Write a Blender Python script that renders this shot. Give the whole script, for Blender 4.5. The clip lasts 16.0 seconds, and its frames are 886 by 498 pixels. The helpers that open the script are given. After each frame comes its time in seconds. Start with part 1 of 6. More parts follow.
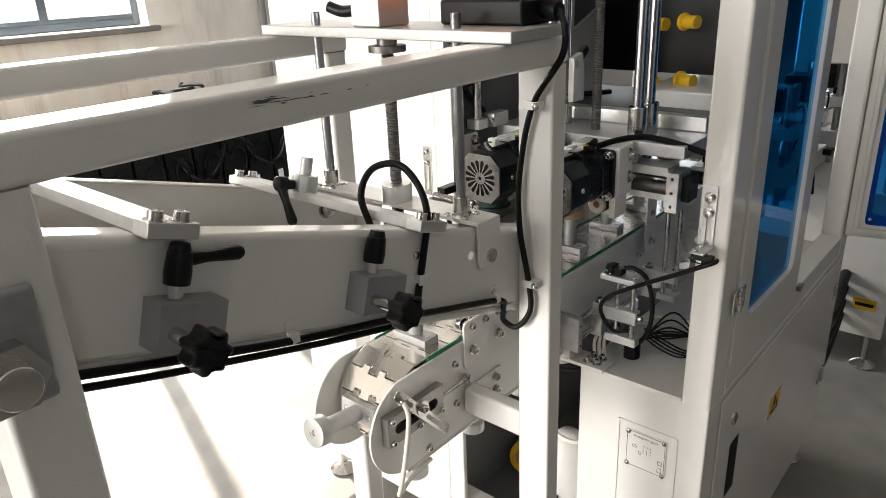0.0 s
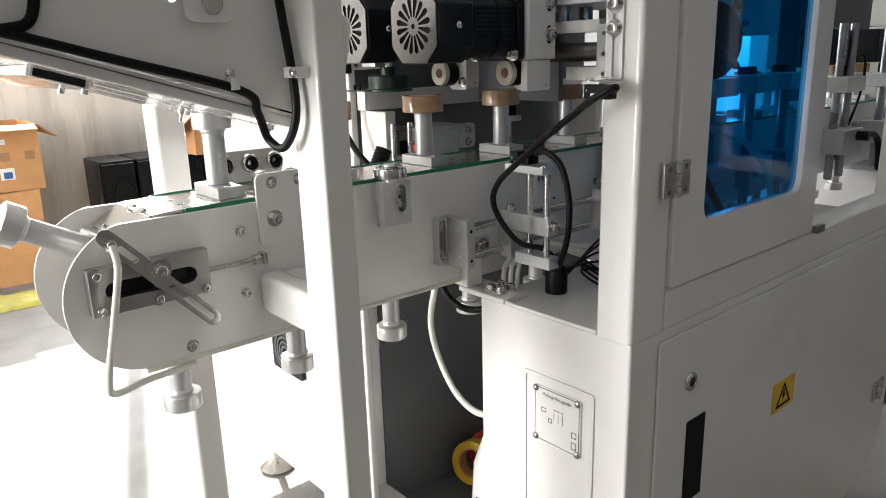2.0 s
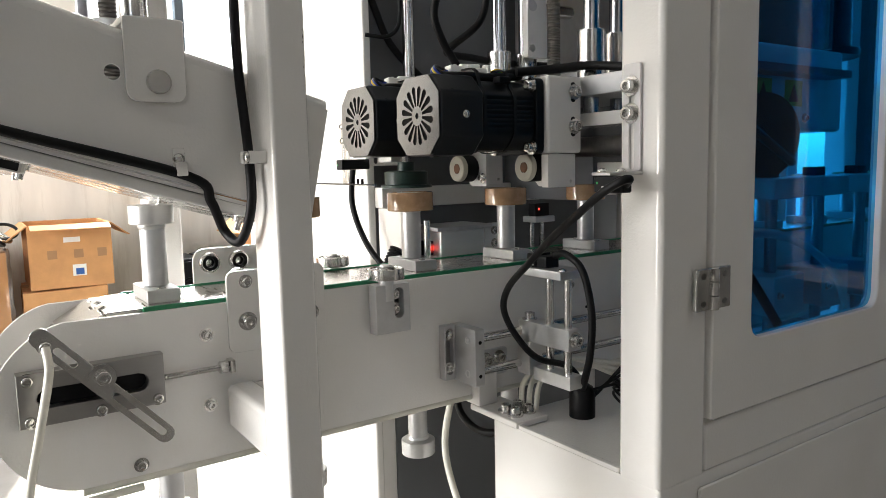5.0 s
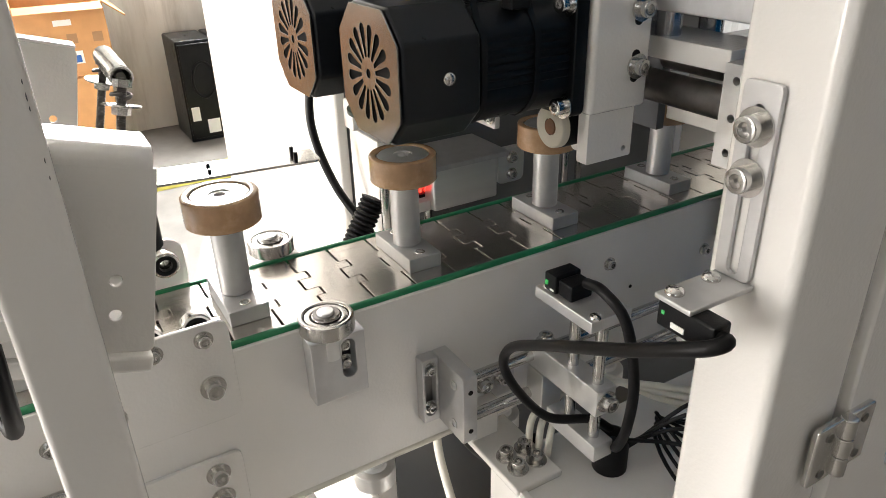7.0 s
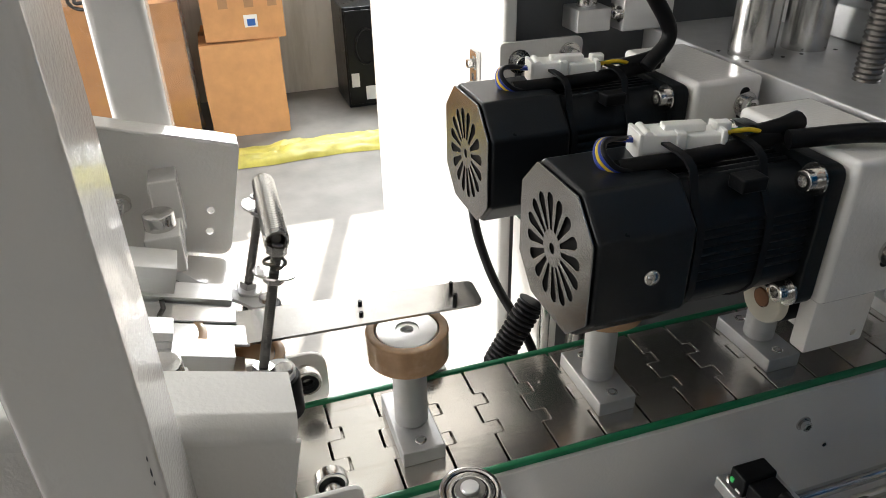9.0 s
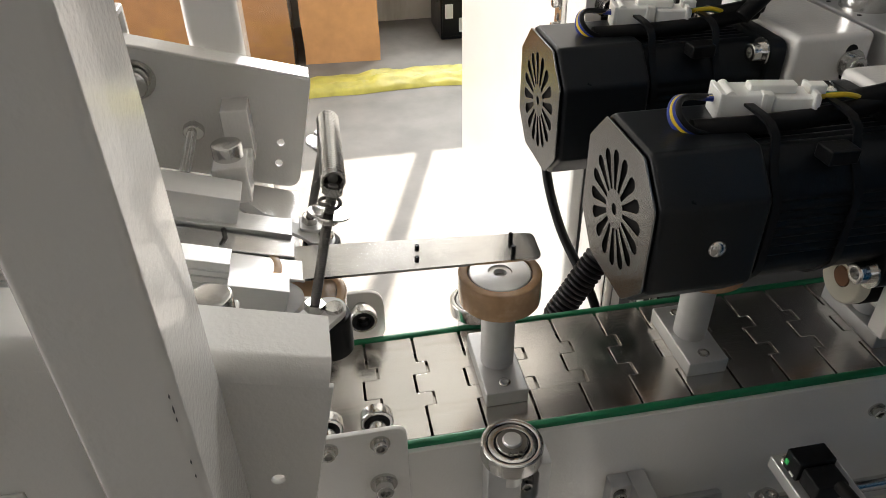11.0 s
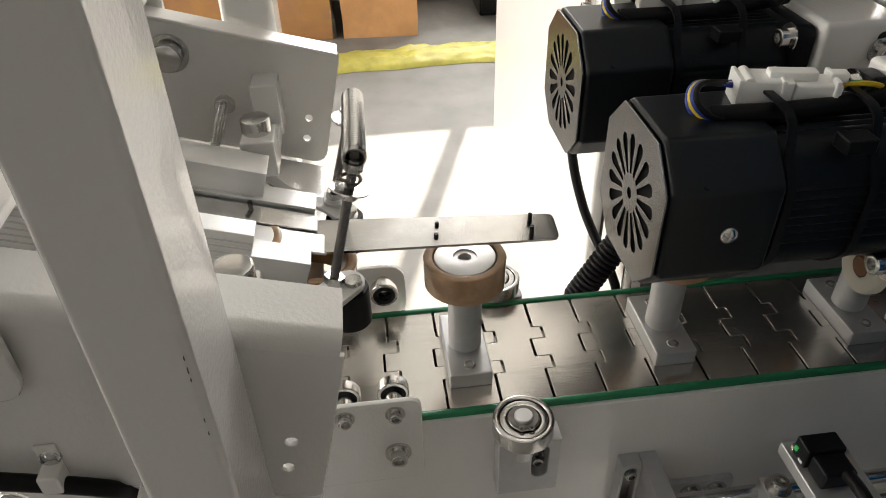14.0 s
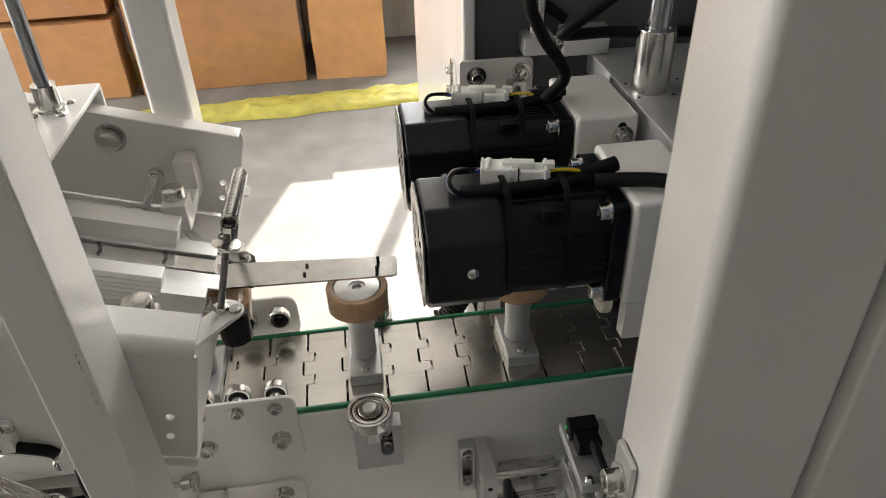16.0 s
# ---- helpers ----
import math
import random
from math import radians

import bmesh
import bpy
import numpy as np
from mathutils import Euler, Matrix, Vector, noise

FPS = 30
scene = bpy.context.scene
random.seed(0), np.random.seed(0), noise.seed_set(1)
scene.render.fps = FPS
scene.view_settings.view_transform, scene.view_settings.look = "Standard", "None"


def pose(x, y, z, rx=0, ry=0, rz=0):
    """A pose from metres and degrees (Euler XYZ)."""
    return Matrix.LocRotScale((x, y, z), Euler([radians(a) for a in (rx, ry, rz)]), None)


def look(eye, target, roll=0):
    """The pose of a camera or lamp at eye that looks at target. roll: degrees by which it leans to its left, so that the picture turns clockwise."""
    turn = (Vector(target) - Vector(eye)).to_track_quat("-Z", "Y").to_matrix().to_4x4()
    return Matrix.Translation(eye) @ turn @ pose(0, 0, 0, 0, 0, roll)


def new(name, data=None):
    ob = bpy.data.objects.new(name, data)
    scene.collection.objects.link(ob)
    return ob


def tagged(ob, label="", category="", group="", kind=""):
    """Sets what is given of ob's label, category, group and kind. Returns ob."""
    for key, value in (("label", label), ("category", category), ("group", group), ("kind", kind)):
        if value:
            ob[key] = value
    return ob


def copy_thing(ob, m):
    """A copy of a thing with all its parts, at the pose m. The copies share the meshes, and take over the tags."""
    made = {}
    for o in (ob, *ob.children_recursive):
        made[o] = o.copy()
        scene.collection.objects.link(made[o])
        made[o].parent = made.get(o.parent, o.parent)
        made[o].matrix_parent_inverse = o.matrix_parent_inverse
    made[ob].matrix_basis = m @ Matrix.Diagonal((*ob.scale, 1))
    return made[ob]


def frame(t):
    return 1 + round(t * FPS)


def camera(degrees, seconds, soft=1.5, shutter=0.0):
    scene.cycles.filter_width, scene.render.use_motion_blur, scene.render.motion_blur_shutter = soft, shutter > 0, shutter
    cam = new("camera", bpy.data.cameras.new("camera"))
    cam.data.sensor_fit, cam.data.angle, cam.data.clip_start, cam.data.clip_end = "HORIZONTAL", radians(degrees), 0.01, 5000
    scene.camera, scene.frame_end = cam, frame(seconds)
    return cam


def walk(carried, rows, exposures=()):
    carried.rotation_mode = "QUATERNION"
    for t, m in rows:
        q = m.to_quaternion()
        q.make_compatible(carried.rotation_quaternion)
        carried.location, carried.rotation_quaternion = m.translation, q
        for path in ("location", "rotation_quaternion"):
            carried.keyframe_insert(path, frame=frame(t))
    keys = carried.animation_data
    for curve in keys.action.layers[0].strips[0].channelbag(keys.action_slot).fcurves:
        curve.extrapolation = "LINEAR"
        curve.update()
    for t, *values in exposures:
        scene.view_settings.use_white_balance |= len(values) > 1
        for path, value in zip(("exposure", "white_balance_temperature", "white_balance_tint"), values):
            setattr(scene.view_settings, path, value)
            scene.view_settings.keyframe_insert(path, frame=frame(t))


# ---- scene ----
cam = camera(63.6, 16.0, soft=0.8)
METRES, EYE, TILT, LEAN, TURN = 1.624, 1.3627, 0.0, 0.0, 41.1
ROWS = [
    (0.0, 0.0, 0.0, 0.0, -0.91, -21.46, 2.31),
    (0.5, 0.0879, 0.0808, -0.0332, -0.01, -21.3, 2.1),
    (1.0, 0.1528, 0.1295, -0.0948, 0.72, -20.7, 2.06),
    (1.5, 0.2022, 0.1521, -0.2044, 3.32, -18.64, 1.9),
    (2.0, 0.2101, 0.1467, -0.2388, 8.13, -15.09, 1.65),
    (2.5, 0.1992, 0.1486, -0.2427, 11.42, -9.22, 1.4),
    (3.0, 0.2073, 0.1429, -0.2496, 12.71, -5.47, 1.43),
    (3.5, 0.2209, 0.1433, -0.2543, 13.18, -4.16, 1.36),
    (4.0, 0.2378, 0.1546, -0.258, 13.51, -3.7, 1.39),
    (4.5, 0.2455, 0.1768, -0.2588, 13.83, -3.92, 1.42),
    (7.0, 0.2306, 0.4288, -0.1499, 18.06, -26.77, 1.43),
    (7.5, 0.2098, 0.4534, -0.1257, 19.65, -27.33, 1.44),
    (8.0, 0.198, 0.4804, -0.1086, 22.26, -27.89, 1.41),
    (8.5, 0.1917, 0.4899, -0.1004, 26.49, -28.81, 1.24),
    (9.0, 0.1877, 0.496, -0.0925, 30.67, -30.16, 1.05),
    (9.5, 0.1885, 0.4999, -0.0895, 33.81, -31.9, 0.92),
    (10.0, 0.1897, 0.5051, -0.091, 35.91, -33.27, 0.87),
    (12.5, 0.1932, 0.5087, -0.0917, 40.38, -36.39, 1.01),
    (13.0, 0.1964, 0.5097, -0.0903, 40.87, -36.57, 1.03),
    (13.5, 0.1964, 0.5082, -0.0889, 41.28, -36.67, 1.03),
    (14.0, 0.1988, 0.5074, -0.0882, 41.7, -36.85, 1.08),
    (14.5, 0.2041, 0.5085, -0.0871, 42.09, -37.2, 1.2),
    (15.0, 0.2169, 0.5023, -0.0818, 42.7, -37.71, 1.36),
    (15.5, 0.2588, 0.4941, -0.0542, 42.81, -37.32, 1.44),
    (16.0, 0.3057, 0.4952, -0.0246, 40.75, -34.77, 1.51),
]
walk(cam, [(t, pose(0, 0, EYE, TILT, LEAN, TURN) @ pose(METRES * x, METRES * y, METRES * z, 90 + pitch, roll, yaw)) for t, x, y, z, yaw, pitch, roll in ROWS],
     exposures=[(0.0, 1.62, 6800, 12), (1.0, 1.78, 6850, 13), (1.6, 1.93, 6450, 12), (4.5, 1.92, 6550, 11), (7.0, 2.35, 6850, 13), (8.0, 2.25, 6550, 11), (9.0, 1.88, 6550, 11), (10.0, 1.62, 6650, 12), (14.0, 1.6, 6850, 12), (16.0, 1.66, 6800, 12.5)])

# ---- world, sun, large lights ----
SUN_AZ = Vector((0.95, -0.305, 0)).normalized()
SUN_EL = radians(35)
sun_way = Vector((SUN_AZ.x * math.cos(SUN_EL), SUN_AZ.y * math.cos(SUN_EL), -math.sin(SUN_EL)))
world = bpy.data.worlds.new("sky")
scene.world = world
world.use_nodes = True
wn = world.node_tree.nodes
sky = wn.new("ShaderNodeTexSky")
sky.sky_type = "NISHITA"
sky.sun_disc = False
sky.sun_elevation = SUN_EL
sky.sun_rotation = math.atan2(-SUN_AZ.x, -SUN_AZ.y)
world.node_tree.links.new(sky.outputs[0], wn["Background"].inputs[0])
wn["Background"].inputs[1].default_value = 0.15
sun = new("sun", bpy.data.lights.new("sun", "SUN"))
sun.data.energy, sun.data.angle, sun.data.color = 5.0, radians(0.6), (1.0, 0.93, 0.82)
sun.matrix_world = look((0, 0, 8), Vector((0, 0, 8)) + sun_way)


def opening_lamp(name, eye, target, sx, sy, watts, colour):
    lamp = new(name, bpy.data.lights.new(name, "AREA"))
    lamp.data.shape, lamp.data.size, lamp.data.size_y = "RECTANGLE", sx, sy
    lamp.data.energy, lamp.data.color = watts, colour
    lamp.matrix_world = look(eye, target)
    return lamp


opening_lamp("window_skylight", (-4.28, 1.69, 1.85), (0, 1.69, 1.2), 1.0, 1.3, 54, (0.95, 0.98, 1.0))
opening_lamp("gate_skylight", (-2.1, -4.15, 1.5), (-2.4, 0, 1.3), 2.8, 2.8, 135, (1.0, 0.98, 0.95))

opening_lamp("north_skylight", (-2.66, 7.85, 1.6), (-2.4, 0, 1.4), 2.9, 2.5, 26, (0.93, 0.97, 1.0))
# unseen fill lamp added to brighten the faces turned east
opening_lamp("east_skylight", (3.95, -2.2, 2.3), (0, 0.0, 1.2), 0.9, 0.7, 2.0, (1.0, 0.95, 0.88))


# ---- materials ----
def material(name, colour, rough=0.5, metal=0.0, scale=20.0, vary=0.12, bump=0.05, bump_scale=None, stain=0.0, stain_colour=(0.1, 0.08, 0.06),
             stain_scale=3.0, stretch=(1, 1, 1), trans=0.0, coat=0.0, alpha=1.0, rough_vary=0.1, spec=0.5, drip=None):
    m = bpy.data.materials.new(name)
    m.use_nodes = True
    nt = m.node_tree
    n, l = nt.nodes, nt.links
    b = n["Principled BSDF"]
    tc = n.new("ShaderNodeTexCoord")
    mp = n.new("ShaderNodeMapping")
    mp.inputs["Scale"].default_value = stretch
    l.new(tc.outputs["Object"], mp.inputs[0])
    t1 = n.new("ShaderNodeTexNoise")
    t1.inputs["Scale"].default_value = scale
    t1.inputs["Detail"].default_value = 6
    l.new(mp.outputs[0], t1.inputs["Vector"])
    t2 = n.new("ShaderNodeTexNoise")
    t2.inputs["Scale"].default_value = stain_scale
    t2.inputs["Detail"].default_value = 8
    t2.inputs["Roughness"].default_value = 0.65
    if drip:
        mp2 = n.new("ShaderNodeMapping")
        mp2.inputs["Scale"].default_value = drip
        l.new(tc.outputs["Object"], mp2.inputs[0])
        l.new(mp2.outputs[0], t2.inputs["Vector"])
    else:
        l.new(tc.outputs["Object"], t2.inputs["Vector"])
    oi = n.new("ShaderNodeObjectInfo")
    mr = n.new("ShaderNodeMapRange")
    mr.inputs["From Min"].default_value, mr.inputs["From Max"].default_value = 0.3, 0.7
    mr.inputs["To Min"].default_value, mr.inputs["To Max"].default_value = 1 - vary, 1 + vary
    l.new(t1.outputs["Fac"], mr.inputs[0])
    mr2 = n.new("ShaderNodeMapRange")
    mr2.inputs["To Min"].default_value, mr2.inputs["To Max"].default_value = 1 - vary * 0.3, 1 + vary * 0.3
    l.new(oi.outputs["Random"], mr2.inputs[0])
    mu = n.new("ShaderNodeMath")
    mu.operation = "MULTIPLY"
    l.new(mr.outputs[0], mu.inputs[0])
    l.new(mr2.outputs[0], mu.inputs[1])
    sc = n.new("ShaderNodeVectorMath")
    sc.operation = "SCALE"
    sc.inputs[0].default_value = colour[:3]
    l.new(mu.outputs[0], sc.inputs["Scale"])
    st = n.new("ShaderNodeMapRange")
    st.inputs["From Min"].default_value, st.inputs["From Max"].default_value = 0.52, 0.72
    st.inputs["To Max"].default_value = stain
    l.new(t2.outputs["Fac"], st.inputs[0])
    mx = n.new("ShaderNodeMix")
    mx.data_type = "RGBA"
    mx.inputs["B"].default_value = (*stain_colour, 1)
    l.new(st.outputs[0], mx.inputs["Factor"])
    l.new(sc.outputs[0], mx.inputs["A"])
    l.new(mx.outputs["Result"], b.inputs["Base Color"])
    rr = n.new("ShaderNodeMapRange")
    rr.inputs["To Min"].default_value = max(0.02, rough - rough_vary)
    rr.inputs["To Max"].default_value = min(1, rough + rough_vary)
    l.new(t2.outputs["Fac"], rr.inputs[0])
    l.new(rr.outputs[0], b.inputs["Roughness"])
    b.inputs["Metallic"].default_value = metal
    b.inputs["Specular IOR Level"].default_value = spec
    b.inputs["Transmission Weight"].default_value = trans
    b.inputs["Coat Weight"].default_value = coat
    b.inputs["Alpha"].default_value = alpha
    if bump:
        t3 = t1
        if bump_scale:
            t3 = n.new("ShaderNodeTexNoise")
            t3.inputs["Scale"].default_value = bump_scale
            t3.inputs["Detail"].default_value = 3
            l.new(mp.outputs[0], t3.inputs["Vector"])
        bp = n.new("ShaderNodeBump")
        bp.inputs["Strength"].default_value = bump
        bp.inputs["Distance"].default_value = 0.002
        l.new(t3.outputs["Fac"], bp.inputs["Height"])
        l.new(bp.outputs[0], b.inputs["Normal"])
    return m


WHITE = material("white_powder_coat", (0.78, 0.765, 0.735), 0.15, 0, 8, 0.03, 0.12, 420, 0.10, (0.45, 0.42, 0.36), 5, coat=0.4, rough_vary=0.06)
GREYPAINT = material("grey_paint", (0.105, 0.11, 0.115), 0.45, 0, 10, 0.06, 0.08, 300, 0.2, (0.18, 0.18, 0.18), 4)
ALU = material("aluminium", (0.70, 0.70, 0.69), 0.38, 0.8, 60, 0.06, 0.06, 900, 0.15, (0.5, 0.5, 0.5), 9, (1, 0.08, 1))
ALU_SATIN = material("anodised_aluminium", (0.56, 0.56, 0.56), 0.42, 0.65, 90, 0.05, 0.05, 1200, 0.1, (0.45, 0.45, 0.45), 12)
STEEL = material("bright_steel", (0.62, 0.61, 0.59), 0.2, 1, 70, 0.1, 0.04, 700, 0.2, (0.3, 0.28, 0.25), 30)
CHROME = material("chromed_rod", (0.50, 0.51, 0.54), 0.2, 1, 30, 0.03, 0.0, rough_vary=0.05)
DARKSTEEL = material("dark_threaded_steel", (0.2, 0.19, 0.18), 0.4, 1, 80, 0.2, 0.1)
SLAT = material("worn_slat_steel", (0.64, 0.61, 0.57), 0.24, 1, 30, 0.10, 0.04, 400, 0.55, (0.36, 0.33, 0.29), 60, (1, 0.1, 1), rough_vary=0.06, drip=(1, 0.1, 1))
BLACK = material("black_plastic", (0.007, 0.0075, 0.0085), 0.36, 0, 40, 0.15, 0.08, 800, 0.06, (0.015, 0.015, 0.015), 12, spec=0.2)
BLACKMET = material("black_motor_paint", (0.0045, 0.0062, 0.008), 0.30, 0.0, 50, 0.15, 0.08, 700, 0.08, (0.012, 0.012, 0.012), 10, spec=0.22)
COWL = material("grey_cowl_paint", (0.0075, 0.0092, 0.0115), 0.30, 0.0, 60, 0.08, 0.06, 900, 0.08, (0.014, 0.014, 0.015), 9, spec=0.3)
FANPLATE = material("satin_fan_plate", (0.25, 0.25, 0.25), 0.24, 1, 60, 0.06, 0.05, 900)
RUBBER = material("black_rubber", (0.0045, 0.0045, 0.005), 0.48, 0, 60, 0.2, 0.08, spec=0.2)
GREEN = material("green_wear_strip", (0.01, 0.20, 0.085), 0.4, 0, 40, 0.1, 0.05, stain=0.2, stain_colour=(0.02, 0.07, 0.04), stain_scale=20)
AMBER = material("amber_film_roll", (0.44, 0.265, 0.14), 0.2, 0, 90, 0.14, 0.05, 300, 0.6, (0.58, 0.42, 0.27), 45, coat=0.6)
TUBE = material("milky_tube", (0.7, 0.68, 0.6), 0.35, 0, 30, 0.08, 0.03)
CLEARWHITE = material("white_connector_nylon", (0.90, 0.90, 0.86), 0.32, 0, 40, 0.05, 0.04)
CARD = material("cardboard", (0.55, 0.28, 0.115), 0.75, 0, 14, 0.10, 0.15, 120, 0.25, (0.36, 0.19, 0.09), 5, rough_vary=0.08)
CARDIN = material("cardboard_inside", (0.36, 0.2, 0.1), 0.8, 0, 14, 0.1, 0.15, 120)
YELLOWFILM = material("yellow_plastic_film", (0.44, 0.39, 0.075), 0.5, 0, 18, 0.2, 0.5, 24, 0.5, (0.36, 0.33, 0.07), 9)
FLOORM = material("concrete_floor", (0.195, 0.185, 0.17), 0.62, 0, 6, 0.16, 0.25, 60, 0.5, (0.15, 0.14, 0.126), 2.6, spec=0.25)
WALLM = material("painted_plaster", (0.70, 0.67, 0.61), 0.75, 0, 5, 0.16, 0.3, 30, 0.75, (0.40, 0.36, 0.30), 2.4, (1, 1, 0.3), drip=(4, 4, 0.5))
# side walls darkened in colour to cut bounce light; sill and pipe share it
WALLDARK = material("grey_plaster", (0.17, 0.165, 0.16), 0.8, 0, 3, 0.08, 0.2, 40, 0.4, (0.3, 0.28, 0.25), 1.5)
PAVING = material("pale_paving", (0.4, 0.39, 0.37), 0.8, 0, 2, 0.1, 0.1)
CEILM = material("ceiling_paint", (0.42, 0.42, 0.40), 0.8, 0, 3, 0.05, 0.1)
FRAMEM = material("window_frame_grey", (0.10, 0.12, 0.14), 0.45, 0.3, 20, 0.06, 0.05)
LABELM = material("printed_label_white", (0.78, 0.77, 0.74), 0.35, 0, 30, 0.03, 0.02)
# black of print; also painted shade for holes and the fan slots
PRINT_SHADE = material("black_print", (0.008, 0.008, 0.008), 0.6, 0, 30, 0.1, 0, spec=0.15)
YELLOW = material("warning_yellow", (0.75, 0.45, 0.02), 0.4, 0, 30, 0.05, 0.02)
ORANGE = material("orange_plastic", (0.75, 0.17, 0.015), 0.35, 0, 30, 0.05, 0.04)
RED = material("red_plastic", (0.5, 0.02, 0.015), 0.35, 0, 30, 0.08, 0.03)
BLUEP = material("blue_plastic", (0.02, 0.10, 0.35), 0.35, 0, 30, 0.1, 0.03)
WIREY = material("yellow_wire", (0.7, 0.5, 0.02), 0.35, 0, 30, 0.1, 0)
WIREB = material("blue_wire", (0.015, 0.04, 0.3), 0.35, 0, 30, 0.1, 0)
WIREG = material("green_wire", (0.03, 0.35, 0.06), 0.35, 0, 30, 0.1, 0)
BROWN = material("brown_hub", (0.2, 0.09, 0.04), 0.5, 0.2, 60, 0.15, 0.1)
CREAM = material("cream_roller", (0.6, 0.57, 0.48), 0.4, 0, 40, 0.05, 0.05)


def glass_material(name, colour, weight, base=0.025, rough=0.03):
    m = bpy.data.materials.new(name)
    m.use_nodes = True
    n, l = m.node_tree.nodes, m.node_tree.links
    out = n["Material Output"]
    tr = n.new("ShaderNodeBsdfTransparent")
    tr.inputs[0].default_value = (*colour, 1)
    gl = n.new("ShaderNodeBsdfGlossy")
    gl.inputs["Roughness"].default_value = rough
    lw = n.new("ShaderNodeLayerWeight")
    pw = n.new("ShaderNodeMath")
    pw.operation = "POWER"
    pw.inputs[1].default_value = 4.0
    l.new(lw.outputs["Facing"], pw.inputs[0])
    ad = n.new("ShaderNodeMath")
    ad.operation = "MULTIPLY_ADD"
    ad.inputs[1].default_value, ad.inputs[2].default_value = weight, base
    l.new(pw.outputs[0], ad.inputs[0])
    mx = n.new("ShaderNodeMixShader")
    l.new(ad.outputs[0], mx.inputs[0])
    l.new(tr.outputs[0], mx.inputs[1])
    l.new(gl.outputs[0], mx.inputs[2])
    l.new(mx.outputs[0], out.inputs["Surface"])
    return m


BLUEGLASS = glass_material("blue_acrylic", (0.06, 0.46, 0.78), 0.5)
CLEARGLASS = glass_material("clear_glass", (0.93, 0.95, 0.95), 0.5)
WRAP = glass_material("stretch_wrap", (0.95, 0.92, 0.88), 0.6, 0.10, 0.10)


def glow_material(name, colour, power):
    m = bpy.data.materials.new(name)
    m.use_nodes = True
    b = m.node_tree.nodes["Principled BSDF"]
    b.inputs["Base Color"].default_value = (*colour, 1)
    b.inputs["Emission Color"].default_value = (*colour, 1)
    b.inputs["Emission Strength"].default_value = power
    return m


RODGREY = material("ground_rod_steel", (0.30, 0.305, 0.32), 0.3, 0.9, 50, 0.06, 0.03, 600, 0.15, (0.22, 0.22, 0.23), 14)
GREYALU = material("grey_anodised_block", (0.34, 0.34, 0.355), 0.42, 0.4, 80, 0.05, 0.05, 1000, 0.1, (0.28, 0.28, 0.29), 12)
MACHINED = material("machined_steel", (0.36, 0.35, 0.335), 0.36, 0.9, 60, 0.08, 0.05, 800, 0.2, (0.22, 0.2, 0.18), 14, (1, 0.1, 1))
LEDRED = glow_material("red_led", (1.0, 0.05, 0.03), 0.6)
LEDGREEN = glow_material("green_led", (0.03, 0.32, 0.08), 0.15)


# ---- mesh tools ----
def empty(name, at=(0, 0, 0)):
    ob = new(name)
    ob.location = at
    ob.empty_display_size = 0.02
    return ob


def mesh_of(name, bm, mat, smooth=46):
    bmesh.ops.recalc_face_normals(bm, faces=bm.faces)
    bm.normal_update()
    limit = math.cos(radians(smooth))
    area = {}
    for fc in bm.faces:
        fc.smooth = True
        area[fc] = fc.calc_area() + 1e-12
    normals = []
    for fc in bm.faces:
        for lp in fc.loops:
            total = Vector((0, 0, 0))
            for other in lp.vert.link_faces:
                if other.normal.dot(fc.normal) > limit:
                    total += other.normal * area[other]
            normals.append(tuple(total.normalized()) if total.length > 1e-14 else tuple(fc.normal))
    me = bpy.data.meshes.new(name)
    bm.to_mesh(me)
    bm.free()
    me.normals_split_custom_set(normals)
    me.materials.append(mat)
    return me


def part(name, bm, mat, parent=None, label="", m=None):
    ob = new(name, mesh_of(name, bm, mat))
    if parent:
        ob.parent = parent
    if m is not None:
        ob.matrix_basis = m
    if label:
        ob["label"] = label
    return ob


def again(ob, m, parent=None):
    """Another piece on the same mesh."""
    o = new(ob.name.split(".")[0], ob.data)
    o.parent = parent or ob.parent
    o.matrix_basis = m
    return o


def box(x0, x1, y0, y1, z0, z1, bev=0.0, seg=2, bm=None):
    own = bm is None
    b = bmesh.new()
    r = bmesh.ops.create_cube(b, size=1)
    bmesh.ops.transform(b, matrix=Matrix.Translation(((x0 + x1) / 2, (y0 + y1) / 2, (z0 + z1) / 2)) @ Matrix.Diagonal((abs(x1 - x0), abs(y1 - y0), abs(z1 - z0), 1)), verts=b.verts)
    if bev:
        bmesh.ops.bevel(b, geom=b.edges[:], offset=bev, segments=seg, affect="EDGES", profile=0.5)
    return b if own else join(bm, b)


def join(bm, other, m=None):
    if m is not None:
        bmesh.ops.transform(other, matrix=m, verts=other.verts)
    me = bpy.data.meshes.new("tmp")
    other.to_mesh(me)
    other.free()
    bm.from_mesh(me)
    bpy.data.meshes.remove(me)
    return bm


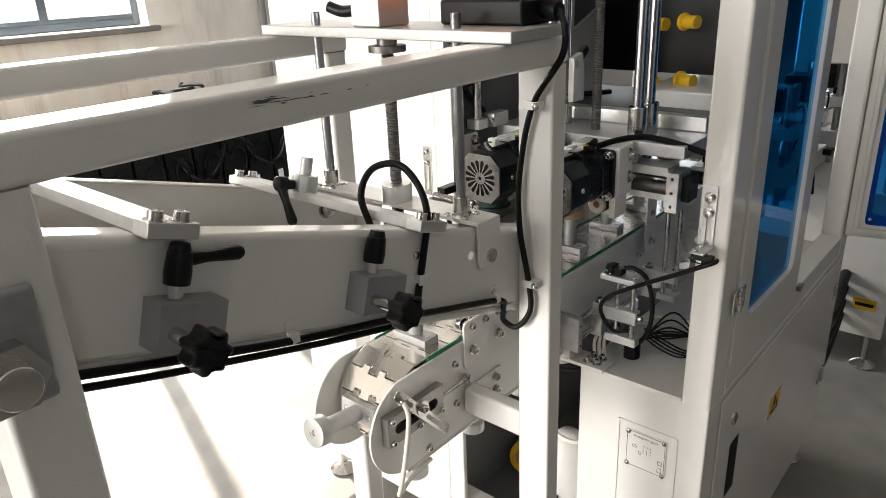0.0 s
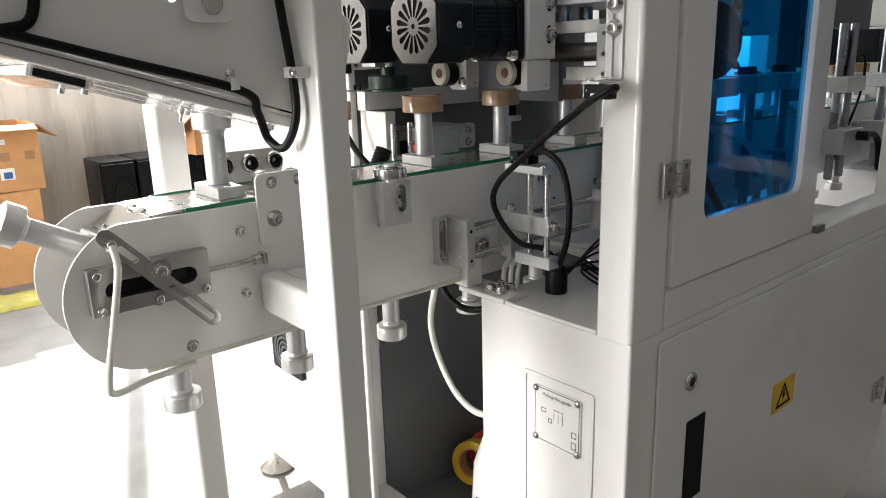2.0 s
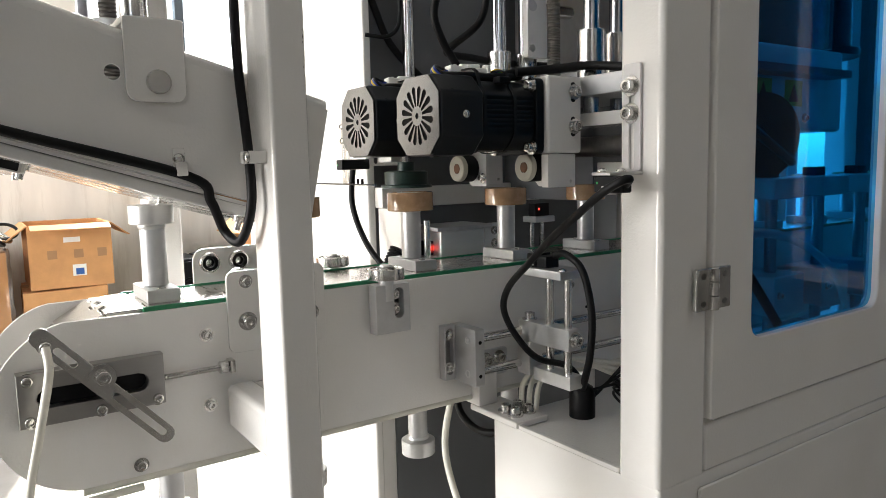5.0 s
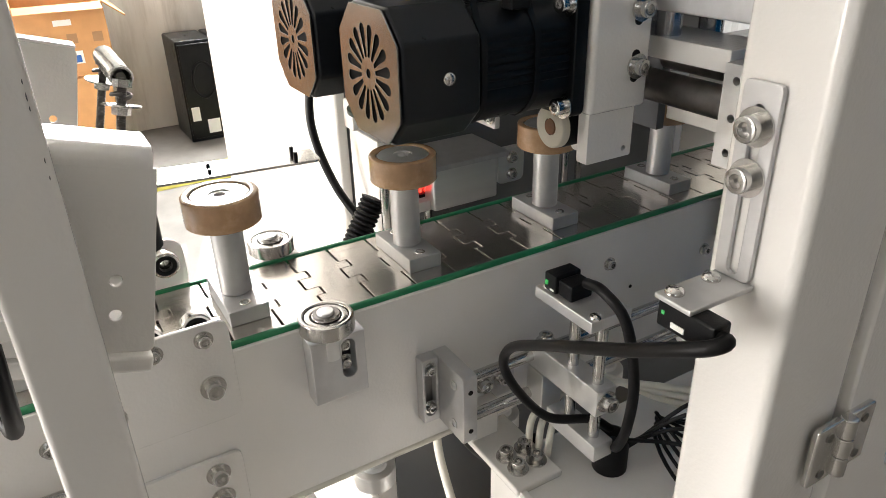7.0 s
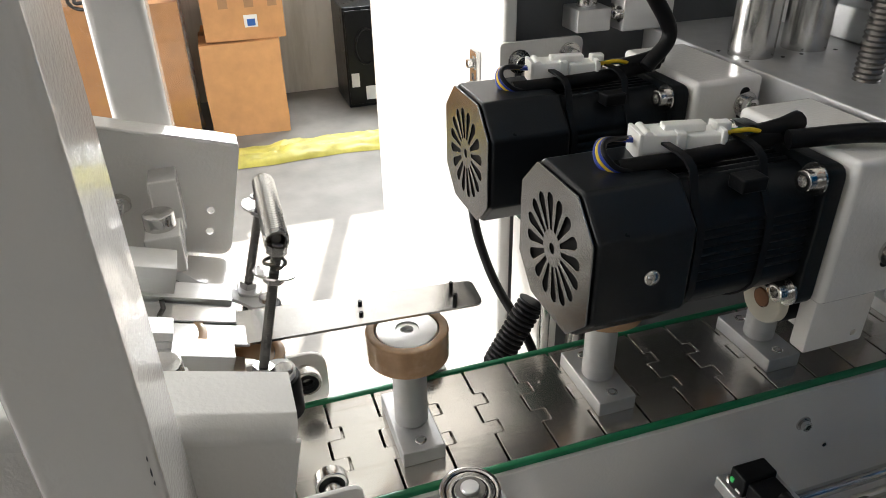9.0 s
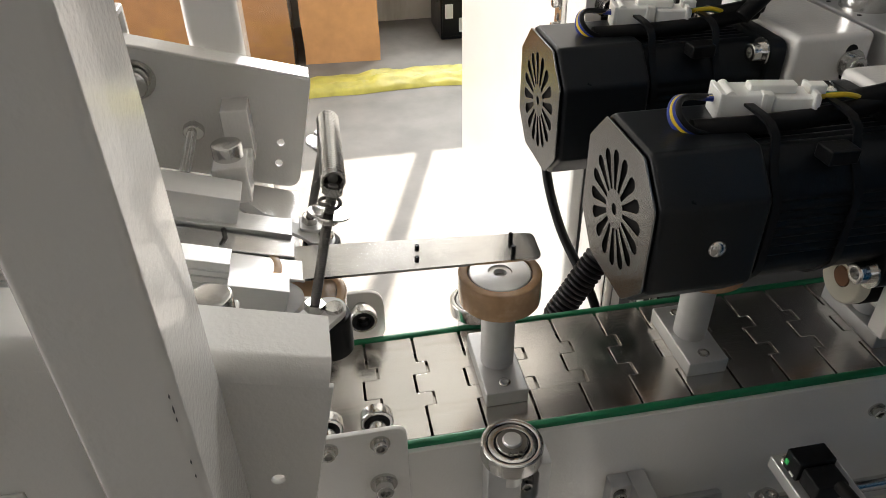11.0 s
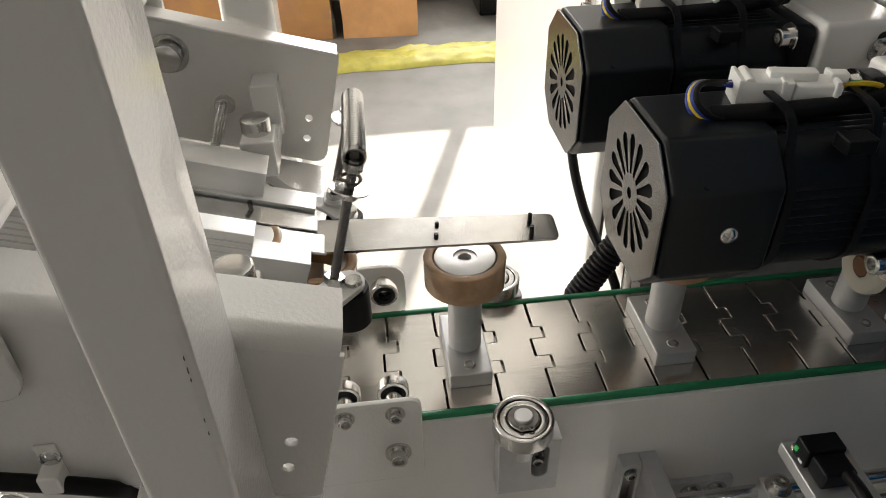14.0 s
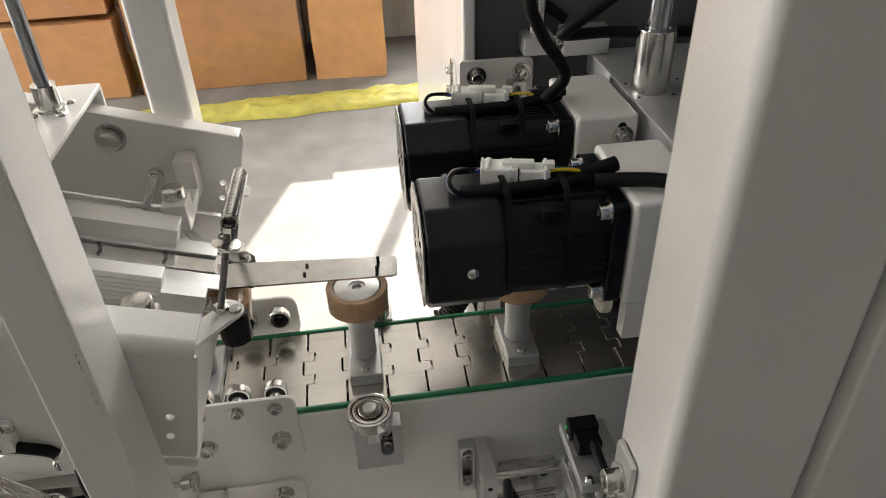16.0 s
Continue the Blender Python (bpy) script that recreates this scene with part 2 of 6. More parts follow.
def lathe(profile, p0=(0, 0, 0), way=(0, 0, 1), seg=32):
    """A turned body: profile of (radius, height) from the bottom to the top."""
    b = bmesh.new()
    rings = []
    for r, h in profile:
        if r <= 1e-6:
            rings.append([b.verts.new((0, 0, h))])
        else:
            rings.append([b.verts.new((r * math.cos(2 * math.pi * i / seg), r * math.sin(2 * math.pi * i / seg), h)) for i in range(seg)])
    for a, c in zip(rings, rings[1:]):
        for i in range(seg):
            j = (i + 1) % seg
            vs = [a[i % len(a)], a[j % len(a)], c[j % len(c)], c[i % len(c)]]
            vs = list(dict.fromkeys(vs))
            if len(vs) > 2:
                b.faces.new(vs)
    q = Vector(way).to_track_quat("Z", "Y").to_matrix().to_4x4()
    bmesh.ops.transform(b, matrix=Matrix.Translation(p0) @ q, verts=b.verts)
    return b


def rod(p0, p1, r, seg=24, bev=None):
    d = Vector(p1) - Vector(p0)
    c = min(r * 0.15, 0.0012) if bev is None else bev
    return lathe([(0, 0), (r - c, 0), (r, c), (r, d.length - c), (r - c, d.length), (0, d.length)], p0, d, seg)


def screw_thread(p0, p1, r, pitch, seg=16):
    d = Vector(p1) - Vector(p0)
    k = max(3, int(d.length / pitch))
    prof = [(0, 0)]
    for i in range(k):
        prof += [(r * 0.86, d.length * i / k), (r, d.length * (i + 0.5) / k)]
    prof += [(r * 0.86, d.length), (0, d.length)]
    return lathe(prof, p0, d, seg)


def tube(points, r, seg=10, steps=8):
    """A smooth cable through the points."""
    P = [Vector(p) for p in points]
    Q = [P[0] * 2 - P[1]] + P + [P[-1] * 2 - P[-2]]
    way = []
    for i in range(1, len(Q) - 2):
        for k in range(steps):
            t = k / steps
            a, b_, c, d = Q[i - 1], Q[i], Q[i + 1], Q[i + 2]
            way.append(0.5 * ((2 * b_) + (c - a) * t + (2 * a - 5 * b_ + 4 * c - d) * t * t + (3 * b_ - a - 3 * c + d) * t ** 3))
    way.append(P[-1])
    b = bmesh.new()
    up = Vector((0.13, 0.31, 0.94))
    rings = []
    for i, p in enumerate(way):
        d = (way[min(i + 1, len(way) - 1)] - way[max(i - 1, 0)]).normalized()
        s = d.cross(up)
        s = s.normalized() if s.length > 1e-4 else Vector((1, 0, 0))
        up = s.cross(d).normalized()
        rings.append([b.verts.new(p + r * (math.cos(2 * math.pi * k / seg) * s + math.sin(2 * math.pi * k / seg) * up)) for k in range(seg)])
    for a, c in zip(rings, rings[1:]):
        for k in range(seg):
            b.faces.new((a[k], a[(k + 1) % seg], c[(k + 1) % seg], c[k]))
    b.faces.new(rings[0][::-1])
    b.faces.new(rings[-1])
    return b


def rounded(pts, r, seg=5):
    """A closed outline with its corners rounded; r is one radius or one for each corner."""
    out = []
    n = len(pts)
    for i in range(n):
        p, a, c = Vector(pts[i]), Vector(pts[i - 1]), Vector(pts[(i + 1) % n])
        k = r[i] if isinstance(r, (list, tuple)) else r
        if k <= 0:
            out.append(tuple(p))
            continue
        u, v = (a - p).normalized(), (c - p).normalized()
        ang = math.acos(max(-1, min(1, u.dot(v))))
        d = min(k / math.tan(ang / 2), (a - p).length * 0.49, (c - p).length * 0.49)
        for s in range(seg + 1):
            t = s / seg
            q = (1 - t) ** 2 * (p + u * d) + 2 * t * (1 - t) * p + t * t * (p + v * d)
            out.append(tuple(q))
    return out


def circle(cx, cy, r, seg=16):
    return [(cx + r * math.cos(2 * math.pi * i / seg), cy + r * math.sin(2 * math.pi * i / seg)) for i in range(seg)]


def slot(cx, cy, length, width, ang=0, seg=6):
    c, s = math.cos(ang), math.sin(ang)
    pts = []
    h = length / 2 - width / 2
    for side in (1, -1):
        for i in range(seg + 1):
            a = -math.pi / 2 + math.pi * i / seg
            x, y = side * (h + math.cos(a) * width / 2), side * math.sin(a) * width / 2
            pts.append((cx + c * x - s * y, cy + s * x + c * y))
    return pts


def sheet(outline, holes=(), thick=0.003, axis="z", at=0.0, bev=0.0):
    """A flat plate with holes. axis is its normal; the outline is in the other two axes (x: y,z; y: x,z; z: x,y); it runs from at to at + thick."""
    b = bmesh.new()
    edges = []
    for loop in (outline, *holes):
        vs = [b.verts.new((p[0], p[1], 0)) for p in loop]
        edges += [b.edges.new((vs[i], vs[(i + 1) % len(vs)])) for i in range(len(vs))]
    if holes:
        bmesh.ops.triangle_fill(b, use_beauty=True, use_dissolve=False, edges=edges)
    else:
        b.faces.new(b.verts)
    g = bmesh.ops.extrude_face_region(b, geom=b.faces[:])
    bmesh.ops.translate(b, verts=[v for v in g["geom"] if isinstance(v, bmesh.types.BMVert)], vec=(0, 0, thick))
    if bev:
        es = [e for e in b.edges if len(e.link_faces) == 2 and e.calc_face_angle(0) > radians(60) and abs(e.verts[0].co.z - e.verts[1].co.z) < 1e-6]
        bmesh.ops.bevel(b, geom=es, offset=bev, segments=2, affect="EDGES", profile=0.5)
    if axis == "x":
        m = Matrix(((0, 0, 1, at), (1, 0, 0, 0), (0, 1, 0, 0), (0, 0, 0, 1)))
    elif axis == "y":
        m = Matrix(((1, 0, 0, 0), (0, 0, 1, at), (0, 1, 0, 0), (0, 0, 0, 1)))
    else:
        m = Matrix.Translation((0, 0, at))
    bmesh.ops.transform(b, matrix=m, verts=b.verts)
    return b


def ring_body(r0, r1, h0, h1, p0=(0, 0, 0), way=(0, 0, 1), seg=36, c=0.001):
    b = lathe([(r0, h0 + c), (r0 + c, h0), (r1 - c, h0), (r1, h0 + c), (r1, h1 - c), (r1 - c, h1), (r0 + c, h1), (r0, h1 - c), (r0, h0 + c)], p0, way, seg)
    bmesh.ops.remove_doubles(b, verts=b.verts, dist=1e-6)
    return b


def cap_screw_bm(r=0.0045, h=0.006):
    """Socket head with its hexagon recess, on a washer; it looks along +z."""
    b = lathe([(0, 0), (r * 1.5, 0), (r * 1.5, 0.0012), (r, 0.0012), (r, h - 0.0006), (r - 0.0006, h), (r * 0.56, h), (r * 0.5, h - 0.003), (0, h - 0.003)], seg=18)
    return b


SCREW = mesh_of("screw", cap_screw_bm(), STEEL)
SCREWBIG = mesh_of("screw", cap_screw_bm(0.0062, 0.0085), STEEL)
PANHEAD = mesh_of("screw", lathe([(0, 0), (0.0048, 0), (0.0048, 0.001), (0.004, 0.0025), (0.002, 0.0034), (0, 0.0034)], seg=16), STEEL)
TURN_TO = {"x": pose(0, 0, 0, 0, 90, 0), "-x": pose(0, 0, 0, 0, -90, 0), "y": pose(0, 0, 0, -90, 0, 0), "-y": pose(0, 0, 0, 90, 0, 0), "z": Matrix(), "-z": pose(0, 0, 0, 180, 0, 0)}


def screw(parent, at, way="x", me=None, name="screw"):
    o = new(name, me or SCREW)
    o.parent = parent
    o.matrix_basis = Matrix.Translation(at) @ TURN_TO[way]
    return o


def thing(name, label, category, group="", kind=""):
    return tagged(empty(name), label, category, group, kind)


def structure(name, bm, mat, label, category):
    return tagged(part(name, bm, mat), label, category, kind="structure")


# ---- the room ----
structure("floor", box(-4.6, 4.0, -4.4, 8.0, -0.12, 0.0), FLOORM, "worn grey concrete workshop floor with stains", "floor")
WX = -4.2
WIN = [(1.17, 1.12), (2.25, 1.12), (2.25, 2.45), (1.17, 2.45)]
structure("wall_west", sheet([(-4.4, 0), (8, 0), (8, 3.6), (-4.4, 3.6)], [WIN], 0.24, "x", WX - 0.24), WALLM, "stained cream plaster wall with a window", "wall")
GATE = [(-3.55, 0.004), (-0.65, 0.004), (-0.65, 3.0), (-3.55, 3.0)]
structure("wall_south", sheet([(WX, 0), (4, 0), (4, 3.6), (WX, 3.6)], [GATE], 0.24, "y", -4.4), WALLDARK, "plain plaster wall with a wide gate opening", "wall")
structure("wall_north", sheet([(WX, 0), (4, 0), (4, 3.6), (WX, 3.6)], [[(-4.12, 0.3), (-1.2, 0.3), (-1.2, 2.9), (-4.12, 2.9)]], 0.2, "y", 7.8), WALLDARK, "plain plaster wall kept dark against bounce, with an added window opening", "wall")
# this opening is added only to let the fill lamp in
structure("wall_east", sheet([(-4.4, 0), (7.8, 0), (7.8, 3.6), (-4.4, 3.6)], [[(-2.7, 1.9), (-1.7, 1.9), (-1.7, 2.7), (-2.7, 2.7)]], 0.2, "x", 3.8), WALLDARK, "plain plaster wall kept dark against bounce, with an added window opening", "wall")
structure("ceiling", box(-4.6, 4.0, -4.4, 8.0, 3.6, 3.75), CEILM, "plain painted workshop ceiling", "ceiling")
win = thing("window_1", "grey aluminium sliding window with two panes", "window", kind="structure")
fb = bmesh.new()
for y0, y1, z0, z1 in ((1.172, 1.215, 1.122, 2.448), (2.205, 2.248, 1.122, 2.448), (1.215, 2.205, 1.122, 1.165), (1.215, 2.205, 2.405, 2.448), (1.68, 1.73, 1.165, 2.405), (1.215, 1.68, 1.165, 1.19), (1.73, 2.205, 1.165, 1.19)):
    box(WX - 0.15, WX - 0.09, y0, y1, z0, z1, 0.003, 1, fb)
part("window_frame", fb, FRAMEM, win)
part("window_sill", box(WX - 0.14, WX + 0.05, 1.12, 2.3, 1.085, 1.119, 0.006), WALLDARK, win)
for y0, y1 in ((1.215, 1.68), (1.73, 2.205)):
    pane = part("pane", box(WX - 0.124, WX - 0.119, y0, y1, 1.19, 2.405), CLEARGLASS, win)
    pane.visible_shadow = False
structure("ground", box(-60, 60, -60, 60, -0.3, -0.15), PAVING, "pale paved yard outside the workshop", "ground")

# ---- conveyor ----
CX, ZT, ZB = -0.681, 0.829, 0.683
RAD, ZC = (0.829 - 0.683) / 2, (0.829 + 0.683) / 2
Y0, Y1 = 0.660, 4.42
PITCH, SPEED = 0.0381, 0.2417
LTOP = Y1 - Y0
LOOP_RAW = 2 * LTOP + 2 * math.pi * RAD
NSLAT = 4 * round(LOOP_RAW / PITCH / 4)
LOOP = NSLAT * PITCH
Y1 = Y0 + (LOOP - 2 * math.pi * RAD) / 2
LTOP = Y1 - Y0
ARC = math.pi * RAD


def on_loop(s):
    """Place and tilt of a chain piece s metres along the loop from the start of the upper run."""
    turns, s = divmod(s, LOOP)
    base = -360 * turns
    if s < LTOP:
        return Y0 + s, ZT, base
    s -= LTOP
    if s < ARC:
        a = s / RAD
        return Y1 + RAD * math.sin(a), ZC + RAD * math.cos(a), base - math.degrees(a)
    s -= ARC
    if s < LTOP:
        return Y1 - s, ZB, base - 180
    s -= LTOP
    a = s / RAD
    return Y0 - RAD * math.sin(a), ZC - RAD * math.cos(a), base - 180 - math.degrees(a)


def travel(t):
    return SPEED * t


def loop_rows(s0):
    """Rows for a piece that starts at s0: close together on the bends, wide on the straights."""
    rows, last = [], -9
    for i in range(161):
        t = i / 10
        s = (s0 + travel(t)) % LOOP
        bend = min(abs(s - LTOP - ARC / 2), abs(s - LOOP + ARC / 2), abs(s + ARC / 2)) < ARC / 2 + 0.06
        if i in (0, 160) or bend or t - last > 0.95:
            y, z, a = on_loop(s0 + travel(t))
            rows.append((t, pose(CX, y, z, a)))
            last = t
    return rows


conveyor = thing("slat_conveyor", "slat chain conveyor with white side plates and green wear strips", "conveyor")


def side_outline(y_end, top=0.8265, r=0.079, zc=0.750):
    arc = [(0.622 + r * math.cos(a), zc + r * math.sin(a)) for a in [math.pi / 2 + math.pi * i / 28 for i in range(29)]]
    arc = [(y, min(z, top)) for y, z in arc]
    return [(y_end, zc - r), (y_end, top)] + arc


XN, XF = -0.621, -0.741
part("side_plate", sheet(side_outline(Y1), (), 0.004, "x", XN - 0.004, 0.0008), WHITE, conveyor)
part("side_plate", sheet(side_outline(Y1), (), 0.004, "x", XF, 0.0008), WHITE, conveyor)
part("wear_strip", box(-0.6295, -0.6245, 0.672, Y1, 0.8235, 0.8305, 0.001, 1), GREEN, conveyor, "green plastic wear strip")
part("wear_strip", box(-0.7375, -0.7325, 0.672, Y1, 0.8235, 0.8305, 0.001, 1), GREEN, conveyor, "green plastic wear strip")
part("edge_trim", tube([(XN - 0.002, 0.61, 0.6695), (XN - 0.002, 0.8, 0.6695), (XN - 0.002, 1.4, 0.6695), (XN - 0.002, 1.9, 0.6695)], 0.004, 8, 3), TUBE, conveyor, "milky hose along the lower edge")
part("drive_roller", lathe([(0, -0.05), (0.045, -0.05), (0.045, 0.05), (0, 0.05)], (CX, Y0, ZC), (1, 0, 0)), ALU, conveyor)
# bed coloured black to imitate shade in the gaps between the slats
part("guide_bed", box(-0.728, -0.634, Y0 + 0.05, Y1 - 0.05, 0.795, 0.8145), BLACK, conveyor)
for y, z in ((0.727, 0.797), (0.727, 0.727), (1.214, 0.792), (1.35, 0.77), (0.66, 0.683)):
    screw(conveyor, (XN, y, z))
# flat black disc painted for the dark of a small hole
part("hole", rod((XN - 0.001, 1.246, 0.757), (XN + 0.0006, 1.246, 0.757), 0.002, 12), PRINT_SHADE, conveyor)


def slat_mesh():
    w, p, g = 0.0508, PITCH, 0.0008
    low, high = -p / 2 + g, p / 2 - g
    t0, t1, up_, down = 0.0095, 0.0225, 0.0072, -0.004
    edge = [(-w, 0), (-t1, 0), (-t1, up_), (-t0, up_), (-t0, down), (t0, down), (t0, up_), (t1, up_), (t1, 0), (w, 0)]
    bottom = [(x, low + y) for x, y in edge]
    top = [(x, high + y) for x, y in edge][::-1]
    pts = rounded(bottom + top, 0.0013, 3)
    b = sheet(pts, (), 0.0034, "z", -0.0034, 0.0006)
    box(-0.021, 0.021, -p / 2 + 0.004, p / 2 - 0.014, -0.012, -0.0034, 0, 1, b)
    join(b, rod((-0.034, low - 0.001, -0.0095), (0.034, low - 0.001, -0.0095), 0.0036, 10))
    return mesh_of("slat", b, SLAT)


FXPHASE = 0.642 * 0.1524
SLATME = slat_mesh()
slats = []
for i in range(NSLAT):
    o = new("slat", SLATME)
    o.parent = conveyor
    slats.append((o, (FXPHASE - Y0) % PITCH + i * PITCH))


def fixture_thing():
    fx = thing("roll_fixture", "aluminium post fixture bolted to a chain slat", "fixture", "fixtures on the chain")
    b = box(-0.033, 0.033, -0.0155, 0.0155, 0, 0.013, 0.0012)
    part("base_plate", b, ALU_SATIN, fx)
    part("post", rod((0, 0, 0.013), (0, 0, 0.0725), 0.0122, 32), ALU_SATIN, fx)
    part("cap", lathe([(0.012, 0.07), (0.0135, 0.072), (0.0135, 0.0745), (0.0205, 0.0755), (0.0215, 0.0765), (0.0215, 0.0935), (0.0205, 0.0945), (0.008, 0.0945), (0.0078, 0.0935), (0.0045, 0.0935), (0.004, 0.0905), (0, 0.0905)], seg=40), ALU, fx, "turned aluminium cap")
    for x in (-0.0235, 0.0235):
        screw(fx, (x, 0, 0.0078), "z")
    return fx


def roll_thing():
    return tagged(part("film_roll", ring_body(0.0218, 0.0285, 0.0725, 0.0952, c=0.0012), AMBER), "narrow roll of clear amber film on a fixture", "film roll", "film rolls on the fixtures")


first_fx = fixture_thing()
first_roll = roll_thing()
fixtures, rolls = [], []
NFIX = NSLAT // 4
LOAD_S = 0.80 - Y0
for i in range(NFIX):
    s0 = (FXPHASE - Y0) % (4 * PITCH) + i * 4 * PITCH
    fx = first_fx if i == 0 else copy_thing(first_fx, Matrix())
    fixtures.append((fx, s0))
    # fixtures that pass the loading point in these seconds, or stand just behind it, hold a roll
    begin = s0 if s0 < LOOP - 3.95 else s0 - LOOP
    if -3.9 < begin < 2.2:
        rl = first_roll if not rolls else copy_thing(first_roll, Matrix())
        rolls.append((rl, begin))


# ---- feeder frame ----
frame_ob = thing("feeder_frame", "white square tube frame carrying the film roll chute", "frame")


def post(parent, x0, x1, y0, y1, z0, z1, name="post", bev=0.006):
    b = box(x0, x1, y0, y1, z0, z1)
    es = [e for e in b.edges if sum(abs(e.verts[0].co[k] - e.verts[1].co[k]) > 1e-6 for k in range(3)) == 1 and (e.verts[0].co - e.verts[1].co).length > 0.9 * max(x1 - x0, y1 - y0, z1 - z0)]
    bmesh.ops.bevel(b, geom=es, offset=bev, segments=4, affect="EDGES", profile=0.5)
    return part(name, b, WHITE, parent)


post(frame_ob, -0.513, -0.462, 0.742, 0.7735, 0.0, 1.25, "post", 0.0035)
post(frame_ob, -0.512, -0.462, 0.105, 0.155, 0.0, 1.25)
post(frame_ob, -0.897, -0.852, 0.730, 0.770, 0.0, 1.25)
post(frame_ob, -0.897, -0.852, 0.105, 0.155, 0.0, 1.25)
post(frame_ob, -0.5125, -0.4615, 0.1045, 0.774, 1.25, 1.284, "beam")
post(frame_ob, -0.8975, -0.8515, 0.1045, 0.7705, 1.25, 1.284, "beam")
post(frame_ob, -0.616, -0.5132, 0.7435, 0.772, 0.70, 0.745, "stub_tube")

# ---- chute ----
chute = thing("film_roll_chute", "sloping white sheet steel chute between two side plates", "chute")
SL = -0.306
ctop = lambda y: 1.041 - 0.288 * (y - 0.726)
cbot = lambda y: 0.931 + SL * (y - 0.734)
out = rounded([(-0.72, cbot(-0.72)), (0.795, cbot(0.795)), (0.818, ctop(0.818)), (-0.72, ctop(-0.72))], [0.0, 0.012, 0.014, 0.0])
out_near = rounded([(-0.72, cbot(-0.72)), (0.795, cbot(0.795)), (0.815, ctop(0.815) - 0.009), (-0.72, ctop(-0.72) - 0.009)], [0.0, 0.004, 0.0, 0.0])
part("side_plate", sheet(out_near, [circle(0.786, 0.956, 0.003, 12), circle(0.782, 0.938, 0.003, 12), circle(0.6405, 1.030, 0.0058, 16)], 0.003, "x", -0.516, 0.0006), WHITE, chute)
part("side_plate", sheet(out, [circle(0.786, 0.956, 0.003, 12), circle(0.782, 0.938, 0.003, 12)], 0.003, "x", -0.845, 0.0006), WHITE, chute)
SLOPE = math.degrees(math.atan(SL))


def along(x, y, dz=0.0, edge=None):
    """A pose on the chute's slope; y of the room, dz above the chute's top edge line or the given one."""
    e = edge or ctop
    return Matrix.Translation((x, y, e(y) + dz)) @ pose(0, 0, 0, SLOPE)


bend = [math.pi / 2 * i / 6 for i in range(7)]
lip = [(-0.522 + 0.009 * math.cos(a), -0.009 + 0.009 * math.sin(a)) for a in bend] + [(-0.547, 0.0), (-0.547, -0.003)] + [(-0.522 + 0.006 * math.cos(a), -0.009 + 0.006 * math.sin(a)) for a in bend[::-1]]
part("flange", sheet(lip, (), 1.596, "y", -1.58), WHITE, chute, "", Matrix.Translation((0, 0.80, ctop(0.80))) @ pose(0, 0, 0, math.degrees(math.atan(-0.288))))
part("flange", box(-0.003, 0.018, -1.58, 0.016, -0.003, 0.0, 0.0012, 2), WHITE, chute, "", Matrix.Translation((-0.842, 0.80, ctop(0.80))) @ pose(0, 0, 0, math.degrees(math.atan(-0.288))))
part("bottom_plate", box(-0.842, -0.516, -1.58, -0.10, -0.004, -0.001), WHITE, chute, "", along(0, 0.80, 0, cbot))

# ---- machine housing ----
machine = thing("packing_machine", "white packing machine housing with a blue window door", "machine")
MX, MY = -0.337, 1.048
b = sheet(rounded([(1.05, 0.10), (1.80, 0.10), (1.965, 0.17), (1.965, 0.652), (1.05, 0.652)], 0.004, 2), (), 0.247, "x", -0.584, 0.004)
part("base_cabinet", b, WHITE, machine)
post(machine, -0.386, MX, MY, 1.118, 0.652, 2.05)
post(machine, -0.386, MX, 1.90, 1.968, 0.652, 2.05)
post(machine, -0.925, -0.88, 1.05, 1.064, 0.1, 2.05, "post", 0.004)
post(machine, -0.925, -0.88, 1.90, 1.968, 0.1, 2.05)
for a in ((-0.925, MX, MY, 1.09), (-0.925, MX, 1.92, 1.968), (-0.38, MX, 1.0905, 1.9195), (-0.925, -0.885, 1.0905, 1.9195)):
    part("top_beam", box(*a, 2.05, 2.09, 0.004), WHITE, machine)
part("side_rail", box(-0.386, MX, 1.118, 1.90, 0.652, 0.70, 0.003), WHITE, machine)
part("far_cabinet", box(-1.415, -0.927, 1.052, 1.46, 0.10, 2.05, 0.004), WHITE, machine)
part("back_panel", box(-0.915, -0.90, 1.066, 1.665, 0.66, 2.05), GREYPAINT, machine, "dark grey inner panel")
part("front_sill", box(-0.927, -0.584, 1.06, 1.11, 0.10, 0.17, 0.004), WHITE, machine)
# liner added over the white cabinet side to darken the inside of the base
part("inner_side", box(-0.9265, -0.922, 1.112, 1.898, 0.121, 0.64), GREYPAINT, machine, "dark grey liner added to darken the base inside")
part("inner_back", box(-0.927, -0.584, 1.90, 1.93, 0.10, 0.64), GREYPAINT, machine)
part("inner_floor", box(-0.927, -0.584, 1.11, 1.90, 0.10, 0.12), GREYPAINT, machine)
dout = rounded([(1.12, 0.704), (1.50, 0.704), (1.50, 2.03), (1.12, 2.03)], 0.004, 2)
dwin = rounded([(1.184, 0.775), (1.445, 0.775), (1.445, 1.95), (1.184, 1.95)], 0.02, 5)
door = part("door", sheet(dout, [dwin], 0.016, "x", MX - 0.012, 0.002), WHITE, machine)
pane = part("window_pane", box(MX - 0.008, MX - 0.004, 1.175, 1.455, 0.766, 1.96), BLUEGLASS, door, "transparent blue acrylic pane")
pane.visible_shadow = False
lower = part("lower_door", sheet(rounded([(1.105, 0.16), (1.76, 0.16), (1.93, 0.235), (1.93, 0.64), (1.105, 0.64)], 0.006, 3), (), 0.004, "x", MX + 0.0005, 0.0015), WHITE, machine)


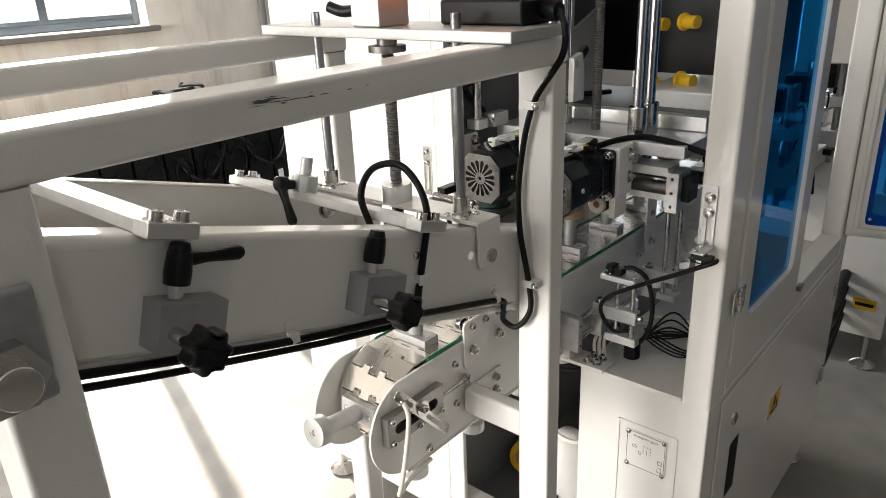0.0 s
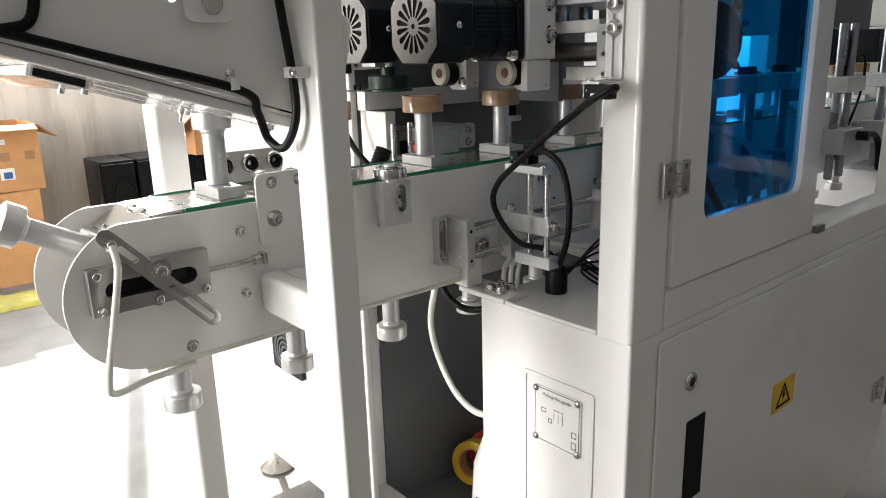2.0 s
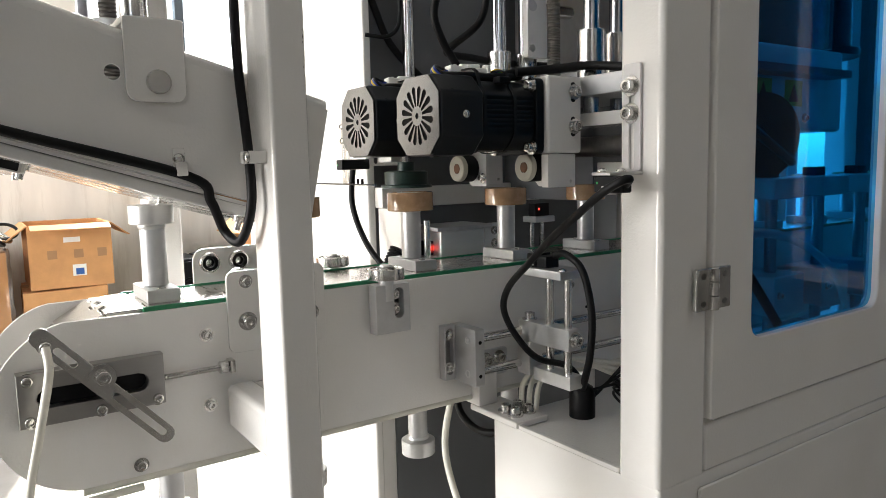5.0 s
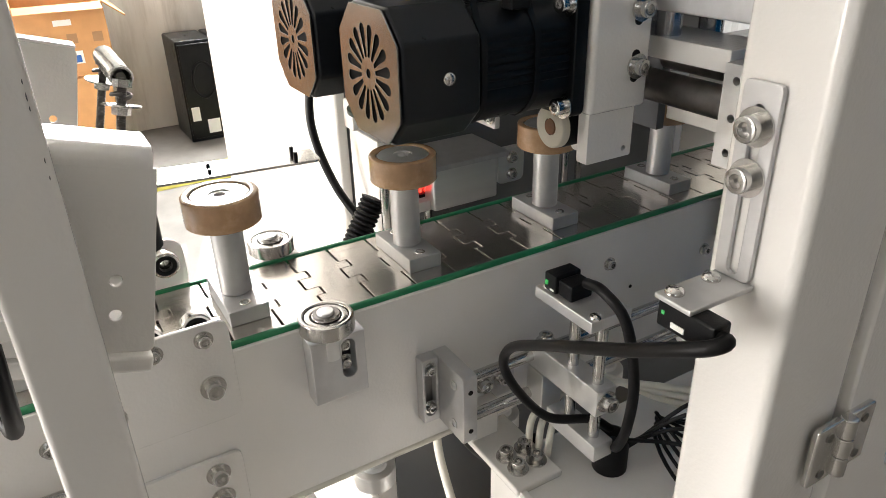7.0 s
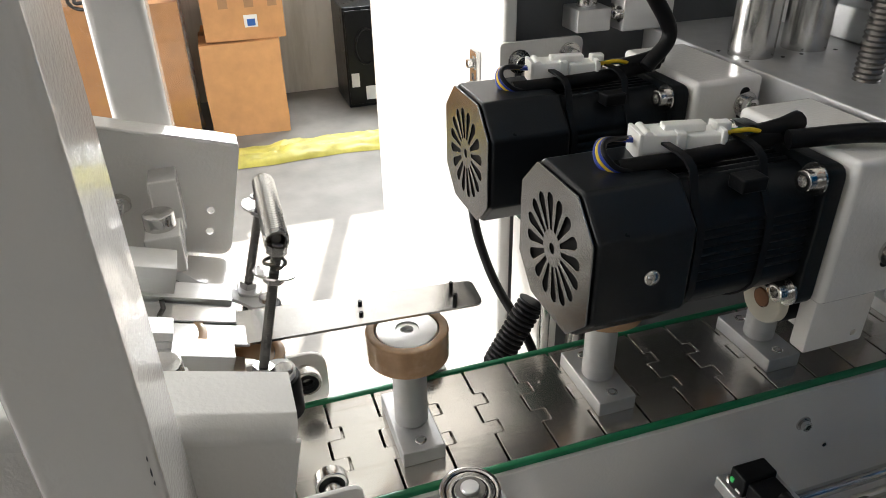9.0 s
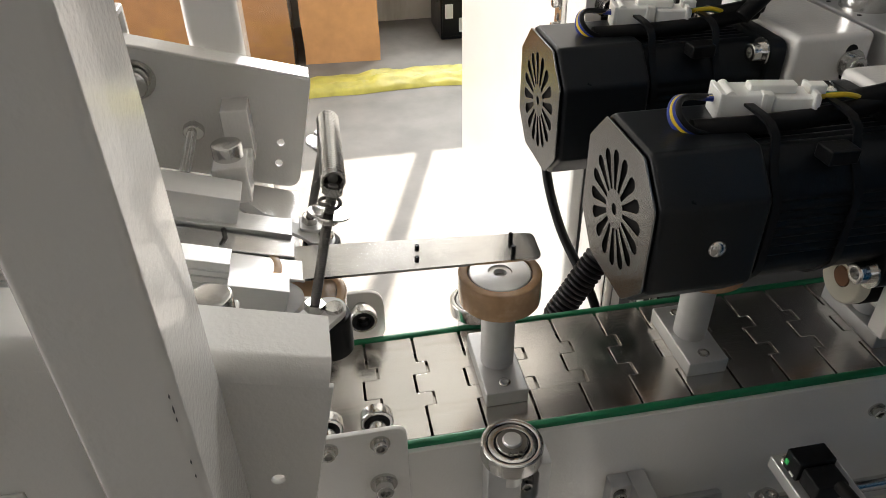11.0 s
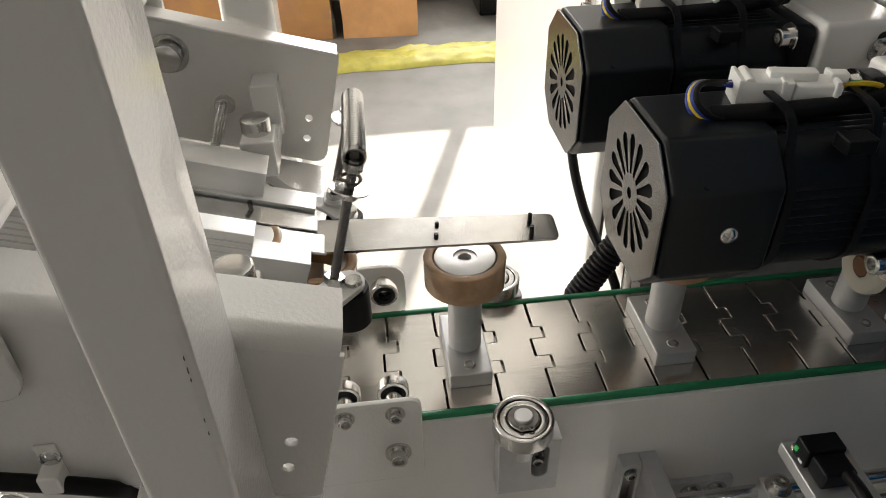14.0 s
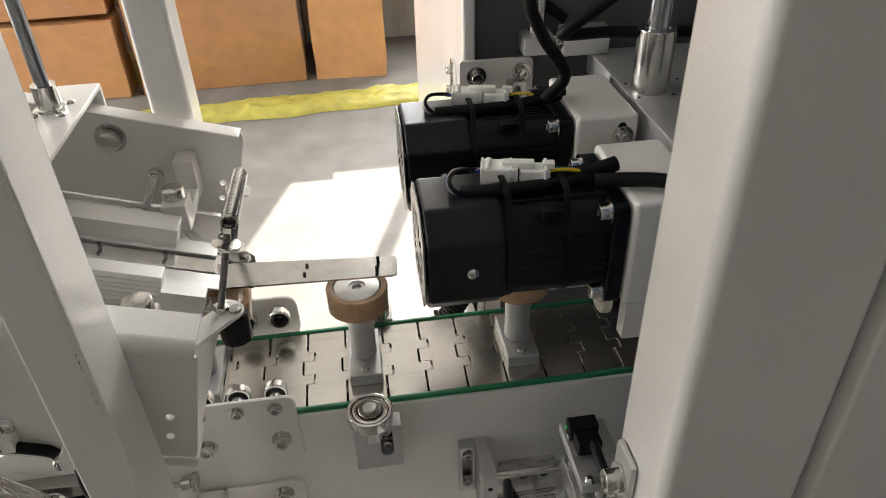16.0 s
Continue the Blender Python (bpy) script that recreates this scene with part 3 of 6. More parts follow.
# ---- motors ----
def motor_thing(x):
    mo = thing("gear_motor", "black fan-cooled motor with a satin slotted fan plate", "motor", "pair of motors over the chain")
    h, c = 0.0445, 0.02
    octo = [(-h + c, -h), (h - c, -h), (h, -h + c), (h, h - c), (h - c, h), (-h + c, h), (-h, h - c), (-h, -h + c)]
    part("cowl", sheet(rounded(octo, 0.006, 4), (), 0.058, "y", 0.003, 0.003), COWL, mo)
    part("lug", box(0.027, 0.0395, 0.088, 0.104, 0.036, 0.0440, 0.0012), BLACK, mo)
    petal = [(0.011, -0.0012), (0.020, -0.0022), (0.0285, -0.0036), (0.0315, -0.0027), (0.0328, 0.0), (0.0315, 0.0027), (0.0285, 0.0036), (0.020, 0.0022), (0.011, 0.0012)]
    holes = [[(x * math.cos(a) - y * math.sin(a), x * math.sin(a) + y * math.cos(a)) for x, y in petal] for a in [2 * math.pi * (i + 0.5) / 16 for i in range(16)]]
    small = [(p[0] * 0.97, p[1] * 0.97) for p in octo]
    part("fan_plate", sheet(rounded(small, 0.003, 2), holes + [circle(0, 0, 0.0032, 12)], 0.0012, "y", 0.0005, 0.0003), FANPLATE, mo, "satin metal plate with radial slots")
    # plain black disc that gives the slots their dark inside; no blades are modelled
    part("fan", lathe([(0, 0), (0.034, 0), (0.034, 0.0008), (0, 0.0008)], (0, 0.0022, 0), (0, 1, 0)), PRINT_SHADE, mo)
    r = 0.041
    prof = []
    for i in range(144):
        a = 2 * math.pi * i / 144
        s = max(abs(math.cos(a)), abs(math.sin(a)))
        off = abs((math.degrees(a) + 45) % 90 - 45)
        k = min(r / s * 0.97, r * 1.1) - (0.0014 if i % 3 == 1 and off < 26 else 0)
        prof.append((k * math.cos(a), k * math.sin(a)))
    part("body", sheet(prof, (), 0.079, "y", 0.061), BLACKMET, mo, "ribbed black motor body")
    part("flange", sheet(rounded([(-h, -h), (h, -h), (h, h), (-h, h)], 0.008, 4), (), 0.012, "y", 0.139, 0.0015), BLACKMET, mo)
    for sx in (-1, 1):
        for sz in (-1, 1):
            screw(mo, (sx * 0.036, 0.138, sz * 0.036), "-y", SCREWBIG)
        screw(mo, (sx * h, 0.036, 0.0), "x" if sx > 0 else "-x", PANHEAD)
    mo.location = (x, 0.969, 1.011)
    return mo


motor = motor_thing(-0.610)
copy_thing(motor, pose(-0.752, 0.969, 1.013))

# ---- movement ----
def roll_rows(s0):
    """A roll waits in the chute, slides down it as the ones before it leave, and rides on a fixture from the loading point on."""
    if s0 >= LOAD_S:
        return loop_rows(s0)
    rows = []
    for i in range(81):
        t = i / 5
        q = (LOAD_S - s0 - travel(t)) / (4 * PITCH)
        if q <= 0:
            y, z, a = on_loop(s0 + travel(t))
            rows.append((t, pose(CX, y, z, a)))
        else:
            y = Y0 + LOAD_S - 0.0585 * q
            k = min(1.0, q / 0.8)
            rows.append((t, pose(CX, y, ZT + k * (cbot(y) + 0.006 - ZT - 0.0725), SLOPE * k)))
    return rows


def motions():
    for o, s0 in slats:
        walk(o, loop_rows(s0))
    for o, s0 in fixtures:
        walk(o, loop_rows(s0))
    for o, s0 in rolls:
        walk(o, roll_rows(s0))

# ---- conveyor fittings ----
ten = part("tension_block", sheet([(0.565, 0.742), (0.683, 0.742), (0.683, 0.789), (0.565, 0.789)], [slot(0.624, 0.7655, 0.09, 0.017)], 0.014, "x", XN, 0.001), MACHINED, conveyor, "machined steel tensioner block")
# black bed imitates the shade in the tensioner's slot
part("slot_bed", box(XN, XN + 0.003, 0.578, 0.670, 0.756, 0.775), BLACK, ten)
part("axle_end", rod((XN + 0.002, 0.632, 0.7655), (XN + 0.015, 0.632, 0.7655), 0.0082), STEEL, ten)
for y, z in ((0.573, 0.783), (0.573, 0.748), (0.628, 0.7475), (0.676, 0.748)):
    screw(ten, (XN + 0.0125, y, z))
part("tension_screw", screw_thread((XN + 0.008, 0.683, 0.7645), (XN + 0.008, 0.738, 0.7645), 0.003, 0.0012), STEEL, conveyor)
part("screw_head", rod((XN + 0.008, 0.735, 0.7645), (XN + 0.008, 0.744, 0.7645), 0.006), STEEL, conveyor)
part("screw_stop", box(XN, XN + 0.014, 0.7445, 0.750, 0.758, 0.771, 0.001), STEEL, conveyor)
# slotted arm
arm = part("slotted_arm", sheet(slot(0, 0, 0.158, 0.0165), [slot(0.040, 0, 0.062, 0.006), slot(-0.044, 0, 0.024, 0.006)], 0.0022, "x", 0.0, 0.0004), STEEL, conveyor, "slotted steel arm", Matrix.Translation((XN + 0.0175, 0.632, 0.767)) @ pose(0, 0, 0, -48, 0, 0))
screw(conveyor, (XN + 0.0195, 0.630, 0.778), "x", SCREWBIG)
part("washer", lathe([(0, 0), (0.0115, 0), (0.0115, 0.0018), (0, 0.0018)], (XN + 0.0195, 0.630, 0.778), (1, 0, 0)), STEEL, conveyor)
screw(conveyor, (XN + 0.0195, 0.588, 0.812))
hose = thing("air_hose", "milky plastic hose hanging from the conveyor end", "hose")
part("hose", tube([(XN + 0.024, 0.588, 0.812), (XN + 0.032, 0.588, 0.79), (XN + 0.034, 0.577, 0.74), (XN + 0.03, 0.566, 0.685), (XN + 0.02, 0.572, 0.664), (XN + 0.008, 0.61, 0.6635), (XN + 0.002, 0.66, 0.6625)], 0.0036, 10), TUBE, hose)

# guide roller plates
for sx, xp in ((1, XN), (-1, XF)):
    o = rounded([(0.748, 0.775), (0.852, 0.775), (0.852, 0.857), (0.748, 0.857)], 0.009, 4) if sx > 0 else rounded([(0.752, 0.815), (0.852, 0.815), (0.852, 0.868), (0.752, 0.868)], 0.016, 5)
    rp = part("roller_plate", sheet(o, [], 0.004, "x", xp + (0.0002 if sx > 0 else -0.0105), 0.0008), WHITE, conveyor)
    for y in (0.767, 0.8005, 0.834):
        if sx > 0:
            screw(rp, (xp + 0.0042, y, 0.846))
            part("spacer", rod((xp - 0.014, y, 0.846), (xp + 0.001, y, 0.846), 0.006, 16), STEEL, rp)
            x0 = xp - 0.021
        else:
            part("spacer", rod((xp - 0.008, y, 0.853), (xp + 0.006, y, 0.853), 0.006, 16), STEEL, rp)
            x0 = xp + 0.002
        zz = 0.846 if sx > 0 else 0.853
        part("roller", ring_body(0.0055, 0.0112, 0, 0.009, (x0, y, zz), (1, 0, 0), 28), STEEL, rp, "ball bearing roller")
        part("seal", ring_body(0.0052, 0.0088, 0.0004, 0.0093, (x0, y, zz), (1, 0, 0), 24, 0.0003), BLACK, rp)
    if sx > 0:
        for y, z in ((0.767, 0.806), (0.834, 0.806)):
            part("washer", lathe([(0, 0), (0.0092, 0), (0.0092, 0.0014), (0, 0.0014)], (xp + 0.0042, y, z), (1, 0, 0)), STEEL, rp)
            screw(rp, (xp + 0.0052, y, z), "x", SCREWBIG)
part("stub_flange", sheet(rounded([(0.770, 0.688), (0.845, 0.688), (0.845, 0.742), (0.770, 0.742)], 0.006, 3), [], 0.004, "x", XN + 0.0002, 0.0008), WHITE, conveyor)
screw(conveyor, (XN + 0.0042, 0.825, 0.728), "x", SCREWBIG)
screw(conveyor, (XN + 0.0042, 0.825, 0.704), "x", SCREWBIG)


def guide_bearing(x, y, z, side):
    g = thing("guide_bearing", "steel ball bearing lying flat on an aluminium block", "bearing", "guide bearings beside the chain")
    part("outer_ring", ring_body(0.0165, 0.0205, -0.006, 0.006, seg=48, c=0.0008), STEEL, g)
    part("seal", ring_body(0.0105, 0.0168, -0.0045, 0.0045, seg=40, c=0.0004), BLACK, g)
    part("shield", ring_body(0.0118, 0.0160, -0.005, 0.0052, seg=40, c=0.0004), STEEL, g, "pressed steel bearing shield")
    part("inner_ring", ring_body(0.0085, 0.0108, -0.006, 0.0062, seg=32, c=0.0006), STEEL, g)
    part("pin", lathe([(0, -0.03), (0.0086, -0.03), (0.0086, 0.003), (0.0064, 0.003), (0.0064, 0.0085), (0.0056, 0.0095), (0, 0.0095)], seg=24), ALU, g)
    part("circlip", sheet(circle(0, 0, 0.0098, 24)[1:-1], [], 0.001, "z", 0.0064), DARKSTEEL, g)
    for dy in (-0.0034, 0.0034):
        part("circlip_lug", ring_body(0.0009, 0.0021, 0.0064, 0.0076, (0.0098, dy, 0), seg=12, c=0.0002), DARKSTEEL, g)
    if side > 0:
        blk = part("block", sheet([(-0.017, -0.066), (0.026, -0.066), (0.026, -0.012), (-0.017, -0.012)], [slot(0.012, -0.033, 0.034, 0.0115, math.pi / 2)], 0.017, "x", -0.010, 0.001), ALU_SATIN, g, "slotted aluminium block")
        # black bed gives this block's slot its painted shade
        part("slot_bed", box(-0.010, -0.004, 0.004, 0.020, -0.054, -0.014), BLACK, blk)
        for dz in (-0.024, -0.041):
            screw(blk, (-0.003, 0.012, dz))
    else:
        part("block", box(-0.015, 0.010, -0.012, 0.022, -0.050, -0.010, 0.001), ALU_SATIN, g)
    g.location = (x, y, z)
    return g


guide_bearing(-0.601, 0.918, 0.840, 1)
guide_bearing(-0.752, 0.927, 0.838, -1)

# bracket with two rods on the conveyor wall
wb = thing("rod_bracket", "aluminium angle bracket holding two steel rods on the conveyor wall", "bracket")
part("wall_plate", sheet(rounded([(0.999, 0.701), (1.0148, 0.701), (1.0148, 0.767), (0.999, 0.767)], 0.0015, 2), [slot(1.0068, 0.7355, 0.056, 0.0105, math.pi / 2)], 0.012, "x", XN, 0.0008), ALU_SATIN, wb)
part("slot_bed", box(XN, XN + 0.004, 1.0015, 1.012, 0.708, 0.763), MACHINED, wb)
for z in (0.7155, 0.7555):
    screw(wb, (XN + 0.0085, 1.0068, z))
part("end_plate", sheet(rounded([(XN, 0.699), (XN + 0.051, 0.699), (XN + 0.051, 0.767), (XN, 0.767)], [0.001, 0.003, 0.003, 0.001], 3), [], 0.0138, "y", 1.0150, 0.0008), ALU_SATIN, wb)
for z in (0.7125, 0.7525):
    part("plug", ring_body(0.0034, 0.0045, -0.0005, 0.0008, (XN + 0.036, 1.0148, z), (0, -1, 0), 20, 0.0002), ALU, wb)
    # black disc laid on the face for the dark of the dowel hole
    part("dowel_hole", lathe([(0, 0), (0.0023, 0), (0.0023, 0.0004), (0, 0.0004)], (XN + 0.0511, 1.0220, z - 0.001), (1, 0, 0), 14), PRINT_SHADE, wb)
    part("rod", rod((XN + 0.036, 1.0288, z), (XN + 0.036, 1.295, z), 0.0052), STEEL, wb)
jp = part("joint_plate", sheet(rounded([(1.040, 0.692), (1.100, 0.692), (1.100, 0.726), (1.040, 0.726)], 0.005, 3), [slot(1.071, 0.713, 0.034, 0.007)], 0.005, "x", XN, 0.0008), ALU_SATIN, wb, "slotted joint plate on the wall")
for y in (1.064, 1.085):
    part("washer", lathe([(0, 0), (0.0085, 0), (0.0085, 0.0014), (0, 0.0014)], (XN + 0.005, y, 0.7145), (1, 0, 0)), STEEL, jp)
    screw(jp, (XN + 0.006, y, 0.7145), "x", SCREWBIG)
sens = thing("photo_sensor_stand", "aluminium rod stand with a black photo sensor", "sensor", "photo sensors by the chain")
part("cross_block", box(-0.587, -0.500, 1.094, 1.114, 0.742, 0.767, 0.0012), ALU, sens)
part("drop_block", box(-0.588, -0.566, 1.093, 1.115, 0.700, 0.7415, 0.0012), ALU, sens)
for x in (-0.541, -0.511):
    part("rod", rod((x, 1.104, 0.695), (x, 1.104, 0.834), 0.0048), STEEL, sens)
part("lower_block", box(-0.560, -0.498, 1.094, 1.114, 0.697, 0.713, 0.001), ALU, sens)
part("top_plate", box(-0.567, -0.500, 1.082, 1.122, 0.825, 0.835, 0.001), ALU, sens)
part("sensor", box(-0.559, -0.545, 1.0845, 1.110, 0.8355, 0.8515, 0.0015), BLACK, sens, "small black photo sensor")
part("print_bar", box(-0.551, -0.547, 1.0838, 1.0846, 0.838, 0.8395), CLEARWHITE, sens)
part("lens", box(-0.5565, -0.554, 1.0834, 1.0845, 0.8415, 0.845), LEDGREEN, sens, "lit green sensor window")
part("sensor_back", box(-0.545, -0.529, 1.087, 1.108, 0.8355, 0.8490, 0.0015), BLACK, sens)
screw(sens, (-0.577, 1.104, 0.767), "z", SCREWBIG)
screw(sens, (-0.500, 1.104, 0.755), "x", SCREWBIG)
for x in (-0.560, -0.505):
    screw(sens, (x, 1.090, 0.8345), "z", PANHEAD)
part("rear_block", box(-0.584, -0.512, 1.292, 1.312, 0.748, 0.770, 0.0012), ALU, sens)
part("rear_leg", box(-0.584, -0.564, 1.292, 1.312, 0.706, 0.7475, 0.0012), ALU, sens)
screw(sens, (-0.572, 1.302, 0.770), "z", SCREWBIG)
cab = thing("sensor_cable", "black sensor cable looping from post to floor gland", "cable", "black cables")
part("cable", tube([(-0.346, 1.012, 0.935), (-0.337, 1.006, 0.940), (-0.340, 0.998, 0.938), (-0.358, 0.995, 0.928), (-0.39, 0.998, 0.908), (-0.43, 1.005, 0.884), (-0.48, 1.017, 0.852), (-0.522, 1.026, 0.822), (-0.537, 1.031, 0.795), (-0.535, 1.045, 0.765), (-0.527, 1.07, 0.735), (-0.52, 1.11, 0.72), (-0.52, 1.132, 0.70)], 0.0038, 10), RUBBER, cab)
cab = thing("sensor_cable", "flat black cable hanging from the sensor stand", "cable", "black cables")
part("cable", tube([(-0.528, 1.100, 0.850), (-0.508, 1.098, 0.853), (-0.486, 1.102, 0.836), (-0.474, 1.104, 0.79), (-0.476, 1.104, 0.745), (-0.492, 1.112, 0.71), (-0.515, 1.132, 0.69)], 0.0042, 10), RUBBER, cab)
gl = thing("cable_gland", "black rubber cable gland on the machine base", "cable gland")
part("body", lathe([(0, 0), (0.0155, 0), (0.0155, 0.028), (0.013, 0.036), (0.007, 0.040), (0, 0.040)], (-0.523, 1.139, 0.652)), RUBBER, gl)
for k in range(4):
    c = thing("loose_cable", "thin black cable coiled on the machine base", "cable", "black cables")
    part("cable", tube([(-0.515, 1.145, 0.685 - 0.004 * k), (-0.47, 1.17 + 0.01 * k, 0.70 + 0.012 * k), (-0.41, 1.22, 0.69 - 0.01 * k), (-0.43, 1.27, 0.668), (-0.50, 1.25 - 0.012 * k, 0.664), (-0.52, 1.19, 0.672 + 0.006 * k), (-0.44, 1.16 + 0.01 * k, 0.668), (-0.40, 1.24, 0.664)], 0.0018, 6), RUBBER, c)
for k in range(3):
    c = thing("air_hose", "milky air hose rising from the base plate", "hose", "milky hoses")
    part("hose", tube([(-0.572 + 0.006 * k, 1.085 + 0.006 * k, 0.655), (-0.58 + 0.006 * k, 1.098 + 0.008 * k, 0.69), (-0.572, 1.14 + 0.01 * k, 0.712), (-0.53, 1.22, 0.70 - 0.008 * k), (-0.46, 1.30, 0.69 - 0.008 * k), (-0.41, 1.40, 0.68)], 0.0034, 8), TUBE, c)

# ---- chute fittings ----
def bolt_head(parent, at, r=0.008, h=0.007, way=(0, 0, 1)):
    return part("bolt", lathe([(0, 0), (r * 0.94, 0), (r, 0.0008), (r, h - 0.001), (r - 0.001, h), (0, h)], at, way, 24), STEEL, parent)


part("bolt", lathe([(0, 0), (0.0092, 0), (0.0092, 0.006), (0.0085, 0.007), (0, 0.007)], (-0.5085, 0.671, 1.023), (1, 0, 0), 28), STEEL, chute)
for y, e in ((0.541, 1.064), (0.506, 1.016), (0.684, 0.965)):
    screw(chute, (-0.513, y, e), "x", PANHEAD)
tray = thing("chute_tray", "white bent steel tray under the chute", "tray")
under = along(CX, 0.80, 0, cbot)
# black sheet stands in for the shade inside the tray slots
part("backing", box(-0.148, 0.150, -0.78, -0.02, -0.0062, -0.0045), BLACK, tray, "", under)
part("floor_plate", box(-0.158, 0.160, -0.099, -0.006, -0.0042, -0.0012), WHITE, tray, "", under)
part("edge_flange", box(0.131, 0.1655, -0.78, -0.004, -0.014, -0.0045, 0.002), WHITE, tray, "", under)
for x0, x1 in ((0.062, 0.1265), (-0.018, 0.049), (-0.105, -0.0225)):
    part("plate", box(x0, x1, -0.78, -0.012, -0.012, -0.0065, 0.0015), WHITE, tray, "", under)
part("slot_end", box(0.0495, 0.0615, -0.78, -0.225, -0.0115, -0.0065), WHITE, tray, "", under)
part("slot_end", box(0.0495, 0.0615, -0.055, -0.012, -0.0115, -0.0065), WHITE, tray, "", under)
for k in range(9):
    part("web", box(-0.0224, -0.0181, -0.245 + 0.026 * k, -0.239 + 0.026 * k, -0.0118, -0.0065), WHITE, tray, "", under)
lbx = part("sensor_box", box(-0.125, 0.118, -0.272, -0.222, -0.0215, -0.0122, 0.002, 3), WHITE, tray, "white box with its open end drawn black", under)
# black piece stands for the shaded inside of the box's open end
part("box_window", box(0.1175, 0.1190, -0.267, -0.227, -0.0200, -0.0135, 0.0004, 1), BLACK, lbx)
part("window_rim", sheet(rounded([(-0.269, -0.0211), (-0.225, -0.0211), (-0.225, -0.0124), (-0.269, -0.0124)], 0.002, 3), [rounded([(-0.267, -0.0200), (-0.227, -0.0200), (-0.227, -0.0135), (-0.267, -0.0135)], 0.001, 3)], 0.0016, "x", 0.1178), ALU_SATIN, lbx)
for x, y in ((0.11, -0.218), (0.02, -0.215), (-0.03, -0.085), (0.095, -0.045), (0.06, -0.47), (-0.02, -0.55)):
    part("screw", lathe([(0, -0.014), (0.003, -0.014), (0.003, -0.006), (0.0058, -0.006), (0.0058, -0.001), (0.008, -0.001), (0.008, 0), (0, 0)], seg=14), STEEL, tray, "", along(CX + x, 0.80 + y, -0.0118, cbot))
# guide rails inside
# the DARKSTEEL piece is painted shade for the gap below the cover strip
for x0, x1, ye, z0, z1, mat, lab in ((-0.744, -0.718, -0.0122, 0.012, 0.0537, ALU, "extruded aluminium guide rail"), (-0.734, -0.714, 0.0237, 0.012, 0.0354, ALU, "extruded aluminium guide rail"),
                                     (-0.668, -0.652, -0.0142, 0.034, 0.0500, ALU, "extruded aluminium guide rail"), (-0.670, -0.652, 0.0218, 0.008, 0.0349, ALU, "extruded aluminium guide rail"),
                                     (-0.712, -0.6925, 0.0257, 0.0295, 0.0325, STEEL, "steel cover strip"), (-0.7135, -0.7095, 0.0245, 0.0205, 0.0295, DARKSTEEL, "dark edge strip"),
                                     (-0.6915, -0.6705, 0.032, 0.0292, 0.0312, ALU, "bright cover strip")):
    part("rail", box(x0, x1, -0.62, ye, z0, z1, 0.0006), mat, chute, lab, along(0, 0.760, 0, cbot))
for k in range(7):
    part("rail_groove", box(-0.6521, -0.6516, -0.62, -0.0145, 0.0165 + 0.0045 * k, 0.0175 + 0.0045 * k), ALU_SATIN, chute, "", along(0, 0.760, 0, cbot))
for x, y in ((-0.705, 0.70), (-0.705, 0.752)):
    part("pin", rod((x, y, cbot(y) + 0.030), (x, y, cbot(y) + 0.041), 0.0016, 10), DARKSTEEL, chute)
# far bracket blocks and bolts
part("clamp_block", box(-0.778, -0.750, 0.744, 0.7675, 0.957, 0.985, 0.0015), WHITE, chute)
part("clamp_tab", box(-0.842, -0.815, 0.747, 0.7675, 0.956, 0.998, 0.0015), WHITE, chute)
part("clamp_arm", box(-0.8145, -0.7785, 0.746, 0.7665, 0.957, 0.968, 0.0015), WHITE, chute)
bolt_head(chute, (-0.767, 0.755, 0.985), 0.0105, 0.011)
part("stud", screw_thread((-0.842, 0.723, 0.979), (-0.788, 0.716, 0.957), 0.0042, 0.0015), STEEL, chute)
bolt_head(chute, (-0.838, 0.723, 0.977), 0.008, 0.006, (1, 0, -0.4))
part("clamp_block", box(-0.606, -0.582, 0.747, 0.770, 0.950, 0.986, 0.002), WHITE, chute)
bolt_head(chute, (-0.594, 0.758, 0.986), 0.0115, 0.012)
bolt_head(chute, (-0.838, 0.689, 1.018), 0.011, 0.009, (1, 0, 0))
part("washer", lathe([(0, 0), (0.015, 0), (0.015, 0.002), (0, 0.002)], (-0.842, 0.689, 1.018), (1, 0, 0)), STEEL, chute)
# spring gate
gate = thing("spring_gate", "pair of black rollers on arms pulled together by a coil spring", "spring gate")


def band(points, half):
    """Outline of a flat arm along the points, round at its far end."""
    P = [Vector(p) for p in points]
    a_side, b_side = [], []
    for i, p in enumerate(P):
        d = (P[min(i + 1, len(P) - 1)] - P[max(i - 1, 0)]).normalized()
        nrm = Vector((-d.y, d.x))
        a_side.append(tuple(p + nrm * half[i]))
        b_side.append(tuple(p - nrm * half[i]))
    d = (P[-1] - P[-2]).normalized()
    a0 = math.atan2(d.y, d.x)
    tip = [(P[-1].x + half[-1] * math.cos(a0 + math.pi / 2 - math.pi * k / 10), P[-1].y + half[-1] * math.sin(a0 + math.pi / 2 - math.pi * k / 10)) for k in range(1, 10)]
    return a_side + tip + b_side[::-1]


part("arm", sheet(band([(-0.565, 0.745), (-0.600, 0.775), (-0.620, 0.793), (-0.639, 0.812)], [0.013, 0.0125, 0.0118, 0.011]), [], 0.004, "z", 0.941, 0.0006), WHITE, gate)
part("arm", sheet(band([(-0.842, 0.752), (-0.800, 0.752), (-0.779, 0.757), (-0.762, 0.768), (-0.746, 0.786), (-0.735, 0.801), (-0.726, 0.810)], [0.006, 0.005, 0.0045, 0.0045, 0.005, 0.007, 0.009]), [], 0.003, "z", 0.936, 0.0005), ALU, gate, "curved flat steel arm")
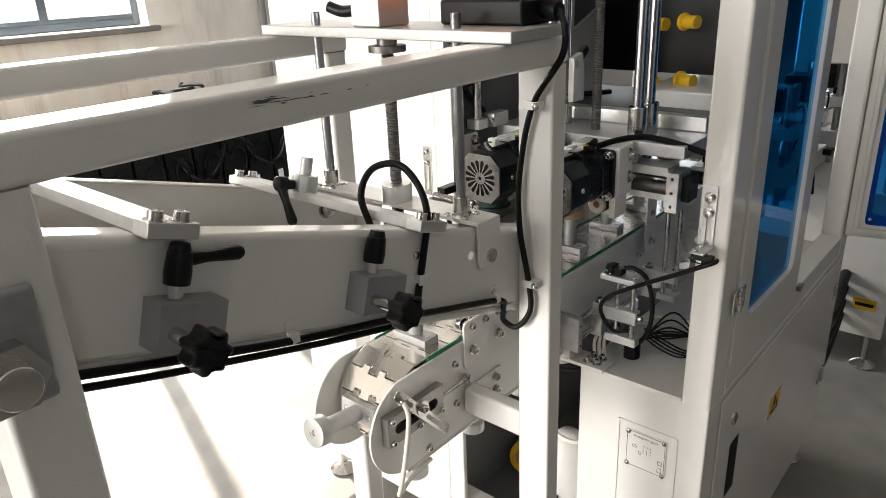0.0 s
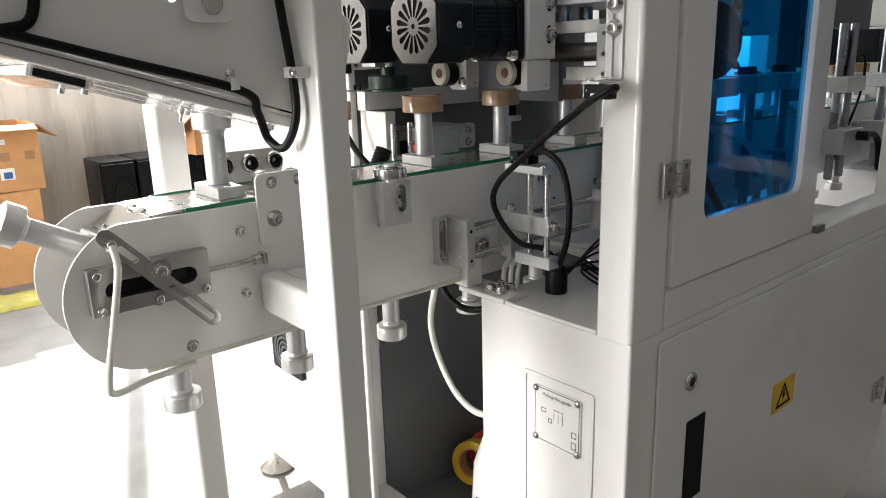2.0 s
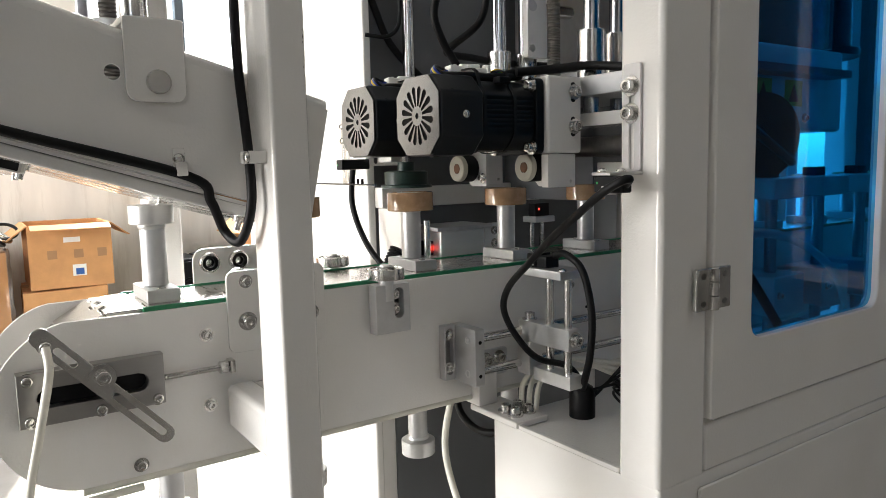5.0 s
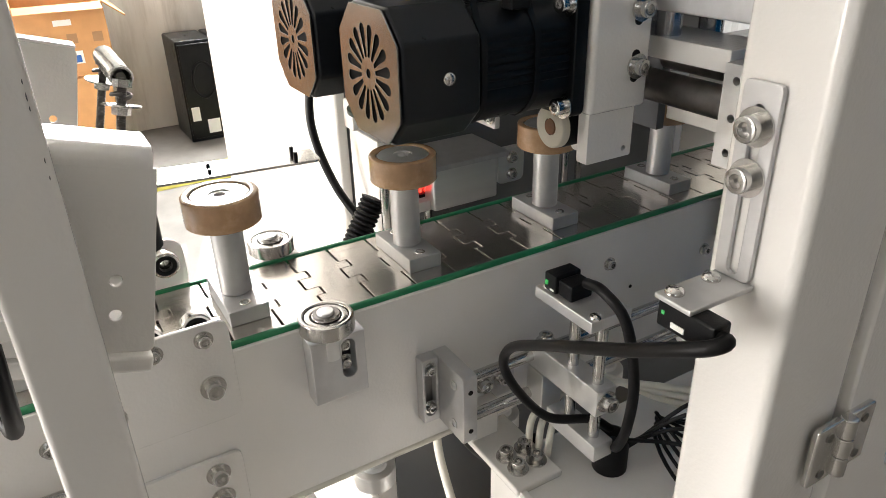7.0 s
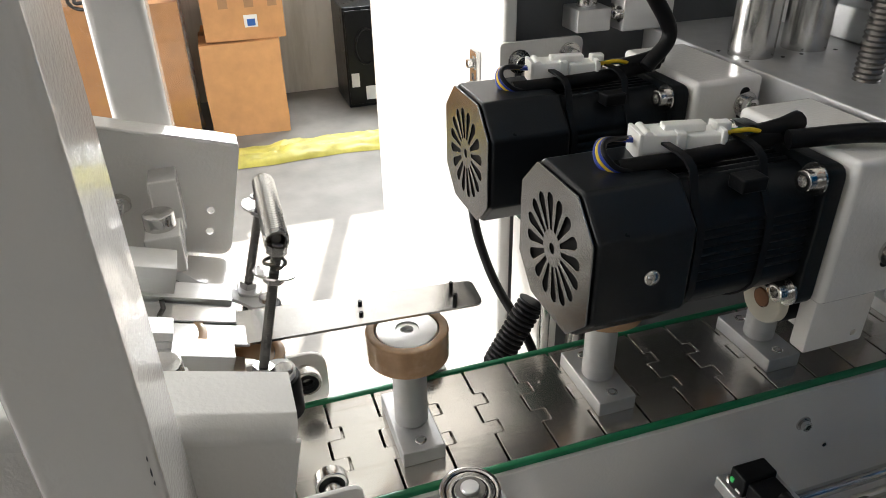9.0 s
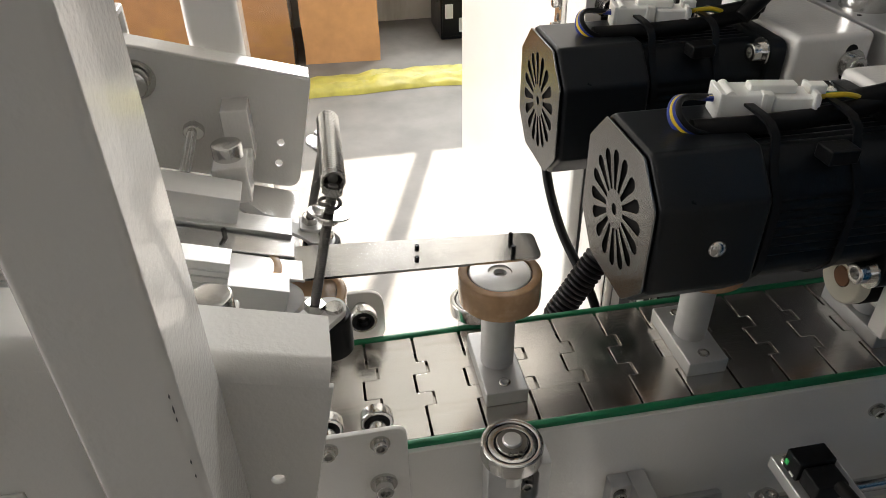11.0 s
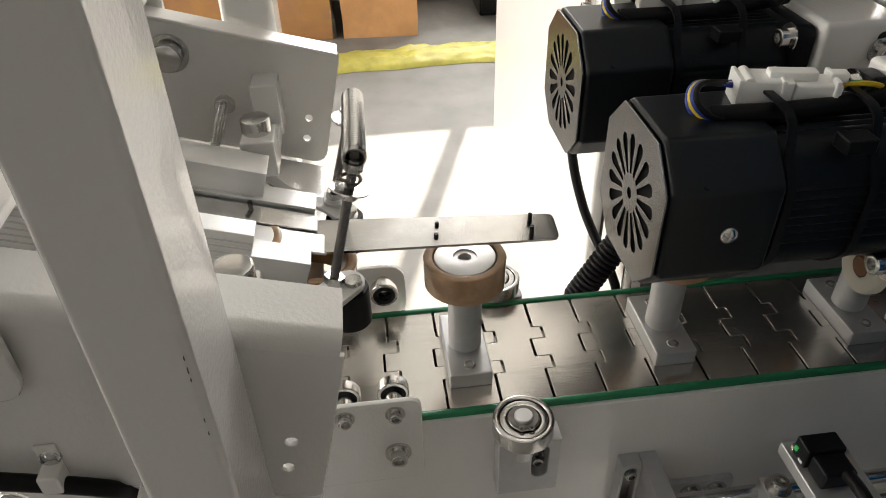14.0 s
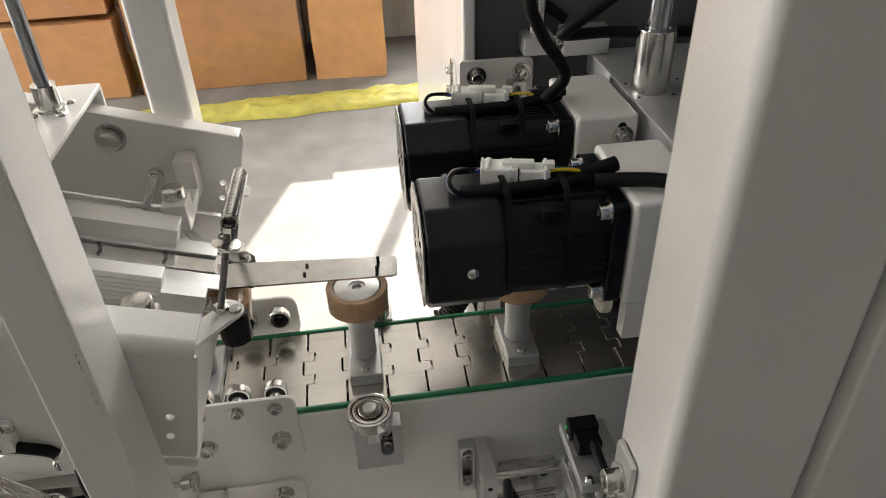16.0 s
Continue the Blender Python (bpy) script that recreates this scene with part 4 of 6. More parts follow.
part("arm_lug", sheet(rounded([(-0.752, 0.797), (-0.734, 0.797), (-0.728, 0.812), (-0.746, 0.814)], 0.004, 3), [], 0.0025, "z", 0.9391, 0.0005), ALU, gate)
for x, y, z in ((-0.6395, 0.812, 0.941), (-0.7255, 0.811, 0.936)):
    part("roller", lathe([(0, -0.028), (0.0122, -0.028), (0.0132, -0.027), (0.0132, -0.002), (0.0125, -0.001), (0, -0.001)], (x, y, z), seg=32), RUBBER, gate, "black rubber roller")
    part("roller_face", ring_body(0.0062, 0.0098, -0.002, -0.0004, (x, y, z), seg=28, c=0.0003), ALU_SATIN, gate)
    part("roller_cap", lathe([(0, 0), (0.0052, 0), (0.0056, 0.0006), (0.0052, 0.003), (0, 0.0034)], (x + 0.003, y + 0.004, z + 0.004), seg=24), STEEL, gate)
near0, near1 = Vector((-0.637, 0.804, 0.945)), Vector((-0.648, 0.824, 1.022))
far0, far1 = Vector((-0.741, 0.804, 0.941)), Vector((-0.736, 0.825, 1.020))
for a, b_ in ((near0, near1), (far0, far1)):
    part("stud", screw_thread(a, b_, 0.003, 0.0011), DARKSTEEL, gate)
    d = (b_ - a).normalized()
    part("nut", lathe([(0, 0), (0.0062, 0), (0.0062, 0.005), (0, 0.005)], tuple(a + d * 0.0012), tuple(d), 6), STEEL, gate)
    for k, r in ((0.72, 0.0056), (0.93, 0.0056)):
        part("nut", lathe([(0, 0), (r, 0), (r, 0.0045), (0, 0.0045)], tuple(a + (b_ - a) * k), tuple(d), 6), STEEL, gate)
    part("washer", lathe([(0, 0), (0.0115, 0), (0.0115, 0.0012), (0, 0.0012)], tuple(a + (b_ - a) * 0.785), tuple(d), 28), STEEL, gate)
    part("spring_eye", tube([tuple(a + (b_ - a) * 0.85 + Vector((0.0056 * math.cos(q), 0.0056 * math.sin(q), 0.0006 * q))) for q in [math.pi * i / 6 for i in range(13)]], 0.0011, 6, 2), DARKSTEEL, gate)
p0, p1 = near1 + Vector((-0.004, 0.0, -0.001)), far1 + Vector((0.002, 0, 0.001))
axis = (p1 - p0).normalized()
u = axis.orthogonal().normalized()
v = axis.cross(u)
turns, wire = 36, 0.0011
coil = [p0 + (p1 - p0) * (i / (turns * 12)) + 0.0062 * (math.cos(2 * math.pi * i / 12) * u + math.sin(2 * math.pi * i / 12) * v) for i in range(turns * 12 + 1)]
part("spring", tube(coil, wire, 6, 1), STEEL, gate, "steel coil spring")
part("spring_core", rod(p0 + axis * 0.004, p1 - axis * 0.004, 0.0030, 12), DARKSTEEL, gate)
# guiding leaf over the rolls
leaf = thing("guide_leaf", "polished steel leaf with four black pins over the film rolls", "leaf")
lb = sheet(rounded([(-0.709, 0.775), (-0.671, 0.775), (-0.676, 0.955), (-0.706, 0.957)], [0, 0, 0.006, 0.006], 4), [], 0.0018, "z", 0.9335)
for vv in lb.verts:
    vv.co.z += 0.010 * max(0, (0.865 - vv.co.y) / 0.09) ** 2
part("strip", lb, STEEL, leaf)
for x, y in ((-0.698, 0.939), (-0.683, 0.937), (-0.697, 0.874), (-0.684, 0.872)):
    part("pin", rod((x, y, 0.9345), (x, y, 0.942), 0.0016, 10), BLACK, leaf)

# cross bars on the chute
def cross_bar(y0, y1, handle):
    c = thing("cross_bar", "aluminium bar screwed across the chute top", "bar", "bars across the chute")
    part("bar", box(-0.86, -0.500, -(y1 - y0) / 2, (y1 - y0) / 2, 0, 0.011, 0.001), ALU_SATIN, c)
    part("pad", box(-0.520, -0.497, -(y1 - y0) / 2 - 0.002, (y1 - y0) / 2 + 0.002, -0.0005, 0.0125, 0.001), ALU, c)
    for dy in (-0.011, 0.011):
        screw(c, (-0.508, dy, 0.0122), "z", SCREWBIG)
        screw(c, (-0.850, dy, 0.0108), "z", SCREWBIG)
    part("boss", lathe([(0, 0), (0.0175, 0), (0.0175, 0.019), (0.0165, 0.020), (0.0078, 0.020), (0.0078, 0.042), (0.007, 0.043), (0, 0.043)], (handle, 0, 0.011), seg=36), ALU_SATIN, c)
    k = part("clamp_lever", box(-0.006, 0.006, -0.034, -0.017, 0.012, 0.024, 0.003), BLACK, c, "black plastic clamp lever", Matrix.Translation((handle, 0, 0)))
    part("lever_neck", lathe([(0, 0), (0.0095, 0), (0.0095, 0.012), (0.0075, 0.014), (0, 0.014)], (handle, -0.030, 0.018), (0, -1, 0), 20), BLACK, k, "", k.matrix_basis.inverted())
    part("lever_grip", lathe([(0, 0), (0.0065, 0.001), (0.0058, 0.014), (0.0048, 0.026), (0.0062, 0.046), (0.0064, 0.052), (0.004, 0.056), (0, 0.056)], (handle, -0.038, 0.018), (0.55, 0.05, -0.8), 14), BLACK, k, "", k.matrix_basis.inverted())
    c.matrix_basis = along(0, (y0 + y1) / 2, 0.0)
    return c


cross_bar(0.235, 0.275, -0.775)
cross_bar(0.535, 0.575, -0.724)
br = thing("lift_bracket", "white bent plate bracket bolted to the chute with rod bushings", "bracket")
part("top_plate", sheet(rounded([(-0.852, 0.648), (-0.506, 0.648), (-0.506, 0.692), (-0.852, 0.692)], 0.004, 2), [], 0.005, "z", 1.066, 0.001), WHITE, br)
part("tab", sheet(rounded([(0.648, 1.008), (0.692, 1.008), (0.692, 1.0705), (0.648, 1.0705)], [0.010, 0.010, 0.002, 0.002], 4), [], 0.005, "x", -0.5105, 0.001), WHITE, br)
part("tab", sheet(rounded([(0.648, 1.008), (0.692, 1.008), (0.692, 1.0705), (0.648, 1.0705)], [0.010, 0.010, 0.002, 0.002], 4), [], 0.005, "x", -0.852, 0.001), WHITE, br)
part("boss", lathe([(0, 0), (0.021, 0), (0.021, 0.022), (0.020, 0.0235), (0, 0.0235)], (-0.661, 0.667, 1.071), seg=36), ALU, br)
for x in (-0.546, -0.792):
    part("bushing", lathe([(0, 0), (0.0125, 0), (0.0125, 0.003), (0.0105, 0.004), (0.0105, 0.024), (0, 0.024)], (x, 0.665, 1.071), seg=32), STEEL, br)
    part("guide_rod", rod((x, 0.665, 1.060), (x, 0.665, 1.315), 0.0062), RODGREY, br)
    for dx, dy in ((-0.014, -0.012), (0.014, -0.012), (-0.014, 0.012), (0.014, 0.012)):
        screw(br, (x + dx, 0.665 + dy, 1.0705), "z", PANHEAD)
part("lead_screw", screw_thread((-0.661, 0.667, 1.035), (-0.661, 0.667, 1.32), 0.0085, 0.0035), DARKSTEEL, br, "dark threaded lead screw")
tp = thing("drive_plate", "aluminium plate on the frame carrying the height drive", "plate")
part("plate", box(-0.885, -0.452, 0.642, 0.752, 1.2845, 1.2975, 0.0015), ALU_SATIN, tp)
part("nut_flange", lathe([(0, 0), (0.024, 0), (0.024, 0.008), (0.013, 0.009), (0.013, 0.018), (0, 0.018)], (-0.661, 0.667, 1.267), seg=32), DARKSTEEL, tp)
part("block", box(-0.700, -0.650, 0.645, 0.70, 1.2978, 1.333, 0.003), ALU, tp)
part("wheel_hub", lathe([(0, 0), (0.02, 0), (0.022, 0.02), (0.02, 0.04), (0, 0.04)], (-0.675, 0.672, 1.333), seg=28), BLACK, tp)
part("lever", tube([(-0.70, 0.66, 1.318), (-0.725, 0.655, 1.316), (-0.745, 0.65, 1.322)], 0.0075, 10), BLACK, tp)
mb = thing("counter_box", "black and orange position drive box on the plate", "drive box")
part("lower_half", box(-0.600, -0.478, 0.70, 0.79, 1.2978, 1.327, 0.004), BLACK, mb)
part("upper_half", box(-0.598, -0.480, 0.702, 0.788, 1.327, 1.372, 0.006), ORANGE, mb, "orange plastic cover")
part("plug", rod((-0.478, 0.745, 1.314), (-0.455, 0.742, 1.312), 0.011), BLACK, mb)
rr = thing("frame_cable", "black cable clipped down the white frame post", "cable", "black cables")
part("cable", tube([(-0.456, 0.742, 1.312), (-0.442, 0.733, 1.295), (-0.445, 0.7325, 1.262), (-0.484, 0.7325, 1.204), (-0.503, 0.7325, 1.12), (-0.504, 0.7325, 1.043), (-0.489, 0.7325, 0.966), (-0.486, 0.731, 0.925), (-0.505, 0.727, 0.897), (-0.522, 0.72, 0.905), (-0.514, 0.708, 0.93), (-0.507, 0.690, 0.951), (-0.507, 0.58, 0.982), (-0.507, 0.50, 1.004), (-0.507, 0.36, 1.038), (-0.507, 0.20, 1.085), (-0.507, 0.0, 1.147)], 0.0040, 10), RUBBER, rr)
for y, z in ((0.7365, 0.965), (0.7365, 1.203)):
    part("clip", box(-0.496, -0.474, 0.7275, 0.7422, z - 0.005, z + 0.005, 0.001), WHITE, rr, "white cable clip")
    screw(rr, (-0.477, 0.7275, z), "-y", PANHEAD)
for y, z in ((0.684, 0.957), (0.506, 1.005), (0.36, 1.042)):
    clip_ = part("clip", box(-0.513, -0.5024, y - 0.0045, y + 0.0045, z - 0.0055, z + 0.0055, 0.0012), WHITE, rr, "white cable clip")
    part("clip_tab", box(-0.5129, -0.5115, y - 0.0045, y + 0.0045, z + 0.0055, z + 0.0165, 0.0004), WHITE, clip_)
rr = thing("chute_cable", "second black cable running under the chute edge", "cable", "black cables")
part("cable", tube([(-0.509, 0.50, 0.994), (-0.509, 0.40, 1.018), (-0.509, 0.30, 1.045), (-0.509, 0.20, 1.073), (-0.509, 0.0, 1.136)], 0.0034, 8), RUBBER, rr)
rr = thing("lever_cable", "thick black cable looped over the chute edge", "cable", "black cables")
part("cable", tube([(-0.560, 0.535, 1.05), (-0.572, 0.532, 1.088), (-0.583, 0.530, 1.125), (-0.581, 0.548, 1.152), (-0.555, 0.564, 1.158), (-0.525, 0.563, 1.140), (-0.507, 0.557, 1.11), (-0.507, 0.549, 1.07), (-0.508, 0.540, 1.033), (-0.508, 0.532, 1.008), (-0.508, 0.512, 1.002)], 0.0041, 10), RUBBER, rr)
part("clip", box(-0.513, -0.503, 0.536, 0.550, 1.030, 1.042, 0.001), WHITE, rr)


def clamp(y0, y1, z, lever_len, way):
    c = thing("clamp_block", "grey aluminium clamp block with black lever and star knob", "clamp", "clamps on the chute")
    part("block", box(0, 0.028, -(y1 - y0) / 2, (y1 - y0) / 2, -0.020, 0.020, 0.001), GREYALU, c)
    part("stem", rod((0.013, -0.010, 0.020), (0.013, -0.010, 0.034), 0.006), ALU, c)
    lv = part("lever_hub", lathe([(0, 0), (0.0105, 0), (0.011, 0.010), (0.0095, 0.026), (0, 0.026)], (0.013, -0.010, 0.032), seg=24), BLACK, c, "black plastic lever")
    part("lever_neck", lathe([(0, 0), (0.0082, 0), (0.0088, 0.004), (0.0075, 0.009), (0, 0.010)], (0.013, -0.010, 0.056), (0, 0, 1), 20), BLACK, lv)
    part("lever_grip", lathe([(0, 0), (0.0062, 0.001), (0.0058, 0.012), (0.0048, lever_len * 0.45), (0.0062, lever_len * 0.8), (0.0066, lever_len - 0.004), (0.0045, lever_len), (0, lever_len)], (0.013, -0.010, 0.051), (way[0], way[1], 0.10), 14), BLACK, lv)
    screw(c, (0.013, -0.010, 0.056), "z")
    part("shaft", rod((0.028, -0.017, -0.004), (0.064, -0.017, -0.004), 0.0062), STEEL, c)
    star = [((0.0168 + 0.0022 * math.cos(7 * a)) * math.cos(a), (0.0168 + 0.0022 * math.cos(7 * a)) * math.sin(a)) for a in [2 * math.pi * i / 70 for i in range(70)]]
    kb = part("star_knob", sheet(star, [], 0.022, "x", 0.060, 0.004), BLACK, c, "black star knob", Matrix.Translation((0, -0.017, -0.004)))
    c.matrix_basis = Matrix.Translation((-0.513, (y0 + y1) / 2, z)) @ pose(0, 0, 0, SLOPE)
    return c


clamp(0.222, 0.282, 1.106, 0.058, (0, 1))
clamp(0.435, 0.493, 1.052, 0.045, (-0.8, 0.6))
pv = thing("pivot_bolt", "large steel nut and bolt on a bracket at the frame post", "bolt")
part("bracket", box(-0.4612, -0.452, 0.075, 0.138, 1.115, 1.195, 0.004), GREYALU, pv)
part("nut", lathe([(0, 0), (0.024, 0), (0.024, 0.014), (0, 0.014)], (-0.452, 0.108, 1.144), (1, 0, 0), 6), STEEL, pv)
part("bolt_end", rod((-0.440, 0.108, 1.144), (-0.425, 0.108, 1.144), 0.014), STEEL, pv)

# scuff on the near beam
rnd = random.Random(5)
for k in range(34):
    q = min(abs(rnd.gauss(0, 0.5)), 1.5)
    y, z = 0.312 + 0.05 * q + (0.09 * rnd.random() if k % 9 == 0 else 0), 1.2735 - 0.003 * q + rnd.gauss(0, 0.0013)
    a, b_ = rnd.uniform(0.006, 0.02) * (0.4 if k % 9 == 0 else 1), rnd.uniform(0.0002, 0.0006)
    part("scuff", sheet(rounded([(y, z), (y + a * 0.4, z - b_), (y + a, z + b_ * 0.2 - 0.05 * a), (y + a * 0.5, z + b_)], b_ * 0.3, 2), [], 0.0001 + 0.00001 * k, "x", -0.4614), GREYPAINT, frame_ob, "dark scuff mark")



for k in range(6):
    z = 1.026 + 0.045 * rnd.random() ** 1.3
    a, b_ = rnd.uniform(0.0015, 0.005), rnd.uniform(0.0002, 0.0004)
    part("chip", sheet(rounded([(0.7712 - b_, z), (0.7712, z - a / 2), (0.7712 + b_ * 0.4, z + a * 0.1), (0.7712, z + a / 2)], b_ * 0.3, 2), [], 0.00025, "x", -0.4621), GREYPAINT, frame_ob, "chipped paint")

# ---- machine head over the chain ----
head = thing("guide_table", "aluminium head plate on guide rods above the chain", "head plate")
part("plate", box(-0.870, -0.470, 1.183, 1.330, 1.036, 1.060, 0.0015), ALU_SATIN, head)
for x, y in ((-0.755, 1.206), (-0.757, 1.258), (-0.570, 1.203), (-0.571, 1.252)):
    part("bushing", lathe([(0, 0), (0.0172, 0), (0.0172, 0.0565), (0.0165, 0.058), (0.0115, 0.058), (0.0110, 0.056), (0, 0.056)], (x, y, 1.0595), seg=36), STEEL, head, "steel guide bushing")
    part("guide_rod", rod((x, y, 1.010), (x, y, 2.04), 0.0098, 28), CHROME, head)
    for a in range(4):
        # black discs on the plate, dark like drilled holes
        part("plate_hole", lathe([(0, 0), (0.0016, 0), (0.0016, 0.0004), (0, 0.0004)], (x + 0.0235 * math.cos(a * 1.571 + 0.8), y + 0.0235 * math.sin(a * 1.571 + 0.8), 1.060), seg=10), BLACK, head)
part("lead_screw", screw_thread((-0.671, 1.235, 1.00), (-0.671, 1.235, 2.04), 0.0095, 0.0036, 20), DARKSTEEL, head, "dark threaded lead screw")
part("upper_bar", box(-0.86, -0.48, 1.300, 1.326, 1.0605, 1.088, 0.002), ALU, head)
part("end_block", box(-0.876, -0.852, 1.150, 1.20, 1.0605, 1.088, 0.002), ALU, head)
for x in (-0.870, -0.858):
    screw(head, (x, 1.15, 1.075), "-y")


def motor_mount(x):
    mt = thing("motor_mount", "white painted motor mounting box with slotted screws", "mount", "mounts behind the motors")
    part("body", box(-0.049, 0.049, 0, 0.056, -0.044, 0.048, 0.004, 4), WHITE, mt)
    part("leg", sheet(rounded([(0.006, -0.085), (0.052, -0.085), (0.052, -0.0445), (0.006, -0.0445)], 0.002, 2), [circle(0.044, -0.078, 0.002, 10)], 0.012, "x", 0.030, 0.0008), WHITE, mt)
    for z in (-0.012, 0.029):
        # flat black shape painted on the side for the dark of a slot
        part("slot", sheet(slot(0.041, z, 0.024, 0.008, math.pi / 2), [], 0.0006, "x", 0.0488), BLACK, mt)
        part("washer", lathe([(0, 0), (0.0085, 0), (0.0085, 0.0015), (0, 0.0015)], (0.0494, 0.0415, z), (1, 0, 0)), STEEL, mt)
        screw(mt, (0.0506, 0.0415, z), "x", SCREWBIG)
    mt.location = (x, 1.1215, 1.011)
    return mt


m0 = motor_mount(-0.610)
copy_thing(m0, pose(-0.752, 1.1215, 1.013))


def press_wheel(x, y, z):
    w = thing("roller_unit", "cream disc wheel with a brown hub under the motor", "wheel", "wheels under the motors")
    part("tyre", lathe([(0.010, 0.006), (0.0165, 0.006), (0.0178, 0.008), (0.0178, 0.024), (0.0165, 0.026), (0, 0.026)], (0, 0, 0), (0, 1, 0), 40), RUBBER, w)
    part("disc", lathe([(0.0068, 0.001), (0.0155, 0.0), (0.0168, 0.001), (0.0172, 0.003), (0.0172, 0.007), (0, 0.007)], (0, 0, 0), (0, 1, 0), 40), CREAM, w, "cream plastic disc")
    part("hub", lathe([(0, 0.0005), (0.006, 0.0005), (0.0066, 0.002), (0.0066, 0.004), (0, 0.004)], (0, 0, 0), (0, 1, 0), 24), BROWN, w)
    part("bracket", sheet(rounded([(-0.002, -0.024), (0.030, -0.024), (0.030, 0.024), (-0.012, 0.024), (-0.018, -0.010)], 0.002, 2), [], 0.005, "y", 0.027, 0.0005), WHITE, w)
    screw(w, (0.024, 0.0265, -0.013), "-y")
    part("stem", box(-0.01, 0.02, 0.032, 0.042, -0.01, 0.060), WHITE, w)
    w.location = (x, y, z)
    return w


w0 = press_wheel(-0.600, 1.116, 0.951)
copy_thing(w0, pose(-0.711, 1.094, 0.951))


def motor_wires(x, y, z, long_to):
    w = thing("motor_wiring", "white plug connector and bundled motor wires tied on the motor", "wiring", "wiring on the motors")
    part("plug", box(-0.009, 0.009, 0.012, 0.040, -0.004, 0.010, 0.0015), CLEARWHITE, w, "white nylon plug", pose(0, 0, 0.002, 0, 0, -12))
    part("plug_half", box(-0.008, 0.008, 0.041, 0.064, -0.003, 0.008, 0.0015), CLEARWHITE, w, "white nylon plug", pose(0, 0, 0.002, 0, 0, -12))
    part("latch", box(-0.004, 0.004, 0.028, 0.052, 0.008, 0.013, 0.001), CLEARWHITE, w, "", pose(0, 0, 0.002, 0, 0, -12))
    part("plug_boss", rod((-0.0085, 0.018, 0.0085), (0.0085, 0.018, 0.0085), 0.0030, 16), CLEARWHITE, w, "", pose(0, 0, 0.002, 0, 0, -12))
    for yy in (0.0135, 0.0345, 0.0605):
        part("plug_rim", box(-0.0098, 0.0098, yy - 0.0012, yy + 0.0012, -0.0048, 0.0106, 0.0006), CLEARWHITE, w, "", pose(0, 0, 0.002, 0, 0, -12))
    part("plug_catch", box(-0.0035, 0.0035, 0.058, 0.067, 0.0075, 0.0125, 0.0008), CLEARWHITE, w, "", pose(0, 0, 0.002, 0, 0, -12))
    for k, mat in enumerate((WIREB, WIREY, WIREB, BLACK)):
        d = 0.0022 * k
        part("wire", tube([(0.003 - d * 0.5, 0.014, 0.006), (0.002 + d, -0.008, 0.008 + d * 0.4), (0.012 + d, -0.014, 0.0 + d), (0.020 + d * 0.4, -0.004, -0.005 + d * 0.5), (0.020, 0.022, -0.003)], 0.0016, 8), mat, w)
    for k, mat in enumerate((WIREY, WIREG, WIREB, BLACK)):
        d = 0.0024 * k
        part("wire", tube([(0.012 - d, 0.060, 0.006), (0.018 - d, 0.075, 0.009 - d * 0.4), (0.016 - d * 0.6, 0.092, 0.004), (0.014, 0.105, 0.004)], 0.0014, 7), mat, w)
    part("sleeve", tube([(0.014, 0.084, 0.003), (0.016, 0.10, 0.006), (0.014, 0.113, 0.008)], 0.0062, 10), RUBBER, w, "black heat-shrink sleeve")
    part("wire_sleeve", tube([(0.018, -0.006, -0.002), (0.022, 0.03, -0.001), (0.020, 0.07, 0.0), (0.016, 0.11, 0.004)], 0.0052, 8), RUBBER, w)
    for yy in (0.0225, 0.066):
        outer = []
        for a in [2 * math.pi * i / 40 for i in range(40)]:
            k = min(0.0425 / max(abs(math.cos(a)), abs(math.sin(a))), 0.0466)
            outer.append((k * math.cos(a) + 0.014, -0.047 + k * math.sin(a) + (0.012 if math.sin(a) > 0.72 and math.cos(a) > -0.3 else 0)))
        inner = [(0.014 + (p[0] - 0.014) * 0.972, -0.047 + (p[1] + 0.047) * 0.972) for p in outer]
        part("cable_tie", sheet(outer, [inner], 0.0046, "y", yy), BLACK, w, "black cable tie")
    w.location = (x, y, z)
    c = thing("motor_cable", "thick black motor cable", "cable", "black cables")
    part("cable", tube(long_to, 0.0055, 10), RUBBER, c)


motor_wires(-0.624, 1.009, 1.058, [(-0.592, 1.10, 1.064), (-0.575, 1.145, 1.068), (-0.54, 1.18, 1.070), (-0.47, 1.20, 1.056), (-0.41, 1.22, 1.03), (-0.40, 1.26, 1.0), (-0.42, 1.4, 0.95)])
motor_wires(-0.766, 1.009, 1.060, [(-0.735, 1.10, 1.066), (-0.738, 1.118, 1.088), (-0.74, 1.096, 1.124), (-0.74, 1.084, 1.16), (-0.74, 1.103, 1.204), (-0.74, 1.137, 1.232), (-0.742, 1.168, 1.222), (-0.75, 1.180, 1.191), (-0.755, 1.170, 1.155), (-0.76, 1.128, 1.122), (-0.77, 1.126, 1.112), (-0.775, 1.17, 1.110), (-0.775, 1.226, 1.106), (-0.77, 1.314, 1.106), (-0.74, 1.42, 1.10)])

# slide unit behind the post
su = thing("slide_unit", "white bar and dark shaft held by a drilled end block", "slide unit")
part("bar", box(-0.655, -0.500, 1.190, 1.240, 1.000, 1.016, 0.001), WHITE, su)
part("shaft", rod((-0.655, 1.205, 0.975), (-0.500, 1.205, 0.975), 0.0125), DARKSTEEL, su)
part("shaft", rod((-0.655, 1.30, 0.975), (-0.44, 1.30, 0.975), 0.0125), DARKSTEEL, su)
